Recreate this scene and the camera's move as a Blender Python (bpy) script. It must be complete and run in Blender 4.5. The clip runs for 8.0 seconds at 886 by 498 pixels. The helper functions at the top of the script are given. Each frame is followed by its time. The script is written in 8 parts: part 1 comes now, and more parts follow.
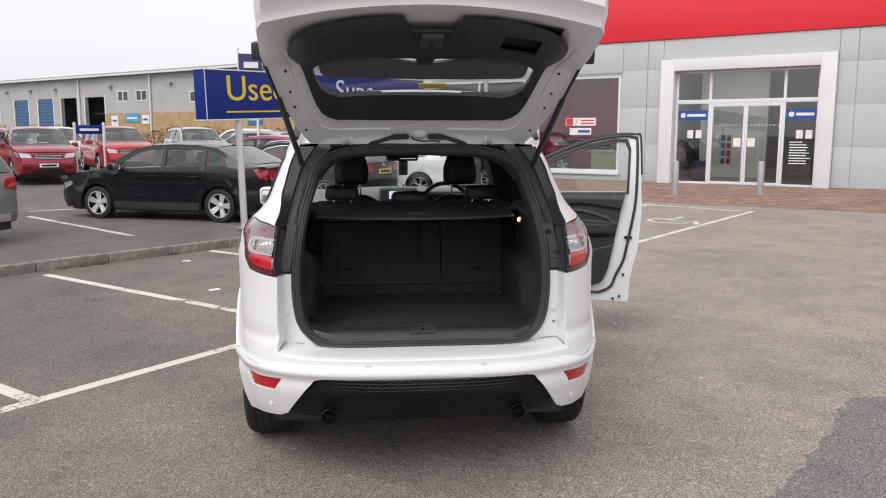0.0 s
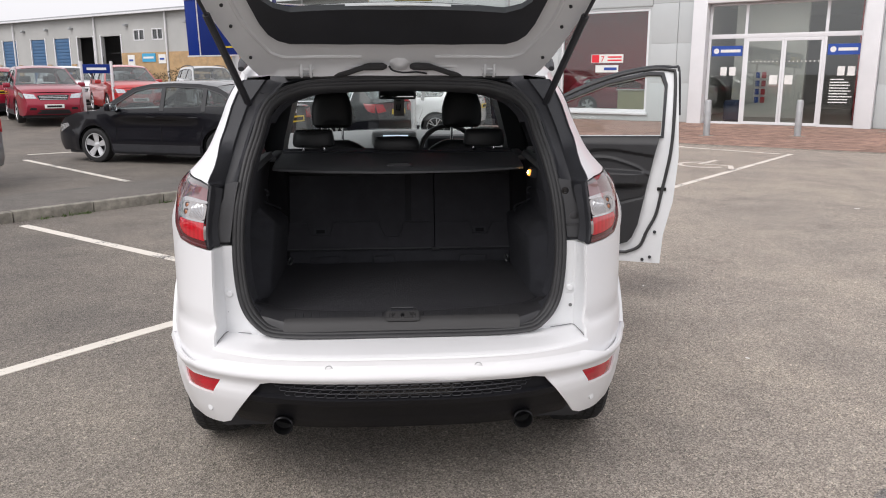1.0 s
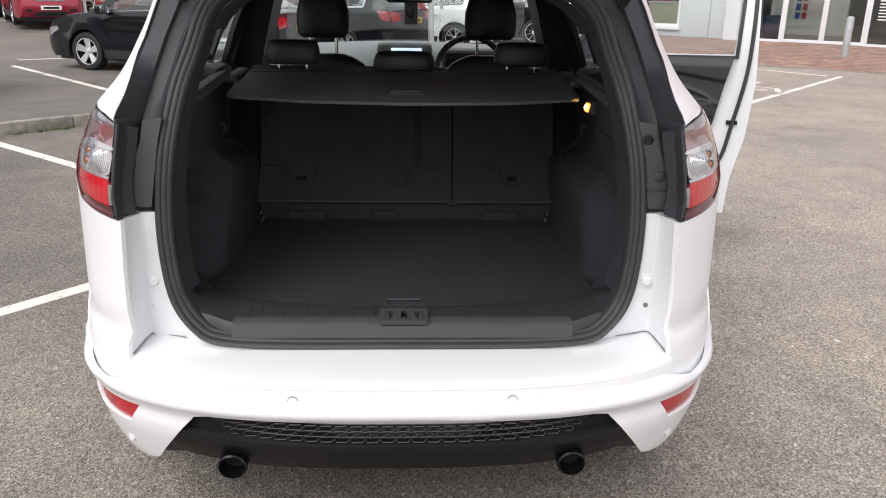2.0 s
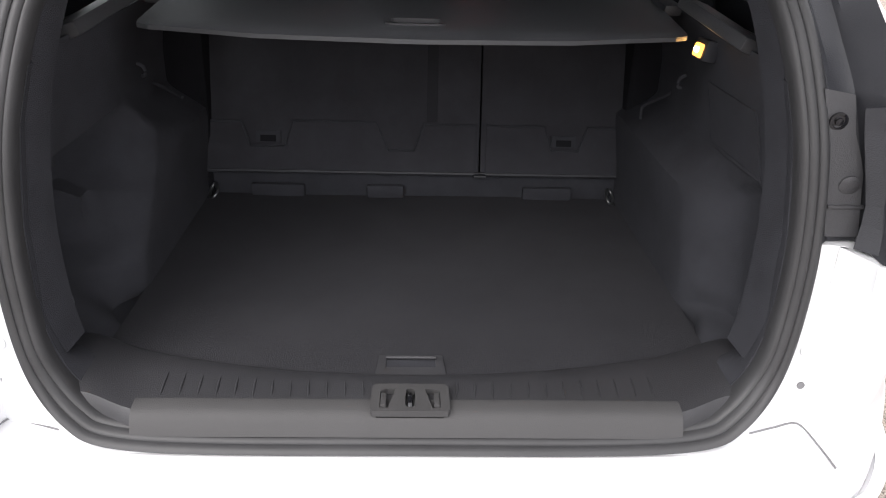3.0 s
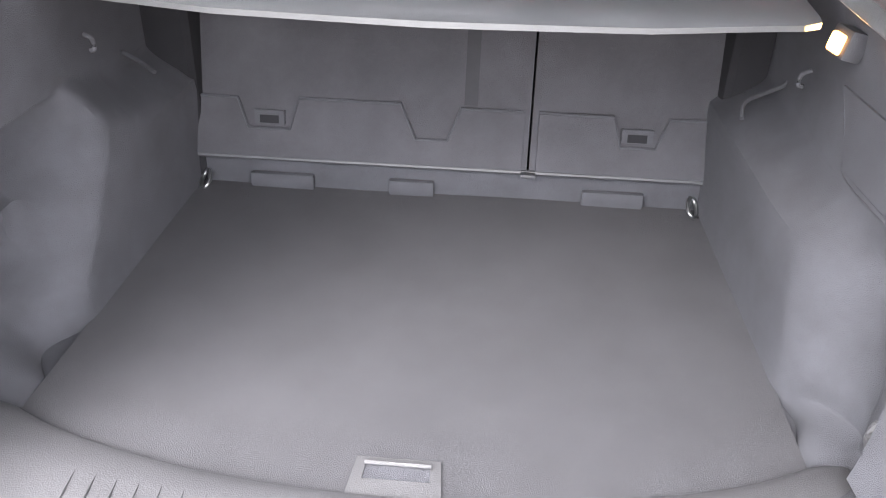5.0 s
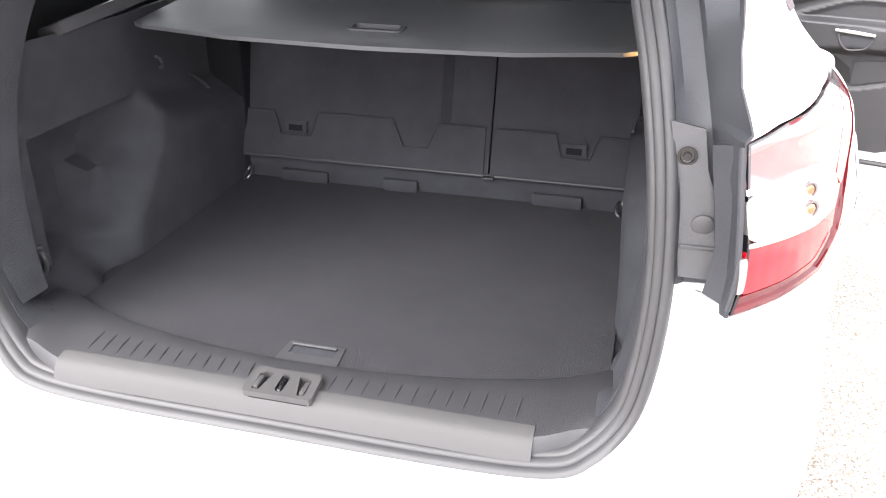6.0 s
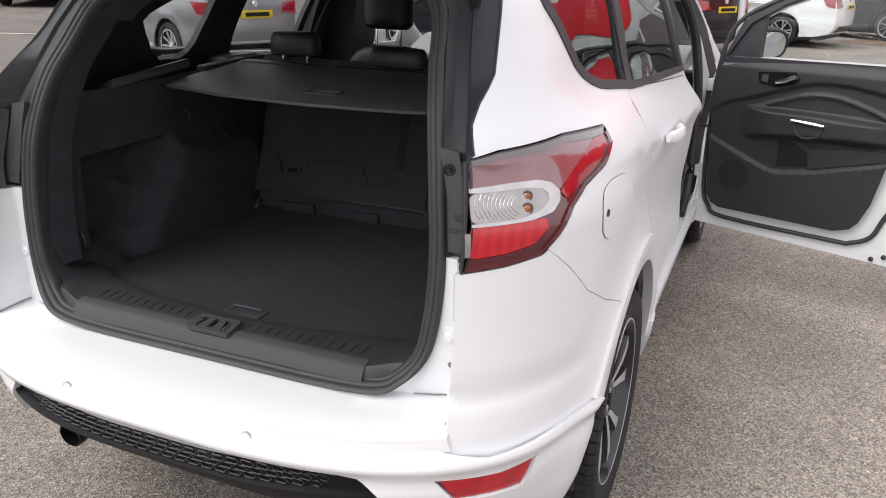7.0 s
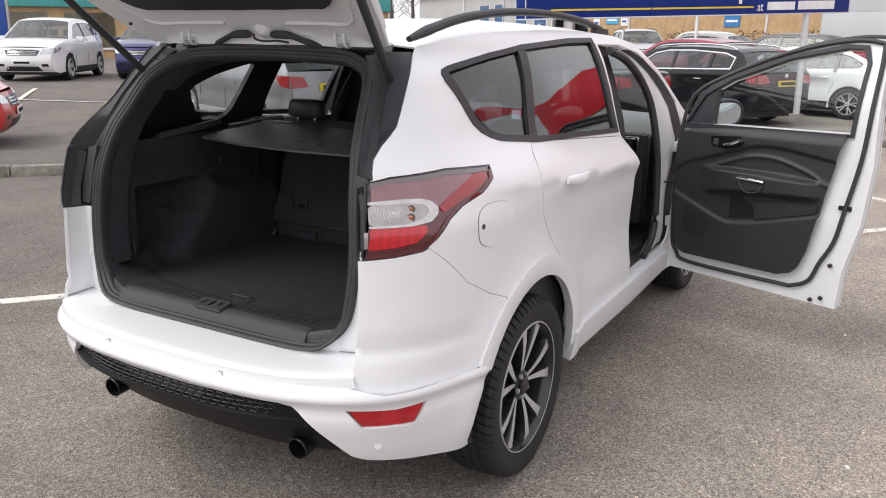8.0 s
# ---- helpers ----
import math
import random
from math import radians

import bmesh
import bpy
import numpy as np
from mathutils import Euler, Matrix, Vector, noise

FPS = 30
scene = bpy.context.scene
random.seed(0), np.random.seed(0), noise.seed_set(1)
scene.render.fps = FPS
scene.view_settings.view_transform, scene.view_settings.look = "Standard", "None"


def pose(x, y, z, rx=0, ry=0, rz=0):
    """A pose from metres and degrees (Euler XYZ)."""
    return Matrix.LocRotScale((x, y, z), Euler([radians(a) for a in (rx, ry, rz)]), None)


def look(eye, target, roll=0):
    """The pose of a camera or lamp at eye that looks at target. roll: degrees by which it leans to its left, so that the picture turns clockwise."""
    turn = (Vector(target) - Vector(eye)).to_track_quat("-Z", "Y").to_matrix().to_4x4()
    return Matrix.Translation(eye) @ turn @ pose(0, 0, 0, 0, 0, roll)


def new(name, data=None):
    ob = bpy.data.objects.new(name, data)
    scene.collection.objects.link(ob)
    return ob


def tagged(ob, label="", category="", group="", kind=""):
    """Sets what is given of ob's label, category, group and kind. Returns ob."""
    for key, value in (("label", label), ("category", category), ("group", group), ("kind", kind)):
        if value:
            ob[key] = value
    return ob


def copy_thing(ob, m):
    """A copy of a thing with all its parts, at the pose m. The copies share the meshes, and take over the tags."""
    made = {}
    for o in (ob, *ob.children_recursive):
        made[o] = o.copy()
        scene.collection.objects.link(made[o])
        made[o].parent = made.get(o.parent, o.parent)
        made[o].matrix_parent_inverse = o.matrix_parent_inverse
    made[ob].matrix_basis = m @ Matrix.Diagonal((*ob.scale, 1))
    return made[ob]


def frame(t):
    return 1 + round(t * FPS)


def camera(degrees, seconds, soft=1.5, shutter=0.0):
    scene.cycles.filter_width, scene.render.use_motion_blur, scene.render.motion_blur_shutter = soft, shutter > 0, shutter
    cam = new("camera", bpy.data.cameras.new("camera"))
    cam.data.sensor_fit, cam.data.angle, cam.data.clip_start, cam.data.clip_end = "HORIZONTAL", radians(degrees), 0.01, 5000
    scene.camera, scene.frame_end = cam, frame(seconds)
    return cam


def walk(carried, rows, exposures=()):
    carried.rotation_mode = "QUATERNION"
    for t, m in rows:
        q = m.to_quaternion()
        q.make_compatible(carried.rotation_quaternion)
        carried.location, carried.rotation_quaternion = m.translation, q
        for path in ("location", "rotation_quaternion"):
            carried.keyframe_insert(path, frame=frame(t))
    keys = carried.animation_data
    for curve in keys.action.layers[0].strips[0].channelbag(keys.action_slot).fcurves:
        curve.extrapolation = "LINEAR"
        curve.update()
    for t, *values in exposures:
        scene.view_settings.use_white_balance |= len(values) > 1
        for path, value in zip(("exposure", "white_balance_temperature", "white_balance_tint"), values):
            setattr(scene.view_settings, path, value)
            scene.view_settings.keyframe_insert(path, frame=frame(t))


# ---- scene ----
from mathutils import geometry

# the camera and its path
LENS = 58.8
cam = camera(LENS, 8.0, 1.05)
PATH = [
    (0, (-0.252, -3.398, 1.643), (-0.064, -1.428, 1.356), 0.1),
    (0.5, (-0.118, -3.027, 1.615), (0.041, -1.065, 1.261), -0.2),
    (1, (-0.033, -2.569, 1.605), (0.095, -0.62, 1.171), -0.1),
    (1.5, (-0.01, -2.07, 1.571), (0.095, -0.143, 1.043), 0.3),
    (1.7, (0.004, -1.902, 1.567), (0.101, 0.011, 0.994), 0.6),
    (2.8, (0.013, -0.936, 1.48), (0.094, 0.891, 0.672), 1.7),
    (3, (0.002, -0.8, 1.479), (0.077, 1.011, 0.633), 1.8),
    (3.5, (0.008, -0.533, 1.464), (0.066, 1.233, 0.528), 1.8),
    (4, (0.004, -0.301, 1.464), (0.069, 1.418, 0.444), 2.2),
    (4.2, (0.04, -0.25, 1.485), (0.058, 1.432, 0.404), 1.8),
    (5.3, (0.158, -0.458, 1.484), (-0.015, 1.266, 0.485), 1.6),
    (5.5, (0.242, -0.541, 1.514), (0.003, 1.179, 0.521), 1.1),
    (6, (0.531, -0.769, 1.541), (0.099, 0.969, 0.649), 0.4),
    (6.5, (0.856, -0.955, 1.595), (0.286, 0.785, 0.79), 0.8),
    (7, (1.205, -1.182, 1.591), (0.483, 0.551, 0.902), 1.0),
    (7.5, (1.594, -1.389, 1.623), (0.729, 0.313, 1.027), 0.7),
    (8, (1.961, -1.621, 1.641), (1.014, 0.06, 1.115), 0.7),
]
walk(cam, [(t, look(e, a, r)) for t, e, a, r in PATH],
     [(0.0, 0.26), (1.0, 0.34), (1.7, 0.5), (2.8, 1.1), (3.0, 1.4), (3.5, 3.5), (4.2, 4.25), (5.5, 4.3), (6.0, 3.0), (6.5, 1.6), (7.0, 0.7), (7.5, 0.57), (8.0, 0.53)])

# overcast daylight
world = bpy.data.worlds.new("world")
scene.world = world
world.use_nodes = True
wn, wl = world.node_tree.nodes, world.node_tree.links
wn.clear()
sky = wn.new("ShaderNodeTexSky")
sky.sky_type = 'NISHITA'
sky.sun_disc = False
sky.sun_elevation, sky.sun_rotation = radians(48), radians(215)
sky.air_density, sky.dust_density, sky.ozone_density = 1.0, 4.0, 1.0
grey = wn.new("ShaderNodeHueSaturation")
grey.inputs["Saturation"].default_value = 0.12
bg = wn.new("ShaderNodeBackground")
bg.inputs["Strength"].default_value = 0.15
wo = wn.new("ShaderNodeOutputWorld")
wl.new(sky.outputs[0], grey.inputs["Color"])
cloud = wn.new("ShaderNodeMix")
cloud.data_type = 'RGBA'
cloud.inputs["Factor"].default_value = 0.72
cloud.inputs["B"].default_value = (6.1, 5.98, 6.25, 1)
wl.new(grey.outputs[0], cloud.inputs["A"])
wl.new(cloud.outputs["Result"], bg.inputs["Color"])
wl.new(bg.outputs[0], wo.inputs["Surface"])

sun_data = bpy.data.lights.new("sun", 'SUN')
sun_data.energy, sun_data.angle, sun_data.color = 1.2, radians(40), (1.0, 0.95, 0.93)
sun = new("sun", sun_data)
sun.matrix_world = look((-20, -28, 40), (0, 0, 0))


# ---- materials ----
def nodes_of(name):
    m = bpy.data.materials.new(name)
    m.use_nodes = True
    return m, m.node_tree.nodes, m.node_tree.links, m.node_tree.nodes["Principled BSDF"]


def noise_node(n, l, scale, detail=4.0, rough=0.6):
    tc = n.new("ShaderNodeTexCoord")
    t = n.new("ShaderNodeTexNoise")
    t.inputs["Scale"].default_value, t.inputs["Detail"].default_value, t.inputs["Roughness"].default_value = scale, detail, rough
    l.new(tc.outputs["Object"], t.inputs["Vector"])
    return t


def ramp(n, l, src, stops):
    r = n.new("ShaderNodeValToRGB")
    while len(r.color_ramp.elements) < len(stops):
        r.color_ramp.elements.new(0.5)
    for e, (p, c) in zip(r.color_ramp.elements, stops):
        e.position, e.color = p, (*c, 1)
    l.new(src, r.inputs["Fac"])
    return r


def mat(name, color, rough=0.5, metal=0.0, coat=0.0, vary=0.08, scale=6.0, bump=0.0, bscale=200.0, spec=0.5, rvary=0.06):
    """A surface with two scales of variation: broad tone and roughness drift, and fine grain in the relief."""
    m, n, l, p = nodes_of(name)
    t = noise_node(n, l, scale)
    lo, hi = [max(0, c * (1 - vary)) for c in color], [min(1, c * (1 + vary)) for c in color]
    r = ramp(n, l, t.outputs["Fac"], [(0.3, lo), (0.7, hi)])
    l.new(r.outputs["Color"], p.inputs["Base Color"])
    mr = n.new("ShaderNodeMapRange")
    mr.inputs["To Min"].default_value, mr.inputs["To Max"].default_value = max(0.02, rough - rvary), min(1, rough + rvary)
    l.new(t.outputs["Fac"], mr.inputs["Value"])
    l.new(mr.outputs["Result"], p.inputs["Roughness"])
    p.inputs["Metallic"].default_value = metal
    p.inputs["Specular IOR Level"].default_value = spec
    p.inputs["Coat Weight"].default_value = coat
    p.inputs["Coat Roughness"].default_value = 0.04 if coat > 0.4 else 0.16
    if bump:
        f = noise_node(n, l, bscale, 3.0)
        b = n.new("ShaderNodeBump")
        b.inputs["Strength"].default_value, b.inputs["Distance"].default_value = bump, 0.004
        l.new(f.outputs["Fac"], b.inputs["Height"])
        l.new(b.outputs["Normal"], p.inputs["Normal"])
    return m


def glass_mat(name, tint, gloss_rough=0.01, ior=1.5):
    m, n, l, p = nodes_of(name)
    n.remove(p)
    tr = n.new("ShaderNodeBsdfTransparent")
    tr.inputs["Color"].default_value = (*tint, 1)
    gl = n.new("ShaderNodeBsdfGlossy")
    gl.inputs["Roughness"].default_value = gloss_rough
    fr = n.new("ShaderNodeLayerWeight")
    fr.inputs["Blend"].default_value = 0.5
    pw = n.new("ShaderNodeMath")
    pw.operation, pw.inputs[1].default_value = 'POWER', 3.0
    l.new(fr.outputs["Facing"], pw.inputs[0])
    ma = n.new("ShaderNodeMath")
    ma.operation = 'MULTIPLY_ADD'
    f0 = ((ior - 1) / (ior + 1)) ** 2
    ma.inputs[1].default_value, ma.inputs[2].default_value = 0.75, f0
    l.new(pw.outputs[0], ma.inputs[0])
    mx = n.new("ShaderNodeMixShader")
    l.new(ma.outputs[0], mx.inputs[0])
    l.new(tr.outputs[0], mx.inputs[1])
    l.new(gl.outputs[0], mx.inputs[2])
    l.new(mx.outputs[0], n["Material Output"].inputs["Surface"])
    return m


def glow_mat(name, color, strength):
    m, n, l, p = nodes_of(name)
    p.inputs["Base Color"].default_value = (*color, 1)
    p.inputs["Emission Color"].default_value = (*color, 1)
    p.inputs["Emission Strength"].default_value = strength
    return m


def asphalt_mat(name, base, fine=260.0):
    m, n, l, p = nodes_of(name)
    grain = noise_node(n, l, fine, 2.0, 0.7)
    stone = n.new("ShaderNodeTexVoronoi")
    stone.inputs["Scale"].default_value = 165.0
    tc = n.new("ShaderNodeTexCoord")
    l.new(tc.outputs["Object"], stone.inputs["Vector"])
    patch = noise_node(n, l, 0.55, 6.0, 0.62)
    wear = noise_node(n, l, 1.6, 7.0, 0.68)
    chip = n.new("ShaderNodeTexVoronoi")
    chip.inputs["Scale"].default_value = 75.0
    l.new(tc.outputs["Object"], chip.inputs["Vector"])
    c6 = ramp(n, l, chip.outputs["Color"], [(0.0, (0.93, 0.93, 0.93)), (0.70, (1.0, 1.0, 1.0)), (0.84, (1.05, 1.05, 1.04)), (0.92, (1.45, 1.43, 1.38))])
    c1 = ramp(n, l, stone.outputs["Color"], [(0.15, [b * 0.42 for b in base]), (0.75, [b * 1.24 for b in base]), (1.0, [min(1, b * 1.8) for b in base])])
    c2 = ramp(n, l, patch.outputs["Fac"], [(0.34, (0.86, 0.86, 0.87)), (0.52, (1.0, 0.99, 0.98)), (0.7, (1.10, 1.09, 1.06))])
    c3 = ramp(n, l, wear.outputs["Fac"], [(0.32, (0.80, 0.80, 0.81)), (0.5, (0.99, 0.99, 0.99)), (0.68, (1.13, 1.12, 1.10))])
    c4 = ramp(n, l, grain.outputs["Fac"], [(0.3, (0.6, 0.6, 0.6)), (0.7, (1.35, 1.35, 1.35))])
    last = c1.outputs["Color"]
    # darker surface towards the kerb side, its border uneven
    sx = n.new("ShaderNodeSeparateXYZ")
    l.new(tc.outputs["Object"], sx.inputs[0])
    ed = n.new("ShaderNodeMath")
    ed.operation = 'MULTIPLY_ADD'
    ed.inputs[1].default_value = 3.0
    l.new(patch.outputs["Fac"], ed.inputs[0])
    l.new(sx.outputs["X"], ed.inputs[2])
    side_tone = n.new("ShaderNodeMapRange")
    side_tone.inputs["From Min"].default_value, side_tone.inputs["From Max"].default_value = -1.5, 3.0
    l.new(ed.outputs[0], side_tone.inputs["Value"])
    c5 = ramp(n, l, side_tone.outputs["Result"], [(0.0, (0.66, 0.655, 0.655)), (1.0, (1.30, 1.28, 1.25))])
    for c in (c2, c3, c4, c5, c6):
        mx = n.new("ShaderNodeMix")
        mx.data_type, mx.blend_type = 'RGBA', 'MULTIPLY'
        mx.inputs["Factor"].default_value = 1.0
        l.new(last, mx.inputs["A"])
        l.new(c.outputs["Color"], mx.inputs["B"])
        last = mx.outputs["Result"]
    l.new(last, p.inputs["Base Color"])
    p.inputs["Roughness"].default_value = 0.82
    p.inputs["Specular IOR Level"].default_value = 0.35
    b = n.new("ShaderNodeBump")
    b.inputs["Strength"].default_value, b.inputs["Distance"].default_value = 0.7, 0.006
    l.new(stone.outputs["Distance"], b.inputs["Height"])
    l.new(b.outputs["Normal"], p.inputs["Normal"])
    return m


def rib_lens(name, dark, light, scale, rough=0.1, metal=0.0):
    """A moulded lens with upright optical ribs behind its clear cover."""
    m, n, l, p = nodes_of(name)
    tc = n.new("ShaderNodeTexCoord")
    w = n.new("ShaderNodeTexWave")
    w.inputs["Scale"].default_value, w.inputs["Distortion"].default_value, w.inputs["Detail"].default_value = scale, 0.6, 1.0
    l.new(tc.outputs["Object"], w.inputs["Vector"])
    r = ramp(n, l, w.outputs["Fac"], [(0.1, dark), (0.9, light)])
    l.new(r.outputs["Color"], p.inputs["Base Color"])
    b = n.new("ShaderNodeBump")
    b.inputs["Strength"].default_value, b.inputs["Distance"].default_value = 0.15, 0.002
    l.new(w.outputs["Fac"], b.inputs["Height"])
    l.new(b.outputs["Normal"], p.inputs["Normal"])
    p.inputs["Roughness"].default_value, p.inputs["Metallic"].default_value, p.inputs["Coat Weight"].default_value = rough + 0.1, metal, 1.0
    return m


def brick_mat(name, c1, c2, mortar, scale, bw=0.5, rh=0.25, vec="Object", rot=0.0, tilt=False):
    m, n, l, p = nodes_of(name)
    tc = n.new("ShaderNodeTexCoord")
    mp = n.new("ShaderNodeMapping")
    mp.inputs["Rotation"].default_value = (radians(-90) if tilt else 0, 0, rot)
    b = n.new("ShaderNodeTexBrick")
    b.inputs["Scale"].default_value = scale
    b.inputs["Mortar Size"].default_value = 0.02
    b.inputs["Brick Width"].default_value, b.inputs["Row Height"].default_value = bw, rh
    b.inputs["Color1"].default_value, b.inputs["Color2"].default_value, b.inputs["Mortar"].default_value = (*c1, 1), (*c2, 1), (*mortar, 1)
    l.new(tc.outputs[vec], mp.inputs["Vector"])
    l.new(mp.outputs["Vector"], b.inputs["Vector"])
    t = noise_node(n, l, 1.7, 5.0)
    r = ramp(n, l, t.outputs["Fac"], [(0.3, (0.8, 0.8, 0.8)), (0.7, (1.15, 1.13, 1.1))])
    mx = n.new("ShaderNodeMix")
    mx.data_type, mx.blend_type = 'RGBA', 'MULTIPLY'
    mx.inputs["Factor"].default_value = 1.0
    l.new(b.outputs["Color"], mx.inputs["A"])
    l.new(r.outputs["Color"], mx.inputs["B"])
    l.new(mx.outputs["Result"], p.inputs["Base Color"])
    p.inputs["Roughness"].default_value = 0.85
    bp = n.new("ShaderNodeBump")
    bp.inputs["Strength"].default_value, bp.inputs["Distance"].default_value = 0.5, 0.006
    bp.invert = True
    l.new(b.outputs["Fac"], bp.inputs["Height"])
    l.new(bp.outputs["Normal"], p.inputs["Normal"])
    return m


def worn_line_mat(name, color):
    """Road paint, chipped so that the asphalt shows through in specks."""
    m, n, l, p = nodes_of(name)
    a = noise_node(n, l, 30.0, 6.0, 0.7)
    b = noise_node(n, l, 2.2, 3.0)
    ad = n.new("ShaderNodeMath")
    ad.operation = 'ADD'
    l.new(a.outputs["Fac"], ad.inputs[0])
    l.new(b.outputs["Fac"], ad.inputs[1])
    r = ramp(n, l, ad.outputs[0], [(0.80, (0.13, 0.125, 0.12)), (0.93, color)])
    l.new(r.outputs["Color"], p.inputs["Base Color"])
    p.inputs["Roughness"].default_value = 0.75
    return m


WHITE = mat("white_paint", (0.77, 0.77, 0.785), 0.42, coat=0.35, vary=0.015, scale=3)
JAMB = mat("white_jamb_paint", (0.74, 0.75, 0.765), 0.35, coat=0.4, vary=0.03, scale=8)
BLACK = mat("black_plastic", (0.024, 0.025, 0.030), 0.52, bump=0.25, bscale=420, vary=0.2)
GLOSSBLACK = mat("gloss_black", (0.010, 0.010, 0.012), 0.12, coat=0.5, vary=0.1)
RUBBER = mat("rubber_seal", (0.032, 0.032, 0.034), 0.55, bump=0.1, bscale=300, vary=0.2)
TYRE = mat("tyre_rubber", (0.014, 0.014, 0.015), 0.72, bump=0.35, bscale=160, vary=0.25, scale=20)
TRIM = mat("boot_trim_felt", (0.037, 0.038, 0.045), 0.85, bump=0.6, bscale=700, vary=0.18, scale=14, spec=0.3)
GREYTRIM = mat("grey_moulded_trim", (0.048, 0.048, 0.052), 0.42, bump=0.3, bscale=500, vary=0.1)
LASHEYE = mat("dull_steel", (0.14, 0.145, 0.15), 0.35, metal=0.9, vary=0.1)
SILL = mat("boot_sill_plastic", (0.032, 0.032, 0.0355), 0.46, bump=0.3, bscale=500, vary=0.1)
PLATE = mat("sill_scuff_plate", (0.043, 0.042, 0.043), 0.66, metal=0.0, bump=0.2, bscale=600, vary=0.06)
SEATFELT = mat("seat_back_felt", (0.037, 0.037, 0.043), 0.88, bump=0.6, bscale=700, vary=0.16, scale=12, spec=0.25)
# darkened copies of the felt: the shade of recesses and gaps is in their colour
BELTSHADE = mat("belt_recess_shade", (0.030, 0.030, 0.034), 0.95, spec=0.1, vary=0.15)
SHADEFELT = mat("shade_dark_felt", (0.012, 0.012, 0.014), 0.95, spec=0.1, vary=0.2)
CARPET = mat("boot_carpet", (0.049, 0.049, 0.055), 0.95, bump=1.0, bscale=900, vary=0.08, scale=9, spec=0.2)
LEATHER = mat("black_seat_leather", (0.022, 0.022, 0.024), 0.42, bump=0.3, bscale=350, vary=0.15)
COVER = mat("load_cover_fabric", (0.070, 0.072, 0.078), 0.5, bump=0.25, bscale=800, vary=0.06)
DASH = mat("grey_dash_top", (0.26, 0.265, 0.265), 0.55, bump=0.3, bscale=400)
HEADLINE = mat("dark_headlining", (0.05, 0.05, 0.052), 0.95, bump=0.4, bscale=600)
CHROME = mat("chrome", (0.85, 0.86, 0.88), 0.12, metal=1.0, vary=0.02)
SILVER = mat("machined_alloy", (0.62, 0.63, 0.65), 0.27, metal=1.0, vary=0.04, scale=20)
ALLOY = mat("silver_alloy_paint", (0.74, 0.75, 0.77), 0.30, metal=0.6, vary=0.05)
SPOKEFACE = mat("machined_spoke_face", (0.60, 0.60, 0.62), 0.38, metal=0.45, vary=0.08, scale=25)
DARKALLOY = mat("black_alloy_paint", (0.012, 0.012, 0.014), 0.28, coat=0.4)
STEEL = mat("galvanised_steel", (0.42, 0.43, 0.44), 0.45, metal=0.5, vary=0.12, scale=5)
REDLENS = mat("red_lens", (0.30, 0.005, 0.011), 0.10, coat=1.0, vary=0.1, scale=30)
DARKRED = mat("smoked_red_lens", (0.10, 0.009, 0.013), 0.09, coat=1.0, vary=0.15, scale=20)
SMOKE = mat("smoked_lamp_edge", (0.14, 0.115, 0.12), 0.12, coat=1.0)
LAMPTRIM = mat("silver_lamp_moulding", (0.52, 0.505, 0.51), 0.22, metal=0.85, coat=0.8, vary=0.1, scale=30)
PINKLENS = mat("smoked_clear_lens", (0.25, 0.130, 0.140), 0.10, metal=0.35, coat=1.0, vary=0.12, scale=16)
CLEARLENS = mat("clear_lens_bowl", (0.37, 0.345, 0.34), 0.14, metal=0.6, coat=1.0, vary=0.12, scale=40)
BRAKELENS = rib_lens("brake_lens", (0.46, 0.004, 0.012), (0.56, 0.006, 0.018), 17.0)
AMBER = mat("amber_bulb", (0.34, 0.12, 0.05), 0.15, coat=1.0, vary=0.1)
HEADLENS = mat("headlamp_lens", (0.55, 0.57, 0.60), 0.08, metal=0.7, coat=1.0, vary=0.3, scale=25)
GLASS = glass_mat("clear_glass", (0.93, 0.955, 0.95))
TINT = glass_mat("privacy_glass", (0.46, 0.49, 0.49), ior=1.52)
SCREEN = glass_mat("windscreen_glass", (0.92, 0.95, 0.945))
CARGLASS = glass_mat("car_glass", (0.74, 0.78, 0.78), ior=1.6)
SHOPGLASS = glass_mat("shop_glass", (0.82, 0.85, 0.84), ior=1.85)
MIRROR = mat("mirror_glass", (0.66, 0.68, 0.70), 0.02, metal=1.0, vary=0.0, rvary=0.0)
LAMPGLOW = glow_mat("boot_lamp_glow", (1.0, 0.40, 0.07), 1.3)
FILAMENT = glow_mat("lamp_filament_glow", (1.0, 0.58, 0.2), 60.0)
DOORTRIM = mat("black_door_plastic", (0.0225, 0.0225, 0.0248), 0.5, bump=0.3, bscale=500, vary=0.1)
STEELGREY = mat("grey_moulding", (0.16, 0.16, 0.165), 0.45, vary=0.1)
ASPHALT = asphalt_mat("asphalt", (0.280, 0.255, 0.227))
PATCHASPHALT = asphalt_mat("patch_asphalt", (0.175, 0.168, 0.166), 200.0)
FOOTWAY = asphalt_mat("footway_asphalt", (0.25, 0.235, 0.215), 320.0)
LINE = worn_line_mat("white_road_paint", (0.66, 0.62, 0.56))
KERB = mat("concrete_kerb", (0.22, 0.205, 0.175), 0.9, vary=0.4, scale=9, bump=0.6, bscale=90)
PAVE = brick_mat("red_block_paving", (0.30, 0.17, 0.13), (0.22, 0.12, 0.095), (0.13, 0.10, 0.085), 2.5, rot=radians(45))
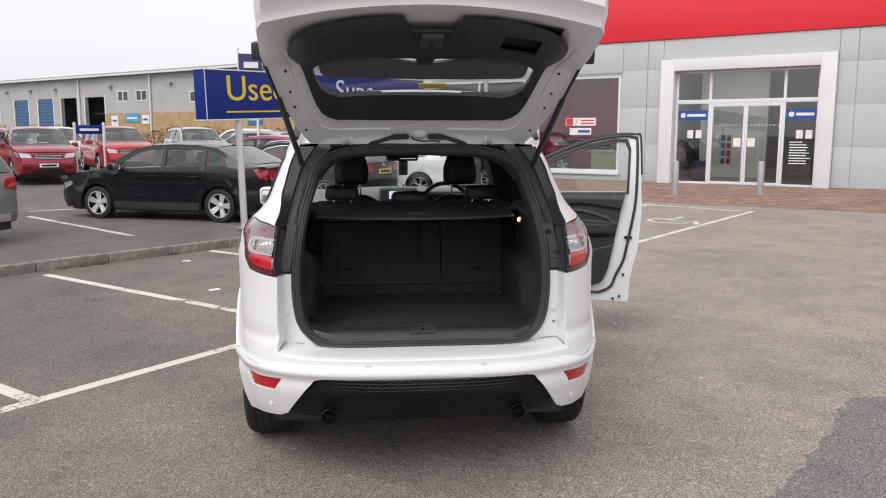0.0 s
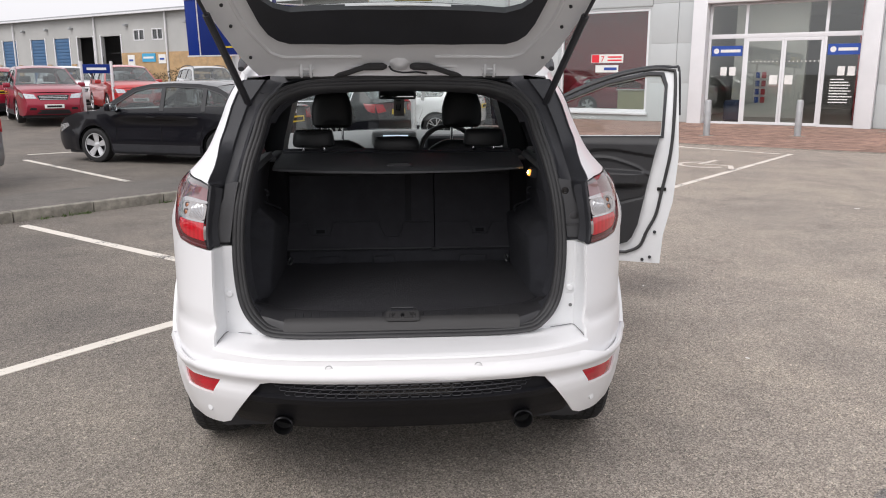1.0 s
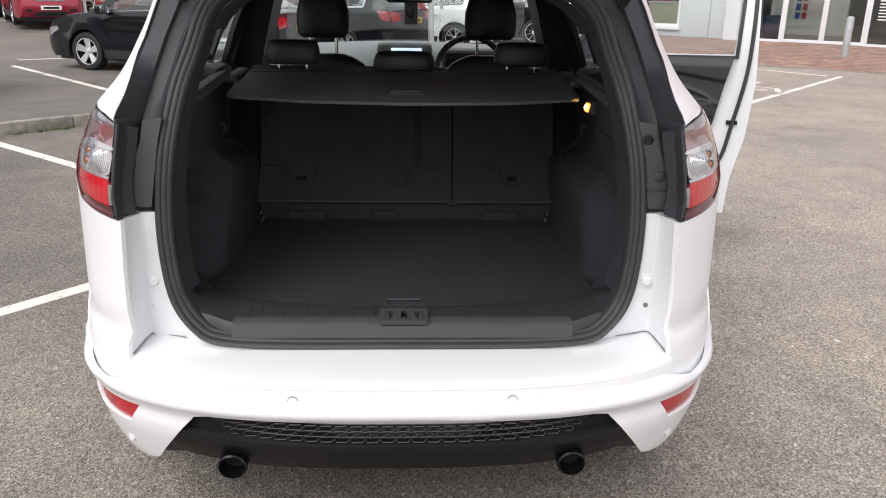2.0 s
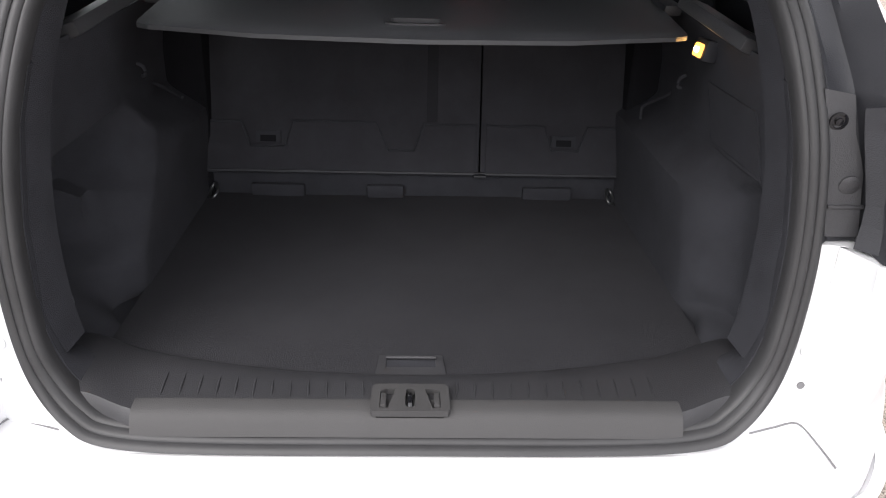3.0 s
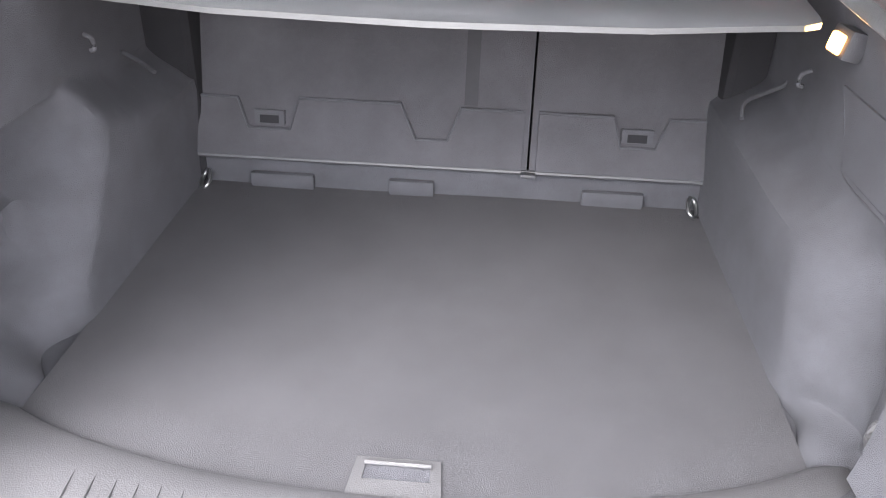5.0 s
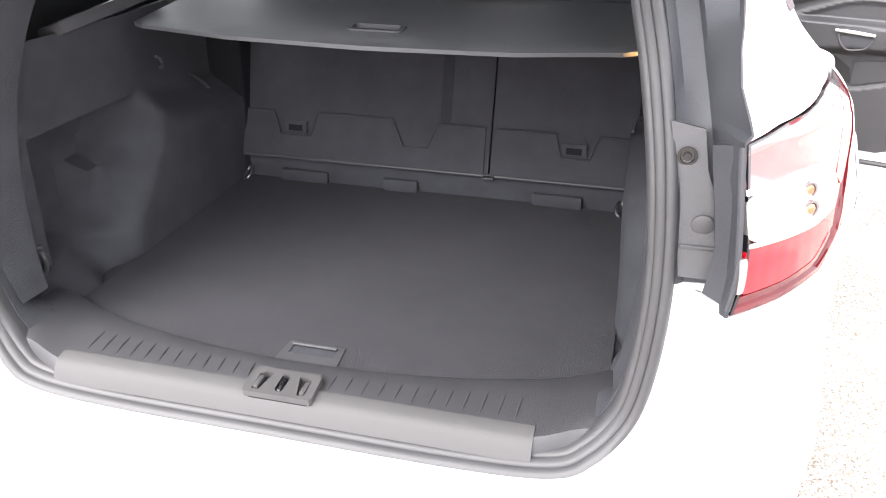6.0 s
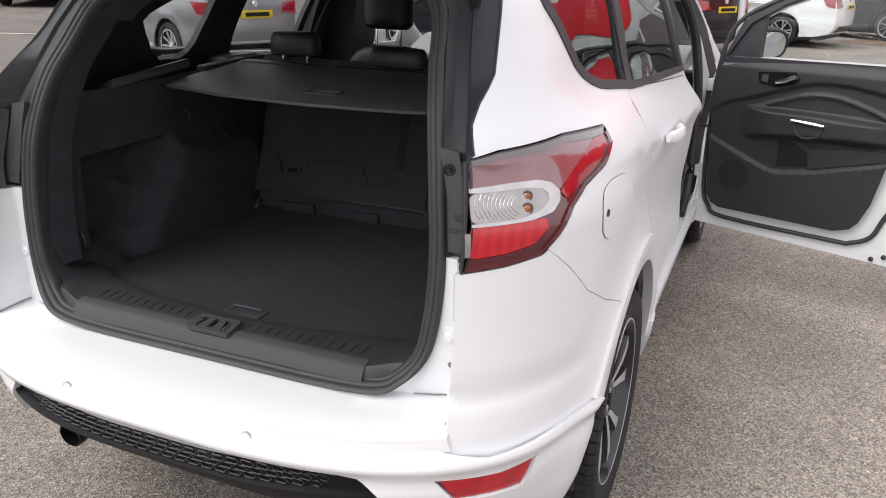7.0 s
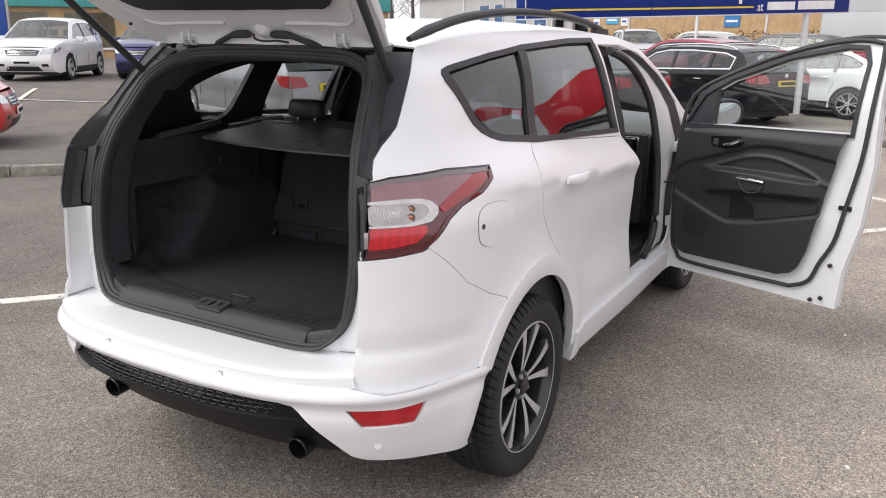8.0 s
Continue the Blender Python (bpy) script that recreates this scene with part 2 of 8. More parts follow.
def block_mat(name, c1, c2):
    """Clay paving blocks, each with its own tone."""
    m, n, l, p = nodes_of(name)
    g = n.new("ShaderNodeNewGeometry")
    o = n.new("ShaderNodeObjectInfo")
    ad = n.new("ShaderNodeMath")
    ad.operation = 'ADD'
    l.new(g.outputs["Random Per Island"], ad.inputs[0])
    l.new(o.outputs["Random"], ad.inputs[1])
    fr = n.new("ShaderNodeMath")
    fr.operation = 'FRACT'
    l.new(ad.outputs[0], fr.inputs[0])
    r = ramp(n, l, fr.outputs[0], [(0.0, c1), (1.0, c2)])
    t = noise_node(n, l, 0.9, 5.0)
    r2 = ramp(n, l, t.outputs["Fac"], [(0.3, (0.78, 0.78, 0.78)), (0.7, (1.18, 1.16, 1.13))])
    mx = n.new("ShaderNodeMix")
    mx.data_type, mx.blend_type = 'RGBA', 'MULTIPLY'
    mx.inputs["Factor"].default_value = 1.0
    l.new(r.outputs["Color"], mx.inputs["A"])
    l.new(r2.outputs["Color"], mx.inputs["B"])
    l.new(mx.outputs["Result"], p.inputs["Base Color"])
    p.inputs["Roughness"].default_value = 0.85
    return m


BLOCK = block_mat("red_paving_block", (0.17, 0.11, 0.088), (0.37, 0.24, 0.19))
GROUT = mat("paving_joint_sand", (0.20, 0.17, 0.145), 0.95, vary=0.2, scale=3)
SANDBRICK = brick_mat("sand_brick", (0.52, 0.34, 0.17), (0.44, 0.28, 0.14), (0.40, 0.33, 0.24), 4.0, tilt=True)
CLAD = mat("grey_facade_panel", (0.49, 0.515, 0.52), 0.62, vary=0.03, scale=0.8, spec=0.3)
CLADFAR = mat("grey_ribbed_cladding", (0.42, 0.42, 0.41), 0.5, vary=0.08, scale=0.3)
REDFASCIA = mat("red_fascia", (0.72, 0.018, 0.035), 0.35, coat=0.3, vary=0.05, scale=0.5)
FRAMEWHITE = mat("white_frame_paint", (0.72, 0.72, 0.74), 0.4, vary=0.04, scale=1.5)
SIGNBLUE = mat("blue_sign_face", (0.006, 0.026, 0.19), 0.4, vary=0.06, scale=1, spec=0.2)
YELLOW = mat("yellow_sign_letters", (0.75, 0.56, 0.03), 0.4)
SIGNWHITE = mat("white_sign_letters", (0.80, 0.80, 0.82), 0.4)
DOORBLUE = mat("blue_roller_shutter", (0.05, 0.13, 0.26), 0.5, vary=0.1, scale=1)
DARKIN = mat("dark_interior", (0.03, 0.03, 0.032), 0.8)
ROOMWALL = mat("showroom_wall", (0.72, 0.71, 0.69), 0.8, vary=0.08, scale=0.6)
REDWALL = mat("red_showroom_wall", (0.42, 0.02, 0.03), 0.6, vary=0.1)
ROOMFLOOR = mat("showroom_floor", (0.16, 0.155, 0.15), 0.3, vary=0.1)
TEAL = mat("teal_hoarding", (0.06, 0.30, 0.30), 0.6, vary=0.15)
YPLATE = mat("yellow_number_plate", (0.72, 0.52, 0.02), 0.4)
WPLATE = mat("white_number_plate", (0.75, 0.75, 0.74), 0.4)
INK = mat("black_print", (0.010, 0.010, 0.010), 0.7, spec=0.3)
REFLECTOR = mat("red_reflector", (0.42, 0.003, 0.012), 0.10, coat=0.6, vary=0.25, scale=18)
DIFFUSER = mat("black_diffuser_plastic", (0.008, 0.008, 0.010), 0.5, bump=0.2, bscale=400, spec=0.2)
BARK = mat("grey_bark", (0.10, 0.085, 0.07), 0.9, vary=0.3, scale=20, bump=0.6, bscale=60)
HEDGE = mat("brown_hedge_twigs", (0.075, 0.06, 0.035), 0.9, vary=0.5, scale=8)
MOSS = mat("kerb_weeds", (0.07, 0.11, 0.03), 0.9, vary=0.4, scale=30)
OIL = mat("oil_stain", (0.012, 0.012, 0.012), 0.35, vary=0.3)
PAPER = mat("white_notice", (0.78, 0.77, 0.75), 0.7)
BLUEBANNER = mat("blue_banner", (0.02, 0.07, 0.34), 0.5, vary=0.08)


def paint(name, color, metal=0.3, rough=0.3):
    return mat(name, color, rough, metal=metal, coat=0.9, vary=0.04, scale=2)


# ---- mesh helpers ----
def part(name, bm, material, parent, label="", smooth=35):
    """One bmesh, or one finished sheet, as one mesh object under a thing or a part."""
    if isinstance(bm, bpy.types.Mesh):
        me, smooth = bm, 0
        me.name = name
    else:
        me = bpy.data.meshes.new(name)
        bmesh.ops.recalc_face_normals(bm, faces=bm.faces)
        bm.to_mesh(me)
        bm.free()
    if smooth:
        me.polygons.foreach_set("use_smooth", [True] * len(me.polygons))
        me.set_sharp_from_angle(angle=radians(smooth))
    me.materials.append(material)
    ob = new(name, me)
    ob.parent = parent
    if label:
        ob["label"] = label
    return ob


def thing(name, m, label, category, group="", kind=""):
    e = new(name)
    e.empty_display_size = 0.1
    e.matrix_world = m
    return tagged(e, label, category, group, kind)


def add_box(bm, lo, hi, m=None, bevel=0.0, seg=2, taper=None):
    b = bmesh.new()
    bmesh.ops.create_cube(b, size=1.0)
    for v in b.verts:
        v.co = Vector([(lo[i] + hi[i]) / 2 + v.co[i] * (hi[i] - lo[i]) for i in range(3)])
    if taper:
        taper(b)
    if bevel:
        bmesh.ops.bevel(b, geom=b.edges[:], offset=bevel, segments=seg, affect='EDGES', profile=0.6)
    if m is not None:
        b.transform(m)
    join(bm, b)


def join(bm, b):
    vs = [bm.verts.new(v.co) for v in b.verts]
    b.verts.index_update()
    for f in b.faces:
        try:
            bm.faces.new([vs[v.index] for v in f.verts])
        except ValueError:
            pass
    b.free()


def box(lo, hi, m=None, bevel=0.0, seg=2):
    bm = bmesh.new()
    add_box(bm, lo, hi, m, bevel, seg)
    return bm


def add_lathe(bm, profile, m, n=32, closed=False):
    """A profile of (radius, along) turned about the local z axis and set by m."""
    rings = []
    for r, h in profile:
        rings.append([bm.verts.new(m @ Vector((r * math.cos(2 * math.pi * i / n), r * math.sin(2 * math.pi * i / n), h))) for i in range(n)])
    for a, b in zip(rings, rings[1:]):
        for i in range(n):
            bm.faces.new((a[i], a[(i + 1) % n], b[(i + 1) % n], b[i]))
    if not closed:
        for ring, flip in ((rings[0], True), (rings[-1], False)):
            bm.faces.new(ring[::-1] if flip else ring)
    return bm


def lathe(profile, m, n=32, closed=False):
    return add_lathe(bmesh.new(), profile, m, n, closed)


def curve_pts(pts, n, closed=False):
    """A smooth line of n steps a span through the points (Catmull-Rom)."""
    P = [Vector(p) for p in pts]
    k, out = len(P), []
    for i in range(k if closed else k - 1):
        if closed:
            a, b, c, d = P[i - 1], P[i], P[(i + 1) % k], P[(i + 2) % k]
        else:
            b, c = P[i], P[i + 1]
            a = P[i - 1] if i else b * 2 - c
            d = P[i + 2] if i + 2 < k else c * 2 - b
        for j in range(n):
            t = j / n
            out.append(0.5 * ((2 * b) + (c - a) * t + (2 * a - 5 * b + 4 * c - d) * t * t + (3 * b - a - 3 * c + d) * t ** 3))
    if not closed:
        out.append(P[-1])
    return out


def add_tube(bm, pts, r, n=8, closed=False, flat=1.0, up=Vector((0, 0, 1))):
    P = [Vector(p) for p in pts]
    k, rings = len(P), []
    for i, p in enumerate(P):
        a = P[i - 1] if (i or closed) else P[i]
        b = P[(i + 1) % k] if (i + 1 < k or closed) else P[i]
        t = (b - a).normalized()
        s = t.cross(up)
        s = s.normalized() if s.length > 1e-4 else t.orthogonal().normalized()
        u = s.cross(t)
        rr = r[i] if isinstance(r, (list, tuple)) else r
        rings.append([bm.verts.new(p + s * rr * math.cos(2 * math.pi * j / n) + u * rr * flat * math.sin(2 * math.pi * j / n)) for j in range(n)])
    for i in range(k if closed else k - 1):
        a, b = rings[i], rings[(i + 1) % k]
        for j in range(n):
            bm.faces.new((a[j], a[(j + 1) % n], b[(j + 1) % n], b[j]))
    if not closed:
        bm.faces.new(rings[0][::-1])
        bm.faces.new(rings[-1])
    return bm


def tube(pts, r, n=8, closed=False, flat=1.0):
    return add_tube(bmesh.new(), pts, r, n, closed, flat)


def add_loft(bm, rows, close=False):
    """Quads between rows of points of equal length."""
    vs = [[bm.verts.new(Vector(p)) for p in row] for row in rows]
    for a, b in zip(vs, vs[1:]):
        k = len(a)
        for i in range(k if close else k - 1):
            bm.faces.new((a[i], a[(i + 1) % k], b[(i + 1) % k], b[i]))
    return bm


def loft(rows, close=False):
    return add_loft(bmesh.new(), rows, close)


def thicken(bm, d):
    """Gives an open sheet a thickness d behind its normals."""
    bmesh.ops.recalc_face_normals(bm, faces=bm.faces)
    bmesh.ops.solidify(bm, geom=bm.faces[:], thickness=d)
    return bm


def inside(p, poly):
    x, y, c = p[0], p[1], False
    for i in range(len(poly)):
        (x1, y1), (x2, y2) = poly[i - 1], poly[i]
        if (y1 > y) != (y2 > y) and x < (x2 - x1) * (y - y1) / (y2 - y1) + x1:
            c = not c
    return c


def fine(poly, step):
    out = []
    for i in range(len(poly)):
        a, b = poly[i], poly[(i + 1) % len(poly)]
        n = max(1, math.ceil(math.dist(a, b) / step))
        out += [(a[0] + (b[0] - a[0]) * j / n, a[1] + (b[1] - a[1]) * j / n) for j in range(n)]
    return out


def offset_poly(poly, d):
    """The outline moved inwards by d."""
    area = sum(poly[i - 1][0] * poly[i][1] - poly[i][0] * poly[i - 1][1] for i in range(len(poly)))
    s = 1 if area > 0 else -1
    out = []
    for i in range(len(poly)):
        p, q, r = (Vector(poly[i - 1]), Vector(poly[i]), Vector(poly[(i + 1) % len(poly)]))
        e1, e2 = (q - p).normalized(), (r - q).normalized()
        n1, n2 = Vector((-e1.y, e1.x)) * s, Vector((-e2.y, e2.x)) * s
        m = (n1 + n2)
        m = m / max(0.35, m.length_squared / 2) if m.length > 1e-5 else n1
        out.append(tuple(q + m * d))
    return out


def panel(outer, holes, step, fmap, thick, out=0.0, as_bm=False):
    """A sheet cut to an outline with holes, laid on the surface fmap(a, b), with real edges. out: how far it stands proud."""
    loops = [fine(outer, step)] + [fine(h, step) for h in holes]
    pts, edges = [], []
    for lp in loops:
        o = len(pts)
        pts += lp
        edges += [(o + i, o + (i + 1) % len(lp)) for i in range(len(lp))]
    rim = pts[:]
    xs, ys = [p[0] for p in loops[0]], [p[1] for p in loops[0]]
    x = min(xs) + step * 0.5
    while x < max(xs):
        y = min(ys) + step * 0.5
        while y < max(ys):
            if inside((x, y), loops[0]) and not any(inside((x, y), h) for h in loops[1:]):
                if min((x - r[0]) ** 2 + (y - r[1]) ** 2 for r in rim) > (step * 0.45) ** 2:
                    pts.append((x, y))
            y += step
        x += step
    v2, _, f2, _, _, _ = geometry.delaunay_2d_cdt([Vector(p) for p in pts], edges, [], 0, 1e-6)
    tri = []
    for f in f2:
        c = (sum(v2[i].x for i in f) / len(f), sum(v2[i].y for i in f) / len(f))
        if inside(c, loops[0]) and not any(inside(c, h) for h in loops[1:]):
            tri.append(f)
    e = 1e-3
    front, back, nrm = [], [], []
    for v in v2:
        p = Vector(fmap(v.x, v.y))
        n = (Vector(fmap(v.x + e, v.y)) - Vector(fmap(v.x - e, v.y))).cross(Vector(fmap(v.x, v.y + e)) - Vector(fmap(v.x, v.y - e)))
        n = n.normalized() if n.length > 1e-12 else Vector((0, 0, 1))
        nrm.append(n)
        front.append(p + n * out)
        back.append(p + n * (out - thick))
    N = len(v2)
    faces, corner = [], []
    count = {}
    for f in tri:
        f = list(f)
        if sum(v2[f[i - 1]].x * v2[f[i]].y - v2[f[i]].x * v2[f[i - 1]].y for i in range(len(f))) < 0:
            f.reverse()
        fl, bk = (f, [N + i for i in reversed(f)]) if thick >= 0 else (f[::-1], [N + i for i in f])
        faces += [fl, bk]
        sg = 1 if thick >= 0 else -1
        corner += [nrm[i] * sg for i in fl] + [nrm[i - N] * -sg for i in bk]
        for i in range(len(f)):
            a, b = f[i], f[(i + 1) % len(f)]
            k = (min(a, b), max(a, b))
            count[k] = None if k in count else (a, b)
    both_ = front + back
    for ab in count.values():
        if ab:
            a, b = ab
            q = [b, a, N + a, N + b] if thick >= 0 else [a, b, N + b, N + a]
            faces.append(q)
            fn = (both_[q[1]] - both_[q[0]]).cross(both_[q[2]] - both_[q[0]])
            corner += [fn.normalized() if fn.length > 1e-12 else nrm[a]] * 4
    me = bpy.data.meshes.new("sheet")
    me.from_pydata([tuple(p) for p in both_], [], faces)
    me.polygons.foreach_set("use_smooth", [True] * len(me.polygons))
    me.normals_split_custom_set([tuple(c) for c in corner])
    if not as_bm:
        return me
    bm = bmesh.new()
    bm.from_mesh(me)
    bpy.data.meshes.remove(me)
    return bm


def lerp_table(T, z):
    if z <= T[0][0]:
        return T[0][1]
    for (a, b), (c, d) in zip(T, T[1:]):
        if z <= c:
            return b + (d - b) * (z - a) / (c - a)
    return T[-1][1]


def soft_table(T, z, h=0.03):
    """The table with its bends rounded over h."""
    return (lerp_table(T, z - h) + 2 * lerp_table(T, z) + lerp_table(T, z + h)) / 4


def step01(a, b, x):
    t = min(1, max(0, (x - a) / (b - a)))
    return t * t * (3 - 2 * t)


def text_part(name, body, size, m, material, parent, depth=0.004, align='LEFT'):
    """Letters of the built-in font as a mesh."""
    cu = bpy.data.curves.new(name, 'FONT')
    cu.body, cu.size, cu.extrude, cu.align_x = body, size, depth, align
    tmp = bpy.data.objects.new(name, cu)
    me = bpy.data.meshes.new_from_object(tmp)
    bpy.data.objects.remove(tmp)
    me.materials.clear()
    me.materials.append(material)
    ob = new(name, me)
    ob.parent = parent
    ob.matrix_local = m
    return ob


# ---- the car park ----
U = Vector((math.cos(radians(-40)), math.sin(radians(-40)), 0))
V = Vector((-U.y, U.x, 0))

def gz(x, y):
    """The car park rises gently towards its far side."""
    return max(0.28 * step01(15.5, 30, y) * step01(5, -3, x), 0.30 * step01(-9, -17, x) * step01(2, 9, y))


bm = bmesh.new()
R = 900.0
cells = sorted({-R, -400, -200, -120, 120, 200, 400, R} | set(range(-80, 81, 4)) | set(range(-32, 33, 2)))
gv = {(i, j): bm.verts.new((x, y, gz(x, y))) for i, x in enumerate(cells) for j, y in enumerate(cells)}
for i in range(len(cells) - 1):
    for j in range(len(cells) - 1):
        bm.faces.new((gv[i, j], gv[i + 1, j], gv[i + 1, j + 1], gv[i, j + 1]))
ground = tagged(part("ground", bm, ASPHALT, None), "worn grey asphalt car park with patches and loose grit", "ground", kind="structure")


def strip(name, a, b, w, z, material, parent=None, h=0.004):
    a, b = Vector((*a, 0)), Vector((*b, 0))
    d = (b - a).normalized()
    s = Vector((-d.y, d.x, 0)) * w / 2
    bm = bmesh.new()
    n = max(1, math.ceil((b - a).length / 1.0)) if h < .01 else 1
    rows = []
    for i in range(n + 1):
        c = a + (b - a) * i / n
        g = gz(c.x, c.y) + (.006 if gz(c.x, c.y) > .001 else 0) if h < .01 else 0
        rows.append([bm.verts.new(c + e * s + Vector((0, 0, z + g + k))) for e, k in ((-1, 0), (-1, h), (1, h), (1, 0))])
    for r0, r1 in zip(rows, rows[1:]):
        for k in range(3):
            bm.faces.new((r0[k], r1[k], r1[k + 1], r0[k + 1]))
    bm.faces.new(rows[0])
    bm.faces.new(rows[-1][::-1])
    bmesh.ops.recalc_face_normals(bm, faces=bm.faces)
    return part(name, bm, material, parent, smooth=0)


BAYS = [((-4.05, 6.15), (-0.2, 2.9)), ((-2.9, 0.85), (0.6, 4.95)), ((-2.37, 1.554), (-3.6, 2.606)), ((1.5, 5.7), (8.12, 13.02)), ((-2.5, 7.98), (1.0, 4.9)),
        ((-7.1, 13.15), (-4.1, 9.8)), ((-7.5, 14.2), (-3.0, 17.4)), ((2.6, 10.4), (6.6, 15.0)), ((6.3, 15.0), (7.9, 13.1)), ((1.3, 8.3), (2.6, 7.4)),
        ((-23.0, 14.3), (-17.0, 19.5)), ((-14.1, 8.6), (-10.6, 11.8)), ((-14.1, 8.6), (-15.9, 10.2)), ((-21.4, 16.0), (-24.6, 18.8)), ((-1.6, 14.0), (-4.6, 16.6)),
        ((0.2, 13.9), (3.5, 13.2)), ((2.1, 17.4), (-1.2, 20.0)), ((-16, 24.4), (-6, 24.4))]
for a, b in BAYS:
    tagged(strip("parking_line", a, b, 0.10, 0.0, LINE), "worn white painted parking bay line on asphalt", "road marking", "parking lines", "structure")

# wheelchair sign painted in a bay: plain ring and bars
wc = thing("bay_symbol", pose(5.6, 11.3, 0.0, 0, 0, -40), "worn white painted disabled bay symbol on asphalt", "road marking", kind="structure")
bm = bmesh.new()
ring = [(0.42 * math.cos(a * 0.2), 0.42 * math.sin(a * 0.2), 0.003) for a in range(8, 30)]
add_tube(bm, ring, 0.045, 6, flat=0.05)
add_tube(bm, [(-0.1, 0.1, 0.003), (-0.05, 0.85, 0.003)], 0.05, 6, flat=0.05)
add_tube(bm, [(-0.1, 0.12, 0.003), (0.45, 0.1, 0.003), (0.6, -0.35, 0.003)], 0.05, 6, flat=0.05)
part("painted_lines", bm, LINE, wc)

# raised footway with a concrete kerb
K0, KD = Vector((-2.0, 8.62, 0)), Vector((math.cos(radians(45.5)), math.sin(radians(45.5)), 0))
KN = Vector((-KD.y, KD.x, 0))
S0, S1 = -16.0, 9.0
footway = thing("pavement", pose(0, 0, 0), "raised asphalt footway edged with weathered concrete kerb stones", "pavement", kind="structure")
bm = bmesh.new()
a, b = K0 + KD * S0, K0 + KD * S1
rows = []
for off, z in ((0.127, 0.0), (0.127, 0.115), (1.5, 0.10), (1.62, 0.0)):
    rows.append([a + KN * off + Vector((0, 0, z)), b + KN * off + Vector((0, 0, z))])
part("walkway", loft(rows), FOOTWAY, footway)
kerb_me = None
s = S0
while s < S1 - 0.1:
    m = Matrix.Translation(K0 + KD * s) @ Matrix.Rotation(math.atan2(KD.y, KD.x), 4, 'Z')
    if kerb_me is None:
        bm = bmesh.new()
        add_box(bm, (0.004, 0, -0.05), (0.911, 0.125, 0.12), bevel=0.018, seg=2)
        k = part("kerb_stone", bm, KERB, footway)
        kerb_me = k.data
    else:
        k = new("kerb_stone", kerb_me)
        k.parent = footway
    k.matrix_local = m @ pose(0, 0, random.uniform(-0.004, 0.004), 0, 0, random.uniform(-0.3, 0.3))
    s += 0.915

# weeds along the kerb foot
bm = bmesh.new()
rng = random.Random(3)
for c in range(26):
    p = K0 + KD * rng.choice((-4.6, -4.3, -3.4, -2.7, -2.5, -1.4, -0.9, -7.0, -6.2)) + KD * rng.uniform(-0.2, 0.2) - KN * rng.uniform(0.0, 0.05)
    for j in range(9):
        d = Vector((rng.uniform(-1, 1), rng.uniform(-1, 1), rng.uniform(0.4, 1.2))).normalized() * rng.uniform(0.02, 0.07)
        q = p + Vector((rng.uniform(-0.05, 0.05), rng.uniform(-0.05, 0.05), 0))
        w = Vector((rng.uniform(-1, 1), rng.uniform(-1, 1), 0)).normalized() * 0.008
        bm.faces.new([bm.verts.new(q - w), bm.verts.new(q + w), bm.verts.new(q + d)])
tagged(part("weeds", bm, MOSS, None, smooth=0), "small green weeds growing along the kerb foot", "weeds", kind="stuff")

# a darker, coarser repair beside the bay, its near edge ragged
rng = random.Random(5)
edge = [(.9, -1.0), (1.2, -.5), (1.54, -.16), (1.76, .01), (2.06, .33), (2.31, .59), (2.53, .84), (2.72, 1.07), (2.87, 1.13), (3.01, 1.12), (4.5, 1.2), (7.0, 1.0)]
rag = []
for (x0, y0), (x1, y1) in zip(edge, edge[1:]):
    n = max(2, math.ceil(math.hypot(x1 - x0, y1 - y0) / .04))
    rag += [(x0 + (x1 - x0) * i / n + rng.gauss(0, .014), y0 + (y1 - y0) * i / n + rng.gauss(0, .014)) for i in range(n)]
rag.sort()
bm = bmesh.new()
cols = [(bm.verts.new((x, y, .003)), bm.verts.new((x, min(y - .02, max(-6.4 - .25 * math.sin(x * 1.7), -1.05 - 4 * (x - .9)) + rng.gauss(0, .02)), .003))) for x, y in rag]
for (a, b), (d, e) in zip(cols, cols[1:]):
    bm.faces.new((b, e, d, a))
tagged(part("asphalt_patch", bm, PATCHASPHALT, None, smooth=0), "darker coarse asphalt repair with a ragged edge", "asphalt patch", kind="structure")

# grit and litter on the asphalt
bm = bmesh.new()
for c in range(420):
    x, y = rng.uniform(-6, 9), rng.uniform(-3, 12)
    r = rng.uniform(0.002, 0.006)
    add_box(bm, (x - r, y - r, 0), (x + r, y + r * 1.4, r), None)
tagged(part("grit", bm, KERB, None, smooth=0), "scattered pale grit and small stones on the asphalt", "grit", kind="stuff")
for i, (x, y, r) in enumerate(((-2.63, 7.05, 0.05), (-1.9, 5.05, 0.06), (1.9, 3.2, 0.011), (2.0, 1.6, 0.012), (5.6, 6.5, 0.03))):
    bm = bmesh.new()
    add_box(bm, (-r, -r * 0.5, 0), (r, r * 0.5, 0.004), pose(x, y, 0.002, 4, 0, 40 * i))
    tagged(part("litter_scrap", bm, PAPER, None, smooth=0), "small white scrap of litter on the asphalt", "litter", "litter scraps")
bm = bmesh.new()
for c in range(14):
    x, y, r = rng.gauss(-0.13, 0.035), rng.gauss(-0.34, 0.025), rng.uniform(0.008, 0.022)
    bmesh.ops.create_circle(bm, cap_ends=True, segments=10, radius=r, matrix=Matrix.Translation((x, y, 0.003 + 0.0002 * c)))
tagged(part("oil_spots", bm, OIL, None, smooth=0), "dark oil spots dripped on the asphalt behind the car", "stain", kind="stuff")


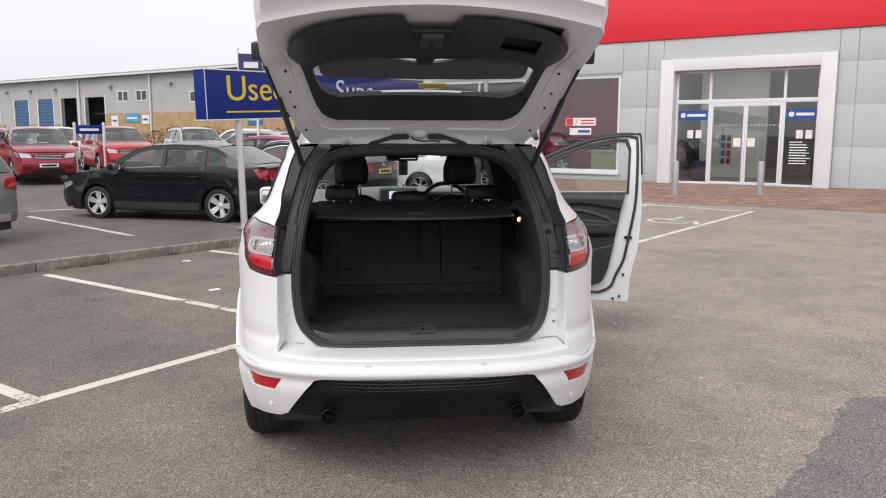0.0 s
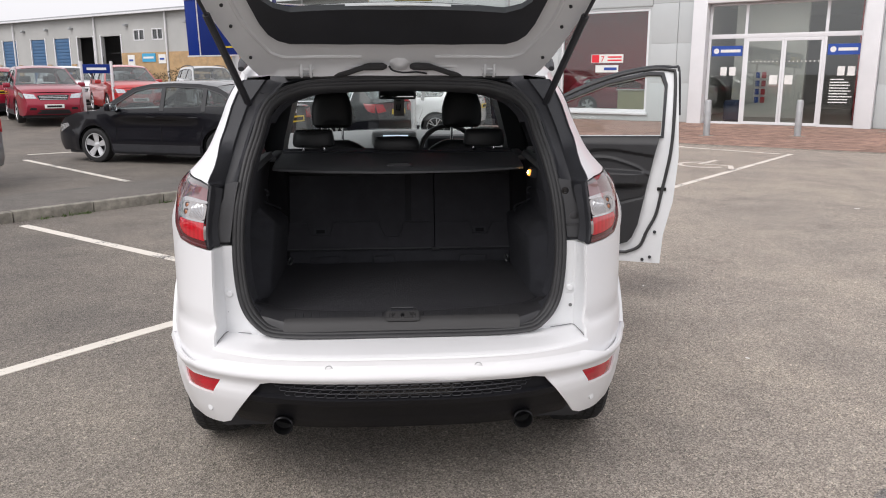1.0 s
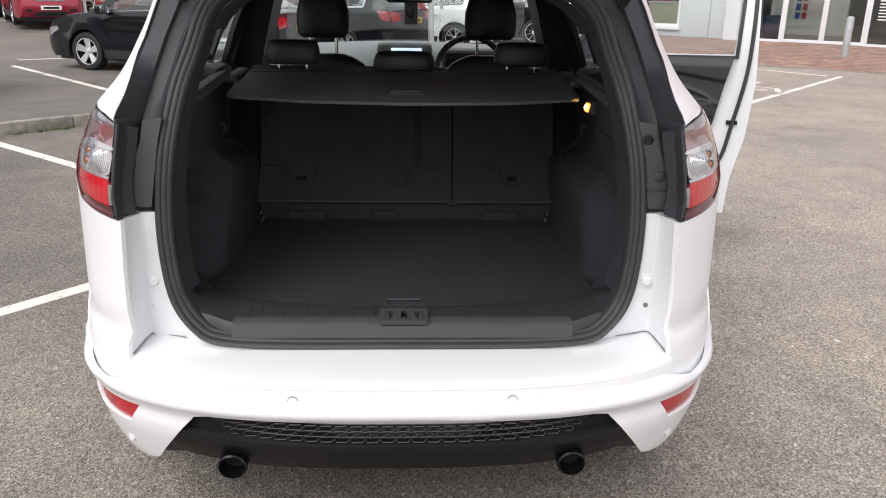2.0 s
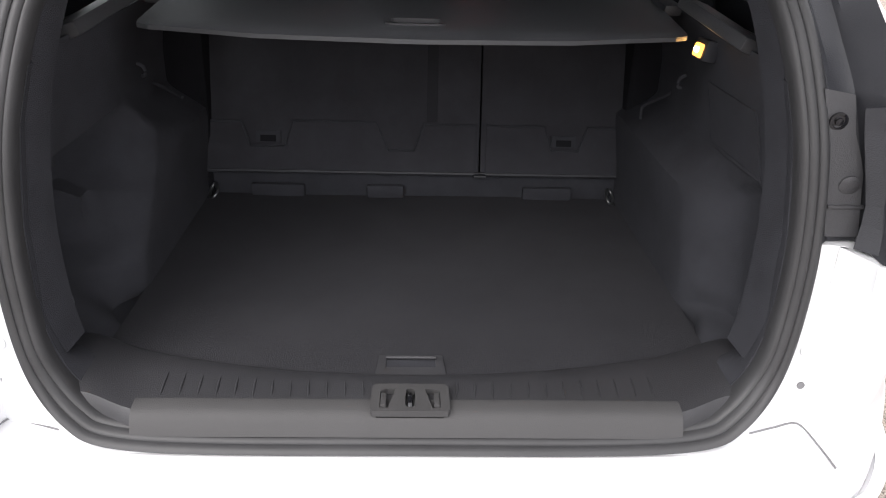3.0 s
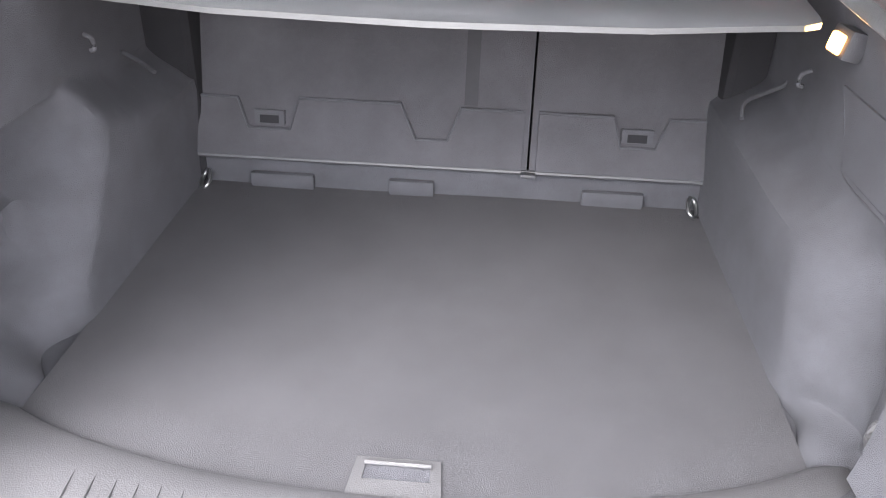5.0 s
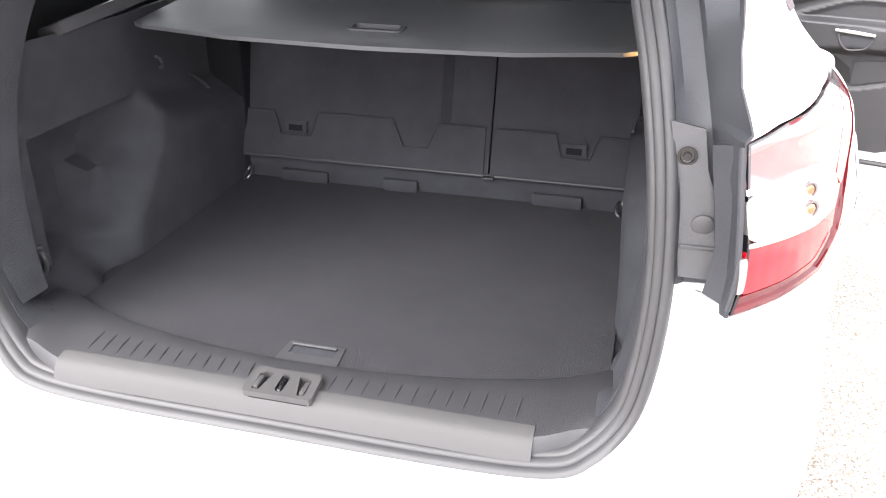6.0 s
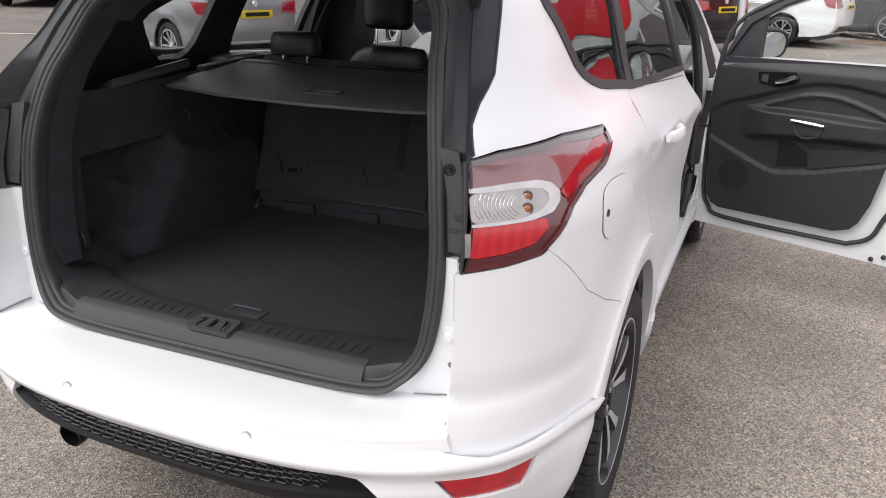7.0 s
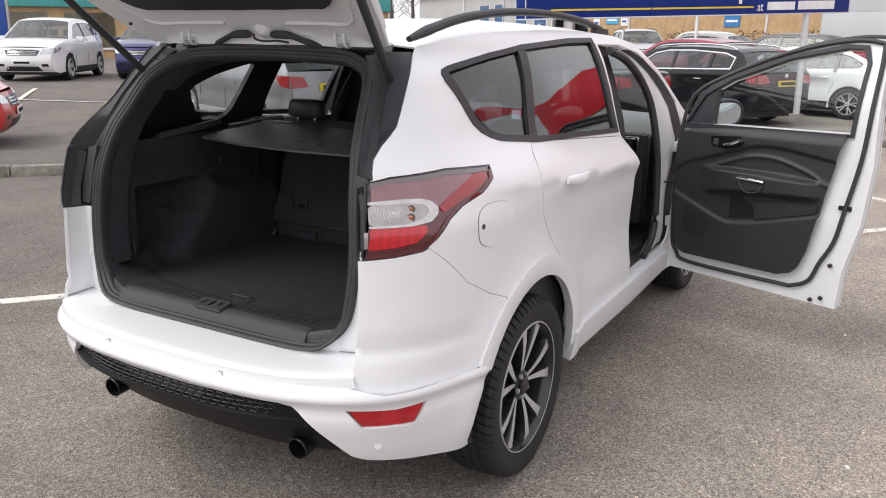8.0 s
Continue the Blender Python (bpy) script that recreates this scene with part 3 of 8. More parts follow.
# ---- the white car with its tailgate and driver's door open ----
WZ = [(.15, .82), (.25, .86), (.35, .885), (.5, .90), (.65, .903), (.8, .908), (.95, .915), (1.04, .92), (1.10, .897), (1.16, .875), (1.25, .843), (1.375, .795), (1.5, .735), (1.6, .67), (1.66, .60)]
Y0 = [(.2, .14), (.33, .07), (.45, .02), (.55, 0), (.62, .008), (.72, .03), (1.0, .045), (1.1, .05), (1.19, .07), (1.3, .16), (1.45, .30), (1.6, .44), (1.7, .5)]
EZ = [(1.17, 3.0), (1.20, 3.44), (1.235, 3.88), (1.28, 4.08), (1.33, 4.0), (1.40, 3.95), (1.48, 4.3), (1.56, 4.0)]
TAPER = [(1.17, 0), (1.20, .020), (1.235, .045), (1.28, .067), (1.33, .067), (1.40, .059), (1.48, .045), (1.56, .032), (1.62, 0)]
AEDGE = [(1.195, .488), (1.203, .498), (1.222, .501), (1.255, .508), (1.290, .525), (1.315, .539), (1.340, .549), (1.377, .550), (1.458, .548), (1.540, .547), (1.575, .551)]
LL = [(.3, .75), (.6, .75), (1.0, .85), (1.7, .85)]
REAR_AXLE, FRONT_AXLE, HUB_Z = 0.94, 3.63, 0.337


def plan(z):
    return soft_table(WZ, z, 0.025), soft_table(Y0, z, 0.03), lerp_table(LL, z)


def skin(a, z):
    """The outer skin: a runs from the middle of the tail (0) round the corner (1) and then forwards in metres; negative on the near side."""
    s, a = (-1 if a < 0 else 1), abs(a)
    w, y0, length = plan(z)
    if a < 1:
        X, Y = math.sin(a * math.pi / 2), max(math.cos(a * math.pi / 2), 0)
        e = soft_table(EZ, z, .02)
        k = (X ** e + Y ** e) ** (-1 / e)
        x, y = w * k * X, y0 + length - length * k * Y
    else:
        x, y = w, y0 + length + a - 1
    x -= soft_table(TAPER, z, .02) * step01(1.40, .70, y)
    if y > 3.1:
        x *= 1 - 0.42 * min(1.2, (y - 3.1) / 1.43) ** 3
    for ya in (REAR_AXLE, FRONT_AXLE):
        r = math.hypot(y - ya, z - HUB_Z)
        if z > 0.2 and a > 0.6:
            x += 0.020 * math.exp(-((r - 0.47) / 0.075) ** 2)
    if .36 < a < .80 and .6 < z < .8:
        t = .010 * step01(.36, .44, a) * (1 - step01(.70, .80, a)) * math.exp(-((z - .695) / (.012 if z < .695 else .03)) ** 2)
        x, y = x - t * .8, y + t * .6
    if .4 < y < 3.3 and .85 < z < 1.3:
        zc = 1.125 - .068 * (y - .65)
        x += .024 * step01(.40, .85, y) * min(1, max(0, (z - zc + .09) / .09)) ** 2 * (1 - step01(zc, zc + .12, z))
    if 1.0 < y < 3.2:
        x -= 0.014 * math.exp(-((z - 0.72) / 0.13) ** 2) * step01(1.35, 1.7, y)
    return (s * x, y, z)


def along(y, z):
    """The skin's a at a given y on the flank."""
    w, y0, length = plan(z)
    if y >= y0 + length:
        return 1 + y - y0 - length
    lo, hi = 0.0, 1.0
    for _ in range(40):
        m = (lo + hi) / 2
        if skin(m, z)[1] < y:
            lo = m
        else:
            hi = m
    return lo


def across(x, z):
    """The skin's a at a given x on the tail."""
    lo, hi = 0.0, 1.0
    for _ in range(40):
        m = (lo + hi) / 2
        if skin(m, z)[0] < x:
            lo = m
        else:
            hi = m
    return lo


def flank(pts):
    return [(along(y, z), z) for y, z in pts]


def mirror(poly):
    return [(-a, z) for a, z in reversed(poly)]


def both(poly):
    return ((1, poly), (-1, mirror(poly)))


def arc(yc, r, a0, a1, n=18):
    return [(yc + r * math.cos(radians(a0 + (a1 - a0) * i / n)), HUB_Z + r * math.sin(radians(a0 + (a1 - a0) * i / n))) for i in range(n + 1)]


suv = thing("suv_car", pose(0, 0, 0.03), "white five-door SUV with its tailgate and driver's door wide open", "car")

LAMP = [(.488, 1.195), (.532, 1.205), (.662, 1.213), (.809, 1.200), (.798, 1.170), (.748, 1.134), (.684, 1.108), (.643, 1.075), (.607, 1.025), (.580, .992), (.520, .981), (.462, .976)]
DLO = flank([(.644, 1.487), (.654, 1.501), (.685, 1.510), (.732, 1.518), (.955, 1.549), (1.235, 1.577), (1.75, 1.600), (2.085, 1.603), (1.965, 1.184), (1.318, 1.221), (1.069, 1.232), (.888, 1.253), (.845, 1.260), (.804, 1.273), (.764, 1.293), (.730, 1.321), (.707, 1.361), (.682, 1.417), (.649, 1.463)])
RDOOR = flank([(1.96, 1.170), (1.318, 1.221), (1.050, 1.243), (.945, 1.12), (.965, .99), (1.06, .87), (1.13, .80), (1.22, .735), (1.31, .64), (1.36, .52), (1.37, .405), (2.20, .405), (2.194, .50), (2.152, .62), (2.14, .765), (2.085, 1.01), (2.06, 1.07), (2.02, 1.12)])
FOPEN = flank([(2.12, 1.575), (2.45, 1.572), (2.70, 1.53), (2.95, 1.40), (3.12, 1.25), (3.14, 1.10), (3.06, 1.0), (3.04, .60), (2.96, .47), (2.86, .42), (2.225, .42), (2.215, .50), (2.175, .62), (2.162, .765), (2.105, 1.01), (2.08, 1.07), (2.045, 1.12), (1.99, 1.165)])
FGLASS = flank([(2.14, 1.565), (2.45, 1.56), (2.68, 1.52), (2.93, 1.38), (3.08, 1.24), (3.05, 1.12), (2.02, 1.165)])

SEAM = [(.593, 1.000), (.640, .945), (.707, .864), (.80, .80), (.872, .766)]
side_out = [(.489, 1.197), (.532, 1.209), (.662, 1.217), (.814, 1.204), (.800, 1.168), (.751, 1.131), (.687, 1.105), (.646, 1.073), (.610, 1.023), (.588, 1.000)] + SEAM[1:] \
    + flank(arc(REAR_AXLE, .432, 117, 8, 20) + [(1.38, .30), (3.18, .30)] + arc(FRONT_AXLE, .432, 172, 10, 16) + [(4.25, .30), (4.42, .55), (4.36, .80), (4.1, .95), (3.5, 1.09), (3.25, 1.20), (2.95, 1.44), (2.72, 1.575),
             (2.45, 1.615), (2.1, 1.63), (1.6, 1.635), (1.1, 1.622), (.8, 1.600)]) + [(a, z) for z, a in reversed(AEDGE[1:])]
for s, o in both(side_out):
    holes = [DLO, RDOOR, FOPEN] if s > 0 else [mirror(DLO), mirror(RDOOR), mirror(FGLASS)]
    part("body_side", panel(o, holes, 0.025, skin, 0.010), WHITE, suv)

# wheel arch lips and side skirts
for s in (1, -1):
    for ya in (REAR_AXLE, FRONT_AXLE):
        o = flank(arc(ya, .500, 168 if ya > 2 else 152, 2, 22) + arc(ya, .424, 2, 168 if ya > 2 else 152, 22))
        part("arch_lip", panel(o if s > 0 else mirror(o), [], 0.05, skin, 0.035, 0.010), WHITE, suv)
    o = flank([(1.385, .40), (1.375, .275), (2.3, .245), (3.18, .26), (3.17, .39)])
    part("side_skirt", panel(o if s > 0 else mirror(o), [], 0.06, skin, 0.05, 0.022), WHITE, suv)
    for ya in (REAR_AXLE, FRONT_AXLE):
        bm = bmesh.new()
        rows = []
        for i in range(19):
            an = radians(-8 + i * 196 / 18)
            rows.append([(s * x, ya + r * math.cos(an), HUB_Z + r * math.sin(an)) for x, r in ((.875, .425), (.80, .438), (.58, .44), (.575, .05))])
        add_loft(bm, rows)
        part("wheel_arch_liner", bm, RUBBER, suv)

# windows
QG = flank([(.679, 1.480), (.714, 1.490), (.844, 1.510), (.994, 1.529), (1.190, 1.549), (1.053, 1.255), (.918, 1.265), (.882, 1.274), (.846, 1.291), (.808, 1.323), (.744, 1.388), (.704, 1.433)])
DG = flank([(1.239, 1.562), (1.75, 1.582), (2.03, 1.584), (1.935, 1.198), (1.318, 1.235), (1.087, 1.248)])
QGF = QG[:4] + flank([(1.305, 1.562), (1.260, 1.244)]) + QG[6:]
DGF = flank([(1.42, 1.568)]) + DG[1:4] + flank([(1.400, 1.232)])
for s, o in both(DLO):
    inner = offset_poly(DLO, 0.020)
    part("window_trim", panel(o, [inner if s > 0 else mirror(inner)], 0.04, skin, 0.014, 0.004), BLACK, suv)
for s in (1, -1):
    for name, g in (("quarter_window", QG), ("rear_door_window", DG)) if s > 0 else (("quarter_window", QGF), ("rear_door_window", DGF)):
        part(name, panel(g if s > 0 else mirror(g), [], 0.06, skin, 0.004, -0.008), TINT if s > 0 else GLASS, suv, "tinted privacy glass")
    bar = flank([(1.188, 1.560), (1.256, 1.567), (1.099, 1.242), (1.046, 1.249)] if s > 0 else [(1.313, 1.578), (1.44, 1.584), (1.400, 1.226), (1.258, 1.232)])
    part("window_divider", panel(bar if s > 0 else mirror(bar), [], 0.05, skin, 0.02, 0.003), BLACK, suv)
    bar = flank([(2.035, 1.592), (2.085, 1.597), (1.965, 1.188), (1.925, 1.192)])
    part("window_divider", panel(bar if s > 0 else mirror(bar), [], 0.05, skin, 0.02, 0.003), BLACK, suv)
part("front_door_window", panel(mirror(FGLASS), [], 0.06, skin, 0.004, -0.008), GLASS, suv)

def cup_skin(a, z):
    """A shallow dish behind the door handle."""
    x, y, z = skin(a, z)
    k = max(0, 1 - math.hypot((y - 1.255) / .038, (z - 1.076) / .047) ** 2)
    return (x - math.copysign(.012, a) * k, y, z)


# rear doors with handles
for s in (1, -1):
    o = offset_poly(RDOOR, 0.003)
    d = part("rear_door", panel(o if s > 0 else mirror(o), [], 0.028, skin, 0.05, 0.0), WHITE, suv)
    cup = [(along(1.255, 1.076) + .038 * math.cos(i * math.pi / 10), 1.076 + .047 * math.sin(i * math.pi / 10)) for i in range(20)]
    part("handle_cup", panel(cup if s > 0 else mirror(cup), [], 0.02, cup_skin, 0.004, 0.001), JAMB, d)
    hp = []
    for i in range(9):
        t = i / 8
        y, z = 1.150 + .225 * t, 1.088 - .010 * t
        x = skin(along(y, z), z)[0] + 0.012 + 0.022 * math.sin(math.pi * min(1, max(0, t * 1.1)))
        hp.append((s * x, y, z))
    part("door_handle", tube(hp, [.008, .011, .012, .012, .012, .012, .012, .011, .008], 12, flat=1.75), WHITE, d)

# fuel flap
ff = [(along(.612, 1.040) + .072 * (abs(math.cos(t)) ** .7) * math.copysign(1, math.cos(t)), 1.028 + .068 * (abs(math.sin(t)) ** .8) * math.copysign(1, math.sin(t))) for t in [i * math.pi / 14 for i in range(28)]]
part("fuel_flap", panel(ff, [], 0.03, skin, 0.01, 0.0035), WHITE, suv)
part("flap_gap", panel(offset_poly(ff, -0.0009), [offset_poly(ff, 0.0003)], 0.03, skin, 0.01, 0.0015), GREYTRIM, suv)
dot = [(along(.530, 1.043) + .006 * math.cos(i * .7), 1.031 + .009 * math.sin(i * .7)) for i in range(9)]
part("flap_catch", panel(dot, [], 0.01, skin, 0.01, 0.004), BLACK, suv)

# rear bumper cover, corner and lower skirt
XW = .672
bump = [(0, .616), (across(.3, .618), .618), (across(.55, .620), .620), (across(XW - .02, .622), .622), (across(XW - .004, .626), .627), (across(XW, .64), .64), (across(XW, .85), .85), (across(XW - .004, .97), .970),
        (.520, .977), (.580, .988), (.590, .997)] + [(a - .001, z - .001) for a, z in SEAM[1:]]
arch_low = flank(arc(REAR_AXLE, .432, 119, 150, 6))
low = [(.79, .545), (.634, .545), (.53, .54), (.46, .56), (.43, .57), (across(.45, .57), .57), (across(.2, .57), .57), (0, .57)]
bo = bump + arch_low[1:] + low


def bumper_skin(a, z):
    x, y, z = skin(a, z)
    t = .004 * step01(.606, .592, z)
    n = Vector((x, y - 0.9, 0)).normalized()
    return (x - n.x * t, y - n.y * t, z)


full = bo[1:-1]
full = [(0, .616)] + full + [(0, .57)] + [(-a, z) for a, z in reversed(full)]
part("rear_bumper", panel(full, [], 0.03, bumper_skin, 0.012, 0.0), WHITE, suv)
pad = [(across(.670, .622), .6215), (across(.676, .605), .605), (across(.682, .588), .588)]
pad = [(0, .6165), (across(.3, .6175), .6175), (across(.55, .619), .619)] + pad + [(across(.55, .590), .590), (across(.3, .590), .590), (0, .590)]
part("bumper_pad", panel(pad[1:-1] + [(-a, z) for a, z in reversed(pad[1:-1])], [], .012, skin, .012, .006), WHITE, suv)
REFL = [(.447, .516), (.476, .452), (.592, .446), (.628, .518), (.55, .508)]
skirt_r = [(across(.2, .60), .600), (across(.45, .60), .598), (.43, .599), (.46, .587), (.53, .565), (.634, .570), (.80, .572)] + flank(arc(REAR_AXLE, .432, 151, 186, 6)) + \
    [(along(.535, .262), .262), (.62, .285), (.47, .315), (.44, .335), (across(.56, .43), .44), (across(.50, .515), .522), (across(.46, .528), .532), (across(.2, .53), .533)]
half = skirt_r
sk = [(0, .601)] + half[:-1] + [half[-1], (0, .533)] + [(-a, z) for a, z in reversed(half)]


def skirt_skin(a, z):
    x, y, z = skin(a, z)
    t = (1 - .85 * step01(.22, .45, y)) * step01(.60, .575, z) * 0.010 + 0.012 * math.exp(-((z - .555) / .02) ** 2) - 0.008 * math.exp(-((z - .51) / .025) ** 2)
    n = Vector((x, y - 0.9, 0)).normalized()
    return (x + n.x * t, y + n.y * t, z)


part("bumper_skirt", panel(sk, [REFL, mirror(REFL)], 0.018, skirt_skin, 0.02, 0.003), WHITE, suv)
for s, o in both(REFL):
    part("reflector", panel(offset_poly(o, 0.003), [], 0.03, skirt_skin, 0.02, -0.004), REFLECTOR, suv, "red plastic bumper reflector")
# black diffuser with a mesh band and two tail pipes
DZ = [(.536, .004), (.47, .016), (.464, .004), (.455, .010), (.445, .045), (.42, .085), (.36, .125), (.30, .17), (.27, .24)]
rows = []
for z, y in DZ:
    w = lerp_table([(.27, .60), (.34, .645), (.44, .575), (.53, .51)], z)
    rows.append([(w * t, y + 0.09 * abs(t) ** 3, z + .012 * abs(t) ** 4 * (1 if z < .4 else 0)) for t in [i / 12 - 1 for i in range(25)]])
part("diffuser", thicken(loft(rows), 0.012), DIFFUSER, suv)
rows = [[(w * t, y + 0.09 * abs(t * w / .5) ** 3, z) for t in [i / 12 - 1 for i in range(25)]] for z, y, w in ((.532, -.008, .505), (.470, .003, .445))]
gr = part("grille_mesh", thicken(loft(rows), 0.006), GLOSSBLACK, suv)
for k in range(3):
    for i in range(25 - k):
        x = (i - 12 + k * .5) * .0365
        z = .5185 - k * .0165
        y = -.0150 + (.532 - z) * .177 + 0.09 * abs(x / .5) ** 3
        bm = bmesh.new()
        add_tube(bm, [(x - .0175, y, z), (x - .012, y - .003, z + .0070), (x + .012, y - .003, z + .0070), (x + .0175, y, z), (x + .012, y - .002, z - .0070), (x - .012, y - .002, z - .0070)], 0.0017, 4, closed=True)
        if k == 0 and i == 0:
            base_gm, base_at = part("mesh_cell", bm, BLACK, gr, smooth=0), Vector((x, y, z))
        else:
            bm.free()
            c = new("mesh_cell", base_gm.data)
            c.parent = gr
            c.location = Vector((x, y, z)) - base_at
part("grille_frame", tube(curve_pts([(-.508, .082, .531), (-.25, .002, .533), (0, -.012, .534), (.25, .002, .533), (.508, .082, .531), (.442, .062, .472), (.25, .012, .466), (0, -.001, .465), (-.25, .012, .466), (-.442, .062, .472)], 5, True), .004, 6, True), STEELGREY, suv)
for s in (1, -1):
    ex = part("exhaust_pipe", lathe([(.034, 0.0), (.038, .004), (.038, .16), (.03, .17), (.034, .16), (.034, 0.0)], pose(s * .444, .130, .318, -86), 28, True), mat("sooty_black_chrome", (.02, .02, .022), .3, metal=.6), suv, "black chrome round tail pipe")
    part("inner_bore", lathe([(.0355, .05), (.001, .055)], pose(s * .444, .130, .318, -86), 24, True), INK, ex)
    part("exhaust_hanger", tube(curve_pts([(s * .446 - .020, .165, .374), (s * .446 - .014, .150, .416), (s * .446 + .014, .150, .416), (s * .446 + .020, .165, .374)], 4), .006, 8), GREYTRIM, suv)
for x, z in ((-.256, .592), (.256, .592)):
    a = across(abs(x), z) * (1 if x > 0 else -1)
    p = Vector(skirt_skin(a, .584)) + Vector((0, -.0015, 0))
    part("sensor_gap", lathe([(.0122, -.004), (.0138, -.004), (.0138, .0012), (.0122, .0012)], Matrix.Translation(p) @ pose(0, 0, 0, 90), 22, True), STEEL, suv)
    part("parking_sensor", lathe([(.0122, -.002), (.0122, .0008), (.011, .0014), (.002, .0014)], Matrix.Translation(p) @ pose(0, 0, 0, 90), 20), WHITE, suv)
for s in (1, -1):
    a, z = .50, .375
    p, q = Vector(skirt_skin(s * a, z)), Vector(skirt_skin(s * a + .01 * s, z))
    d = (q - p) * s
    nrm = Vector((d.y, -d.x, 0)).normalized()
    nrm = nrm if nrm.y < 0 else -nrm
    part("parking_sensor", lathe([(.0125, -.004), (.0125, .005), (.011, .0065), (.002, .0065)], Matrix.Translation(p) @ nrm.to_track_quat('Z', 'Y').to_matrix().to_4x4(), 20), JAMB, suv)

# tail lamps
def soften(poly, times=2, keep=.11):
    """Rounds the corners of an outline by cutting them back."""
    for _ in range(times):
        poly = [p for (ax, ay), (bx, by) in zip(poly, poly[1:] + poly[:1]) for p in ((ax + (bx - ax) * keep, ay + (by - ay) * keep), (bx + (ax - bx) * keep, by + (ay - by) * keep))]
    return poly


for s in (1, -1):
    f = soften if s > 0 else (lambda poly: mirror(soften(poly)))
    g = (lambda poly: poly) if s > 0 else mirror
    lamp = part("tail_lamp", panel(g(LAMP), [], 0.03, skin, 0.008, -0.002), DARKRED, suv, "wraparound red and clear tail lamp")
    part("lamp_housing", panel(g(offset_poly(LAMP, .003)), [], 0.04, skin, 0.05, -0.011), BLACK, lamp)
    part("lamp_rim", panel(g(LAMP), [g(offset_poly(LAMP, 0.0025))], 0.03, skin, 0.016, 0.0022), GLOSSBLACK, lamp)
    part("upper_rim", panel(g([(.488, 1.193), (.532, 1.204), (.662, 1.212), (.806, 1.200), (.780, 1.190), (.735, 1.191), (.659, 1.198), (.604, 1.193), (.533, 1.191), (.486, 1.181)]), [], 0.03, skin, 0.008, 0.0018), SMOKE, lamp)
    part("lower_rim", panel(g([(.806, 1.194), (.798, 1.170), (.748, 1.134), (.684, 1.108), (.643, 1.075), (.607, 1.025), (.580, .992), (.520, .981), (.462, .976), (.463, .984), (.520, .989), (.575, .999), (.600, 1.028), (.635, 1.077), (.677, 1.112), (.742, 1.140), (.785, 1.170), (.793, 1.189)]), [], 0.02, skin, 0.008, 0.0022), DARKRED, lamp)
    part("upper_lens", panel(g([(.485, 1.184), (.532, 1.193), (.603, 1.198), (.659, 1.202), (.747, 1.195), (.702, 1.170), (.655, 1.140), (.625, 1.116), (.590, 1.126), (.478, 1.136)]), [], 0.025, skin, 0.010, 0.0008), PINKLENS, lamp)
    # clear reflector bowl with its bulbs behind a fluted cover
    bowl = [(.478, 1.131), (.560, 1.131), (.588, 1.125), (.598, 1.113), (.597, 1.100), (.580, 1.084), (.545, 1.073), (.474, 1.073)]
    clear = part("indicator_lens", panel(f(bowl), [], 0.02, skin, 0.012, 0.0025), CLEARLENS, lamp)
    for i in range(12):
        r = .020 + .0055 * i
        arc_pts = [(.556 - r / .95 * math.cos(q), 1.101 + r * math.sin(q)) for q in [-.9 + .15 * k for k in range(13)]]
        arc_pts = [(a, z) for a, z in arc_pts if 1.0755 < z < 1.129 and a > .480]
        if len(arc_pts) > 2:
            part("lens_flute", tube([Vector(skin(s * a, z)) + Vector((s * .55, -.8, 0)) * .0025 for a, z in arc_pts], .0014, 5), HEADLENS, clear)
    part("indicator_trim", panel(f([(.478, 1.140), (.540, 1.144), (.585, 1.142), (.608, 1.132), (.622, 1.113), (.618, 1.094), (.600, 1.075), (.560, 1.067), (.473, 1.066), (.474, 1.073), (.545, 1.073), (.580, 1.084), (.597, 1.100), (.598, 1.113), (.588, 1.125), (.560, 1.131), (.478, 1.131)]), [], 0.015, skin, 0.012, 0.0035), LAMPTRIM, lamp)
    for da, dz, rr in ((.562, 1.1155, .0105), (.558, 1.0915, .0115)):
        q = Matrix.Translation(Vector(skin(s * da, dz))) @ Vector((s * .55, -.8, 0)).to_track_quat('Z', 'Y').to_matrix().to_4x4()
        part("bulb", lathe([(rr * .75, -.006), (rr * .75, .003), (rr * .5, .0055), (.002, .006)], q, 16), AMBER, lamp)
        part("bulb_ring", lathe([(rr * .85, -.004), (rr * .85, .0042), (rr * 1.15, .0042), (rr * 1.15, -.004)], q, 18, True), SMOKE, lamp)
    part("brake_lens", panel(f([(.471, 1.068), (.560, 1.069), (.588, 1.066), (.588, 1.046), (.563, 1.018), (.520, 1.007), (.467, 1.002)]), [], 0.02, skin, 0.010, 0.0012), BRAKELENS, lamp)
    part("brake_moulding", panel(f([(.468, 1.001), (.520, 1.006), (.562, 1.017), (.586, 1.046), (.590, 1.044), (.566, 1.012), (.521, 1.001), (.468, .996)]), [], 0.02, skin, 0.008, 0.0020), DARKRED, lamp)
    part("side_lens", panel(f([(.624, 1.112), (.660, 1.146), (.735, 1.190), (.781, 1.189), (.776, 1.172), (.738, 1.146), (.678, 1.118), (.634, 1.094)]), [], 0.02, skin, 0.010, 0.0012), REDLENS, lamp)
    part("reverse_lens", panel(f([(.462, 1.056), (.470, 1.056), (.468, 1.008), (.461, 1.008)]), [], 0.02, skin, 0.01, 0.006), CLEARLENS, lamp)

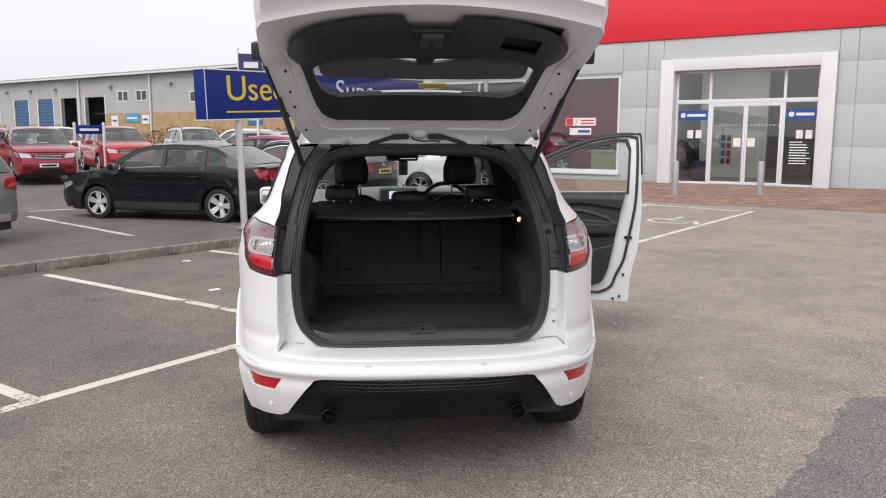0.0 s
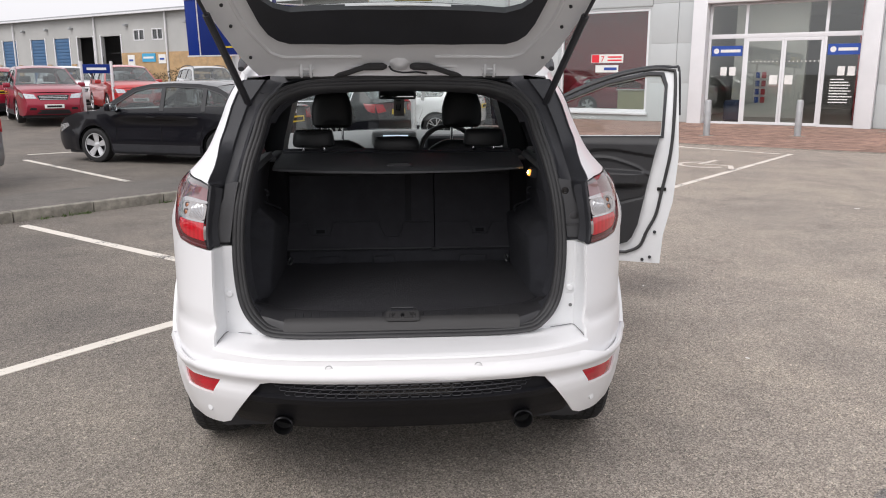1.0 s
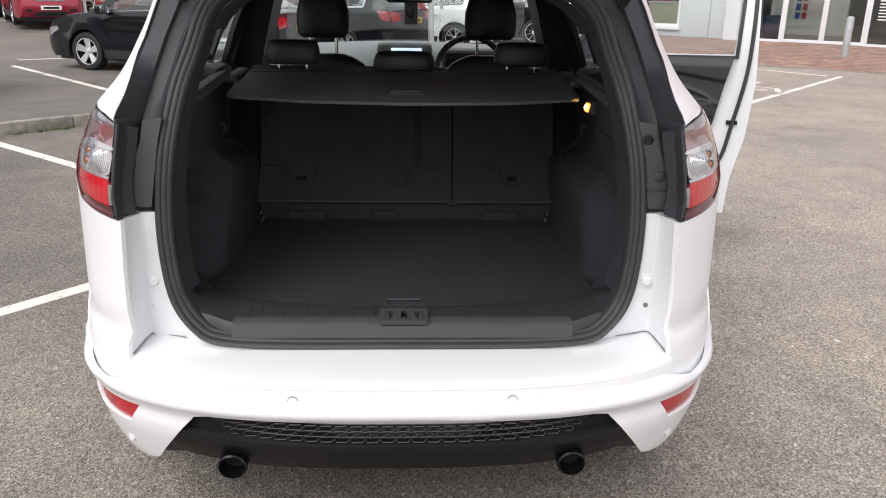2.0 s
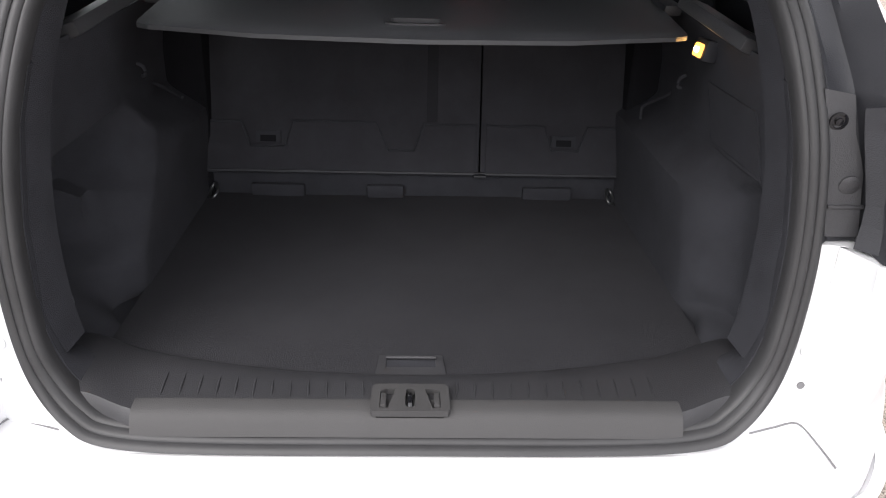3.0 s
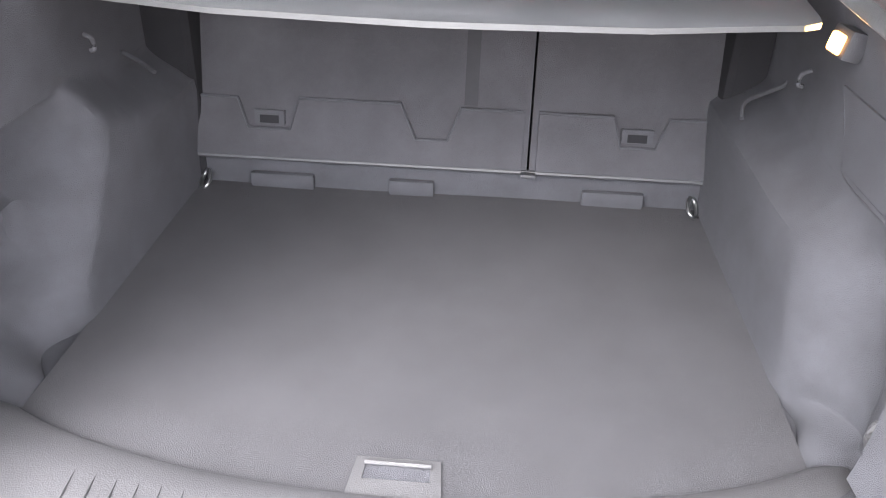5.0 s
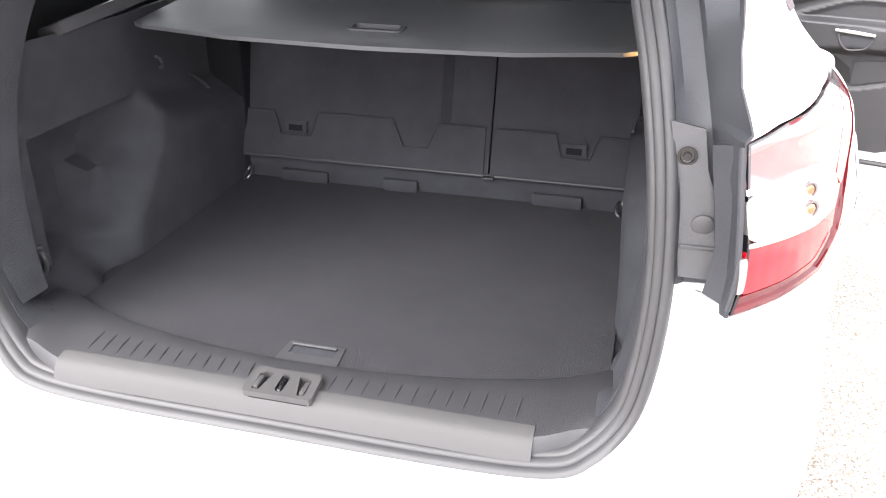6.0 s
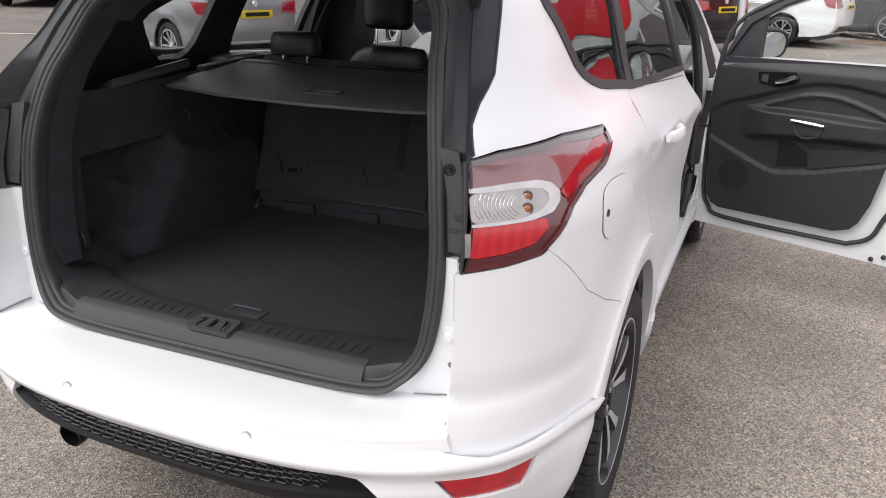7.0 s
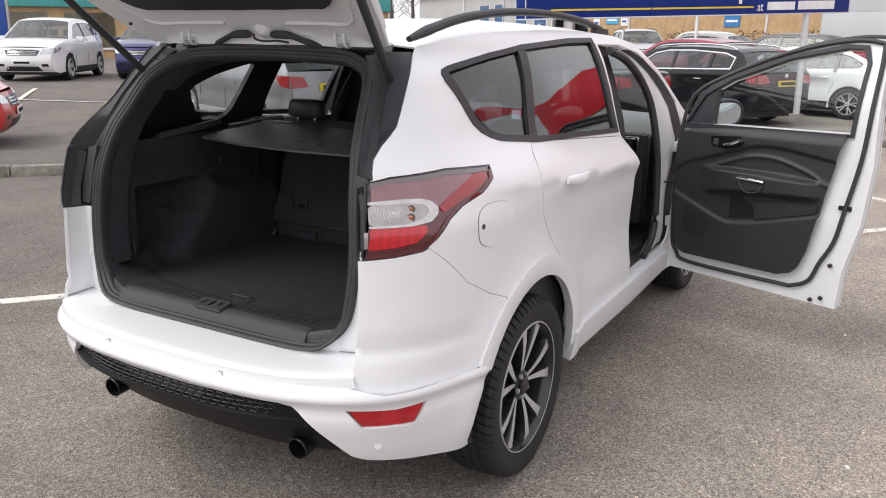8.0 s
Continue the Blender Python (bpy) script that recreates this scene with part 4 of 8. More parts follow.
# black edge strips between the lamps and the tailgate frame
for s in (1, -1):
    pts = [Vector(skin(s * a, z)) + Vector((-s * .003, -.003, 0)) for a, z in ((.461, .984), (.464, 1.03), (.472, 1.10), (.485, 1.193))]
    part("lamp_edge_strip", tube(curve_pts(pts, 3), .0045, 8), BLACK, suv)

# tailgate frame: white below, black above
SEALX = [(.62, .36), (.634, .38), (.645, .455), (.675, .518), (.735, .570), (.78, .586), (.83, .594), (.98, .601)]
SEALY = [(.634, .189), (.645, .193), (.675, .206), (.735, .233), (.83, .246), (.98, .261)]
LAMPX = [(.97, .461), (1.03, .464), (1.10, .472)] + AEDGE
CHANX = [(.972, .611), (1.08, .603), (1.14, .597), (1.187, .588), (1.236, .577), (1.284, .565), (1.378, .542), (1.456, .52), (1.52, .470), (1.56, .405)]
CHANY = [(.972, .258), (1.08, .272), (1.187, .290), (1.236, .316), (1.284, .340), (1.378, .405), (1.456, .470), (1.52, .530), (1.56, .570)]
BENDX = [(.97, .676), (1.09, .668), (1.14, .652), (1.19, .640), (1.31, .612), (1.456, .575), (1.52, .535), (1.575, .47)]


def jamb_map(s):
    def f(x, z):
        x0, y0 = soft_table(SEALX, z, .012), soft_table(SEALY, z, .012)
        return (s * x, y0 + (.251 - y0) * min(1, max(0, (x - x0) / (.650 - x0))) ** .8, z)
    return f


for s in (1, -1):
    face = [(.40, .629), (.648, .629), (.648, .9715), (.601, .9715)] + [(soft_table(SEALX, z, .012), z) for z in (.92, .87, .83, .80, .77, .74, .71, .69, .67, .655, .645)]
    part("frame_corner", panel(face, [], .016, jamb_map(s), .004), JAMB, suv)
    rows = []
    for k in range(13):
        z = .615 + .3555 * k / 12
        yo = skin(across(XW, z), z)[1]
        rows.append([(s * x, y, z) for x, y in ((.640, .2515), (.6475, .250), (.651, .247), (.653, .243), (.660, .215 + .1 * (yo - .10)), (XW - .001, yo + .006))])
    part("frame_side", thicken(loft(rows if s > 0 else [r[::-1] for r in rows]), 0.004), JAMB, suv)
    zs = .636
    part("frame_seam", tube(curve_pts([(s * (XW - .008), skin(across(XW, zs), zs)[1] + .012, .6390), (s * .6575, .200, .6440), (s * .6445, .2455, .6490), (s * .60, .236, .6480), (s * .555, .221, .6475)], 4), .0016, 5), STEELGREY, suv)
    rows = []
    for z in [.972, 1.03, 1.08, 1.14, 1.18] + [z for z, a in AEDGE[:-1]]:
        xi, yi = lerp_table(CHANX, z), lerp_table(CHANY, z)
        xo, yo = [abs(v) for v in skin(lerp_table(LAMPX, z), z)[:2]]
        xb, ym = soft_table(BENDX, z, .02), yi + .014 + .012 * step01(1.2, 1.3, z)
        z2 = z + .015 * step01(1.45, 1.56, z)
        rows.append([(s * x, y, zz) for x, y, zz in ((xi, yi, z), (xi + .014, ym, z), (xb - .012, ym + .004, z2), (xb - .003, ym, z2), (xb + .003, ym - .010, z2), (xo - .006, yo + .010, z2), (xo + .0005, yo - .0005, z2))])
    part("frame_channel", thicken(loft(rows if s > 0 else [r[::-1] for r in rows]), 0.004), BLACK, suv)
    face = [(.580, 1.200), (.626, 1.192), (.631, 1.165), (.636, 1.138), (.650, 1.105), (.658, 1.080), (.668, .984), (.617, .984), (.600, 1.10), (.592, 1.150)]
    gp = part("pillar_panel", panel(face[::-s] if s > 0 else face, [], .025, lambda x, z: (s * x, .2585 + (z - .984) * .13, z), .012), GREYTRIM, suv, "grey moulded panel with plugs beside the tail lamp")
    part("panel_step", box((-.030, -.003, -.003), (.026, .004, .003), pose(s * .642, .2635, 1.030, 8), .0025), GREYTRIM, gp)
    part("fixing_bolt", lathe([(.0135, -.002), (.0135, .002), (.010, .0025), (.009, .0005), (.006, .0005), (.0055, .004), (.002, .0045)], pose(s * .607, .2795, 1.155, 98), 18), GLOSSBLACK, gp)
    part("plug", lathe([(.0155, -.002), (.0155, .0012), (.014, .0022), (.002, .0026)], pose(s * .640, .2675, 1.062, 98), 20), GREYTRIM, gp)
    cup = part("buffer_cup", box((-.020, -.003, -.022), (.016, .004, .020), pose(s * .630, .2475, .795, 0), .003, 2), JAMB, suv)
    part("buffer_plug", lathe([(.013, 0), (.013, .005), (.009, .008), (.003, .008)], pose(s * .629, .2445, .794, 90), 20), JAMB, cup)
    part("bolt_hole", lathe([(.0065, 0), (.0065, .002), (.004, .0022)], pose(s * .633, .2465, .725, 90), 14), STEELGREY, suv)
for s in (1, -1):
    yo, yo2 = skin(across(XW, .97), .97)[1], skin(across(.692, .97), .97)[1]
    part("frame_shelf", panel([(s * .606, .262), (s * .640, .252), (s * (XW - .002), yo + .008), (s * .692, yo2 + .004), (s * .705, yo2 + .05), (s * .70, .30), (s * .62, .30)][::s], [], .05, lambda a, b: (a, b, .9705), .004), JAMB, suv)
# loading ledge of the bumper
rows = []
for i in range(33):
    x = -.676 + 1.352 * i / 32
    z0 = .616 + .006 * step01(.45, .67, abs(x))
    yb = skin(across(abs(x), z0), z0)[1]
    back = step01(.45, .58, abs(x))
    rows.append([(x, yb - .0085, z0 - .003), (x, yb - .005, z0 + .004), (x, yb + .006, z0 + .0085), (x, yb + .02, z0 + .011), (x, max(.13, yb + .03), z0 + .014), (x, .185, z0 + .016), (x, .20 + .05 * back, z0 + .030 - .006 * back), (x, .275, z0 + .031 - .006 * back)])
part("loading_ledge", thicken(loft(rows), 0.004), WHITE, suv)

# rubber seal round the opening
APR = [(.0, .183, .634), (.315, .183, .635), (.47, .187, .645), (.532, .200, .675), (.583, .228, .735), (.605, .242, .83), (.611, .256, .97), (.598, .278, 1.12), (.572, .329, 1.259), (.545, .394, 1.356), (.52, .465, 1.45), (.472, .528, 1.507), (.405, .567, 1.536), (.309, .592, 1.553), (0, .6, 1.561)]
ring = APR + [(-x, y, z) for x, y, z in reversed(APR[1:-1])]
path = curve_pts(ring, 6, True)
PROF = [(.002, .012), (-.003, .0), (.0, -.010), (.006, -.0135), (.0115, -.0125), (.0135, -.0095), (.0155, -.0120), (.021, -.0130), (.0255, -.0115), (.0275, -.0088), (.0295, -.0105), (.036, -.0075), (.041, .002), (.042, .022)]
rows, cen = [], Vector((0, .35, 1.08))
for i, p in enumerate(path):
    t = (path[(i + 1) % len(path)] - path[i - 1]).normalized()
    inw = (cen - p) - t * (cen - p).dot(t)
    depth = t.cross(inw).normalized()
    if depth.y < 0:
        depth = -depth
    inw = depth.cross(t).normalized()
    if inw.dot(cen - p) < 0:
        inw = -inw
    lay = .75 * step01(.80, .66, p.z)
    rows.append([p + inw * n + depth * (d + n * lay) for n, d in PROF])
rows.append(rows[0])
part("boot_seal", loft(rows), RUBBER, suv, "ribbed black rubber seal round the boot opening", 70)

# inner lining behind the seal
rows = []
upper = [p for p in path if p.z > .74]
for k, (inset, dy) in enumerate(((.038, .012), (.045, .05), (.05, .12))):
    rows.append([Vector((p.x * (1 - inset / max(.3, abs(p.x) + .15)), p.y + dy, p.z - (inset if p.z > 1.45 else 0))) for p in upper])
part("opening_lining", thicken(loft(rows), 0.003), TRIM, suv)

# ---- load space ----
def floor_front(x):
    return .318 + .092 * (abs(x) / .524) ** 2.2


fo = [(x, floor_front(x)) for x in [-.543 + 1.086 * i / 24 for i in range(25)]] + [(.545, .60), (.546, 1.19), (-.546, 1.19), (-.545, .60)]
part("boot_floor", panel(fo, [], 0.05, lambda a, b: (a, b, .680 + .0015 * math.sin(a * 9) * math.sin(b * 7)), 0.015), CARPET, suv, "black carpet load floor")
rows = []
for i in range(57):
    x = -.575 + 1.15 * i / 56
    yf = floor_front(min(.543, abs(x)))
    rise = .046 * step01(.43, .575, abs(x)) ** 1.4
    rows.append([(x * .88, .197 + rise * .6, .652 + rise * .2), (x * .90, .205 + rise * .6, .676 + rise * .3), (x * .92, .216 + rise * .6, .688 + rise * .4), (x * .955, .250 + rise * .4, .693 + rise * .5), (x * .985, yf * .5 + .125, .6955 + rise * .55), (x, yf - .015, .696 + rise * .45), (x, yf, .691 + rise * .3), (x, yf + .004, .672)])
sill = part("boot_sill_trim", thicken(loft(rows), 0.003), SILL, suv, "grey moulded plastic boot sill trim with ribs")
rows = [[(x, y, z) for y, z in ((.1945, .656), (.2035, .6775), (.2105, .6860), (.219, .6925), (.241, .6955), (.243, .694))] for x in [-.435 + .87 * i / 16 for i in range(17)]]
part("scuff_plate", thicken(loft(rows), 0.0015), PLATE, sill)
for s in (1, -1):
    for i in range(12):
        x = s * (.075 + i * .0295)
        yf = floor_front(x)
        ye = .262 + .55 * (yf - .262)
        part("sill_rib", tube([(x, .247, .6915), (x + s * .002, (.247 + ye) / 2, .6960), (x + s * .004, ye, .6945)], [.0012, .0020, .0010], 6), SILL, sill)
top = lambda a, b: (a, b, .6935 + (b - .20) * .12)
side_slot = [(.024, .2555), (.037, .2565), (.048, .250), (.048, .213), (.035, .2125)]
mid_slot = [(.008 * math.cos(i * .524), (.222 if math.sin(i * .524) < 0 else .249) + .008 * math.sin(i * .524)) for i in range(12)]
hull = [(-.060, .205), (.060, .205), (.063, .211), (.062, .258), (.056, .268), (-.056, .268), (-.062, .258), (-.063, .211)]
cat = part("striker_housing", panel(hull, [side_slot, [(-a, b) for a, b in side_slot], mid_slot], .012, top, .012, .006), PLATE, sill)
part("striker_well", box((-.054, .208, .683), (.054, .262, .6895), None, .002), INK, sill)
part("striker_loop", tube(curve_pts([(0, .215, .690), (0, .222, .7005), (0, .245, .702), (0, .252, .690)], 4), .0042, 8), GLOSSBLACK, cat)
for s in (1, -1):
    part("striker_guide", box((s * .0425 - .0045, .215, .688), (s * .0425 + .0045, .247, .705), None, .002), PLATE, cat)
pull = part("floor_pull", panel([(-.062, .318), (.062, .318), (.056, .39), (-.056, .39)], [[(-.044, .352), (.044, .352), (.043, .379), (-.043, .379)]], 0.03, lambda a, b: (a, b, .6835), 0.006), GREYTRIM, suv, "recessed plastic floor handle")
part("pull_grip", tube([(-.044, .376, .688), (.044, .376, .688)], .003, 8), GREYTRIM, pull)
part("pull_recess", box((-.044, .352, .6785), (.044, .379, .6815)), TRIM, pull)


def wall_x(s, y, z):
    """Half width of the load space trim: front lining, side pocket and wheel housing."""
    ap = soft_table([(.655, .45), (.68, .495), (.70, .520), (.73, .543), (.78, .560), (.83, .572), (.97, .575), (1.12, .562), (1.26, .535)], z, .012)
    rise = min(1, max(0, (z - .74) / .22))
    y1 = .612 + .165 * rise if s < 0 else .518 + .06 * rise
    back, shelf = (.722, .738) if s < 0 else (.618, .700)
    k = step01(y1 - .03 - .10 * step01(.80, .70, z) * (s < 0), y1 + .050, y) if s < 0 else step01(y1 - .055, y1 + .095, y)
    if s < 0:
        back -= .070 * step01(.632, .652, y) * (1 - step01(.876, .894, z))
    low = back + (.545 - back) * k
    low -= .012 * step01(.70, .90, z) * step01(y1, y1 + .2, y) * (1 - step01(.90, .97, z))
    high = .604 - .02 * step01(1.05, 1.2, z) + .018 * step01(.75, 1.0, y)
    rim = 1.0 + .03 * step01(.8, 1.0, y) if s < 0 else .925 + .050 * step01(.60, .46, y)
    back_end = step01(.80, 1.0, y)
    house_top = step01(.945 - .04 * back_end, 1.035 - .05 * back_end, z) if s < 0 else step01(.905, .985, z)
    hole_top = step01(rim, rim + .016, z)
    x = low + (high - low) * (hole_top * (1 - k) + house_top * k)
    x = high + (x - high) * step01(.430, .462, y)
    foot = .546 + (.10 if s < 0 else .02) * min(1, max(0, (z - .680) / (shelf - .680))) ** (.8 if s < 0 else 1.5)
    foot += (low - foot) * k
    x = foot + (x - foot) * step01(shelf - .004, shelf + .014, z)
    near = .09 * step01(.76, .68, z)
    return ap + (x - ap) * step01(.27 + near, .35 + near, y)


part("floor_felt", box((-.64, .27, .650), (.64, 1.20, .668), None, .003), TRIM, suv)
for s in (1, -1):
    rows = []
    zs = [.660, .672, .685] + [.692 + .006 * i for i in range(15)] + [.79 + .02 * i for i in range(8)] + [.94 + .008 * i for i in range(18)] + [1.09, 1.12, 1.15, 1.20]
    ys = [.262, .275, .29, .31, .33, .345, .36, .39, .42] + [.432 + .006 * i for i in range(6)] + [.476 + .011 * i for i in range(36)] + [.90, .96, 1.02, 1.08, 1.14, 1.19, 1.22, 1.30, 1.38]
    for z in zs:
        lag = max(0, lerp_table([(.73, .228), (.83, .242), (.97, .256), (1.12, .278), (1.2, .305)], z) - .240)
        rows.append([(s * wall_x(s, y, z), y + lag * step01(.52, .27, y), z) for y in ys])
    part("side_trim", thicken(loft(rows), 0.004), TRIM, suv, "dark felt wheel housing trim")
    part("ledge_lip", tube(curve_pts([(s * .533, .995, .958), (s * .541, 1.025, .977), (s * .575, 1.048, .987), (s * .615, 1.060, 1.002), (s * .625, 1.068, 1.022)][0 if s > 0 else 1:5 if s > 0 else 4], 4), .0042, 8), TRIM, suv)
    part("hook_plate", box((-.004, -.022, -.032), (.004, .022, .032), pose(s * (wall_x(s, .395, .775) + .001), .395, .775, 0, s * 6, s * 24), .003), BLACK, suv)
    hx = wall_x(s, .395, .775)
    part("tie_hook", tube(curve_pts([(s * (hx - .003), .395, .796), (s * (hx - .018), .397, .798), (s * (hx - .022), .399, .776), (s * (hx - .016), .401, .756)], 4), .005, 8), GREYTRIM, suv)
    part("floor_anchor", tube(curve_pts([(s * .522, 1.172, .712), (s * .514, 1.150, .700), (s * .522, 1.138, .686), (s * .534, 1.146, .682), (s * .534, 1.168, .698)], 4, True), .0042, 8), LASHEYE, suv, "dull steel lashing eye")
    part("bag_hook", tube(curve_pts([(s * .585, .88, 1.085), (s * .572, .88, 1.078), (s * .570, .88, 1.062), (s * .578, .88, 1.058)], 4), .004, 8), TRIM, suv)
    bk = part("cover_bracket", box((-.035, -.16, -.014), (.035, .16, .014), pose(s * .585, .72, 1.215, 6, s * 20, s * 6), .010), GREYTRIM, suv)
    part("bracket_arm", box((-.02, -.12, -.012), (.02, .10, .012), pose(s * .556, 1.06, 1.215, 2, 0, 0), .008), BLACK, suv)
hatch = part("side_hatch", panel([(.465, 1.000), (.705, .995), (.770, 1.100), (.520, 1.104)], [], .05, lambda a, b: (wall_x(1, a, b) - .001, a, b), .004, -.003), TRIM, suv)
part("hatch_ridge", tube(curve_pts([(wall_x(1, y, z) - .001, y, z) for y, z in ((.72, 1.012), (.700, .990), (.58, .990), (.463, .995))], 4), .0065, 8), TRIM, hatch)
part("hatch_catch", lathe([(.009, 0), (.009, .003), (.004, .004)], pose(wall_x(1, .55, 1.065) - .001, .55, 1.065, 0, -90), 14), GREYTRIM, hatch)

# back board, pads and seat backs
part("back_board", box((-.575, 1.182, .672), (.575, 1.205, .748), None, .004), TRIM, suv)
for x0, x1 in ((-.43, -.288), (-.125, -.025), (.292, .425)):
    bm = bmesh.new()
    add_box(bm, (x0, 1.166, .676), (x1, 1.186, .713), None, .008)
    part("board_pad", bm, TRIM, suv)
part("hinge_strip", tube([(-.54, 1.170, .749), (.54, 1.170, .749)], .006, 8), BLACK, suv)


def seat_plane(x, z, out=0.0):
    return (x, 1.168 + (z - .747) * .26 - out, z)


def seat_back(x0, x1, z0, z1, thick):
    o = [(x0 + .0, z0), (x1, z0), (x1, z1 - .03), (x1 - .03, z1), (x0 + .03, z1), (x0, z1 - .03)]
    return panel(o, [], 0.06, lambda a, b: seat_plane(a, b), thick)


for name, x0, x1 in (("rear_seat_back", -.575, .1705), ("rear_seat_back", .1755, .575)):
    sb = part(name, seat_back(x0, x1, .752, 1.225, 0.12), SEATFELT, suv, "felt-backed rear seat")
    if x0 < 0:
        top = [(-.575, .872), (-.445, .872), (-.425, .812), (-.335, .812), (-.315, .876), (-.10, .876), (-.068, .806), (.0, .806), (.026, .872), (.158, .872), (.158, .754), (-.575, .754)]
        rec = [(.032, .88), (.060, .88), (.060, 1.21), (.032, 1.21)]
        # flat strip, darker to paint in the shade of the belt recess
        part("belt_channel", panel(rec, [], .05, lambda a, b: seat_plane(a, b, .002), .003), BELTSHADE, sb)
    else:
        top = [(.189, .872), (.342, .872), (.36, .812), (.432, .812), (.455, .872), (.575, .872), (.575, .754), (.189, .754)]
    part("seat_lower_panel", panel(top[::-1], [], 0.04, lambda a, b: seat_plane(a, b), 0.02, .008), SEATFELT, sb)
    xl = -.378 if x0 < 0 else .392
    lt = part("seat_latch", panel([(xl - .032, .822), (xl + .032, .822), (xl + .032, .850), (xl - .032, .850)], [], .03, lambda a, b: seat_plane(a, b), .012, .012), TRIM, sb)
    # no real hole: a near-black plate carries its shade
    part("latch_hole", panel([(xl - .020, .824), (xl + .020, .824), (xl + .020, .840), (xl - .020, .840)], [], .03, lambda a, b: seat_plane(a, b), .004, .0135), SHADEFELT, lt)
part("seat_belt_strap", panel([(.150, .745), (.198, .745), (.198, 1.215), (.150, 1.215)], [], .06, lambda a, b: seat_plane(a, b), .003, -.128), SHADEFELT, suv)
part("belt_stop", box((.158, 1.150, .742), (.190, 1.178, .752), None, .004), BLACK, suv)

for s in (1, -1):
    # bolsters near-black, so the shade beside the seat is in their colour
    part("seat_bolster", box((s * .60 - .055, 1.17, .66), (s * .60 + .075, 1.34, 1.205), None, .03, 3), SHADEFELT, suv)
    part("rear_quarter_lining", box((s * .70 - .05, 1.20, .60), (s * .70 + .05, 1.42, 1.22), None, .03, 3), BLACK, suv)
for pts in (((-.54, .874), (-.447, .874), (-.425, .814), (-.335, .814), (-.315, .878), (-.10, .878), (-.068, .808), (.0, .808), (.026, .874), (.158, .874)), ((.189, .874), (.342, .874), (.36, .814), (.432, .814), (.455, .874), (.55, .874))):
    part("panel_lip", tube([seat_plane(a, b, .007) for a, b in pts], .0035, 6), TRIM, suv)

# load cover on its roller
cv = [(-.50, .722), (-.525, .735), (-.530, .76), (-.545, 1.10), (.545, 1.10), (.530, .76), (.525, .735), (.50, .722), (.30, .700), (0, .690), (-.30, .700)]
hh = [(-.052, .770), (.052, .770), (.052, .811), (-.052, .811)]


def cover_z(a, b):
    return (a, b, 1.190 + .030 * (b - .69) / .41 - .008 * step01(.73, .69, b))


cover = part("load_cover", panel(cv[::-1], [hh], 0.05, cover_z, 0.009), COVER, suv, "black pull-out load cover, drawn halfway")
def round_rect(x0, y0, x1, y1, r, n=5):
    return [(cx + r * math.cos(radians(a + 90 * i / n)), cy + r * math.sin(radians(a + 90 * i / n))) for cx, cy, a in ((x1 - r, y0 + r, -90), (x1 - r, y1 - r, 0), (x0 + r, y1 - r, 90), (x0 + r, y0 + r, 180)) for i in range(n + 1)]


part("cover_grip", panel(round_rect(-.060, .764, .060, .818, .016), [round_rect(-.050, .772, .050, .809, .011)], .03, cover_z, .010, .0035), GREYTRIM, cover, "moulded plastic pull handle")
part("grip_recess", panel(round_rect(-.053, .769, .053, .812, .012), [], .04, cover_z, .004, -.014), BLACK, cover)
part("cover_roller", box((-.535, 1.10, 1.19), (.535, 1.165, 1.226), None, .016, 3), BLACK, suv)

# boot lamp
bl = part("boot_lamp", box((-.016, -.026, -.020), (.012, .026, .020), pose(.572, .745, 1.165, 0, 12, 5), .004), BLACK, suv)
part("lamp_lens", box((-.008, -.017, -.014), (.003, .017, .013), pose(.558, .745, 1.165, 0, 12, 5), .005), LAMPGLOW, bl, "glowing warm white boot lamp lens")
part("lamp_filament", box((-.0115, -.007, -.005), (-.007, .007, .005), pose(.558, .745, 1.165, 0, 12, 5), .002), FILAMENT, bl)

# inside trim of the pillars and roof
IN = flank([(.50, 1.16), (.52, 1.3), (.56, 1.45), (.62, 1.56), (.9, 1.60), (1.6, 1.622), (2.1, 1.612), (2.02, 1.4), (1.97, 1.165), (1.3, 1.18), (.8, 1.19)])
IND = flank([(.81, 1.39), (.84, 1.412), (.886, 1.428), (.96, 1.452), (1.18, 1.505), (1.224, 1.492), (1.18, 1.38), (1.135, 1.298), (1.10, 1.268), (1.06, 1.257), (.94, 1.267), (.88, 1.296), (.835, 1.345)])
IND2 = flank([(1.43, 1.50), (1.75, 1.505), (1.95, 1.495), (1.97, 1.19), (1.39, 1.21), (1.385, 1.30)])
for s, o in both(IN):
    part("pillar_lining", panel(o, [IND if s > 0 else mirror(IND), IND2 if s > 0 else mirror(IND2)], 0.05, skin, 0.02, -0.05), BLACK, suv)
    o2 = flank([(1.0, .45), (.98, 1.17), (1.95, 1.14), (2.10, .9), (2.16, .45)])
    part("door_lining", panel(o2 if s > 0 else mirror(o2), [], 0.1, skin, 0.03, -0.06), BLACK, suv)
    o3 = flank([(2.0, 1.16), (2.10, 1.56), (2.20, 1.56), (2.13, 1.16), (2.20, .9), (2.26, .42), (2.16, .42), (2.10, .9)])
    part("b_pillar", panel(o3 if s > 0 else mirror(o3), [], 0.06, skin, 0.05, -0.045), BLACK, suv)


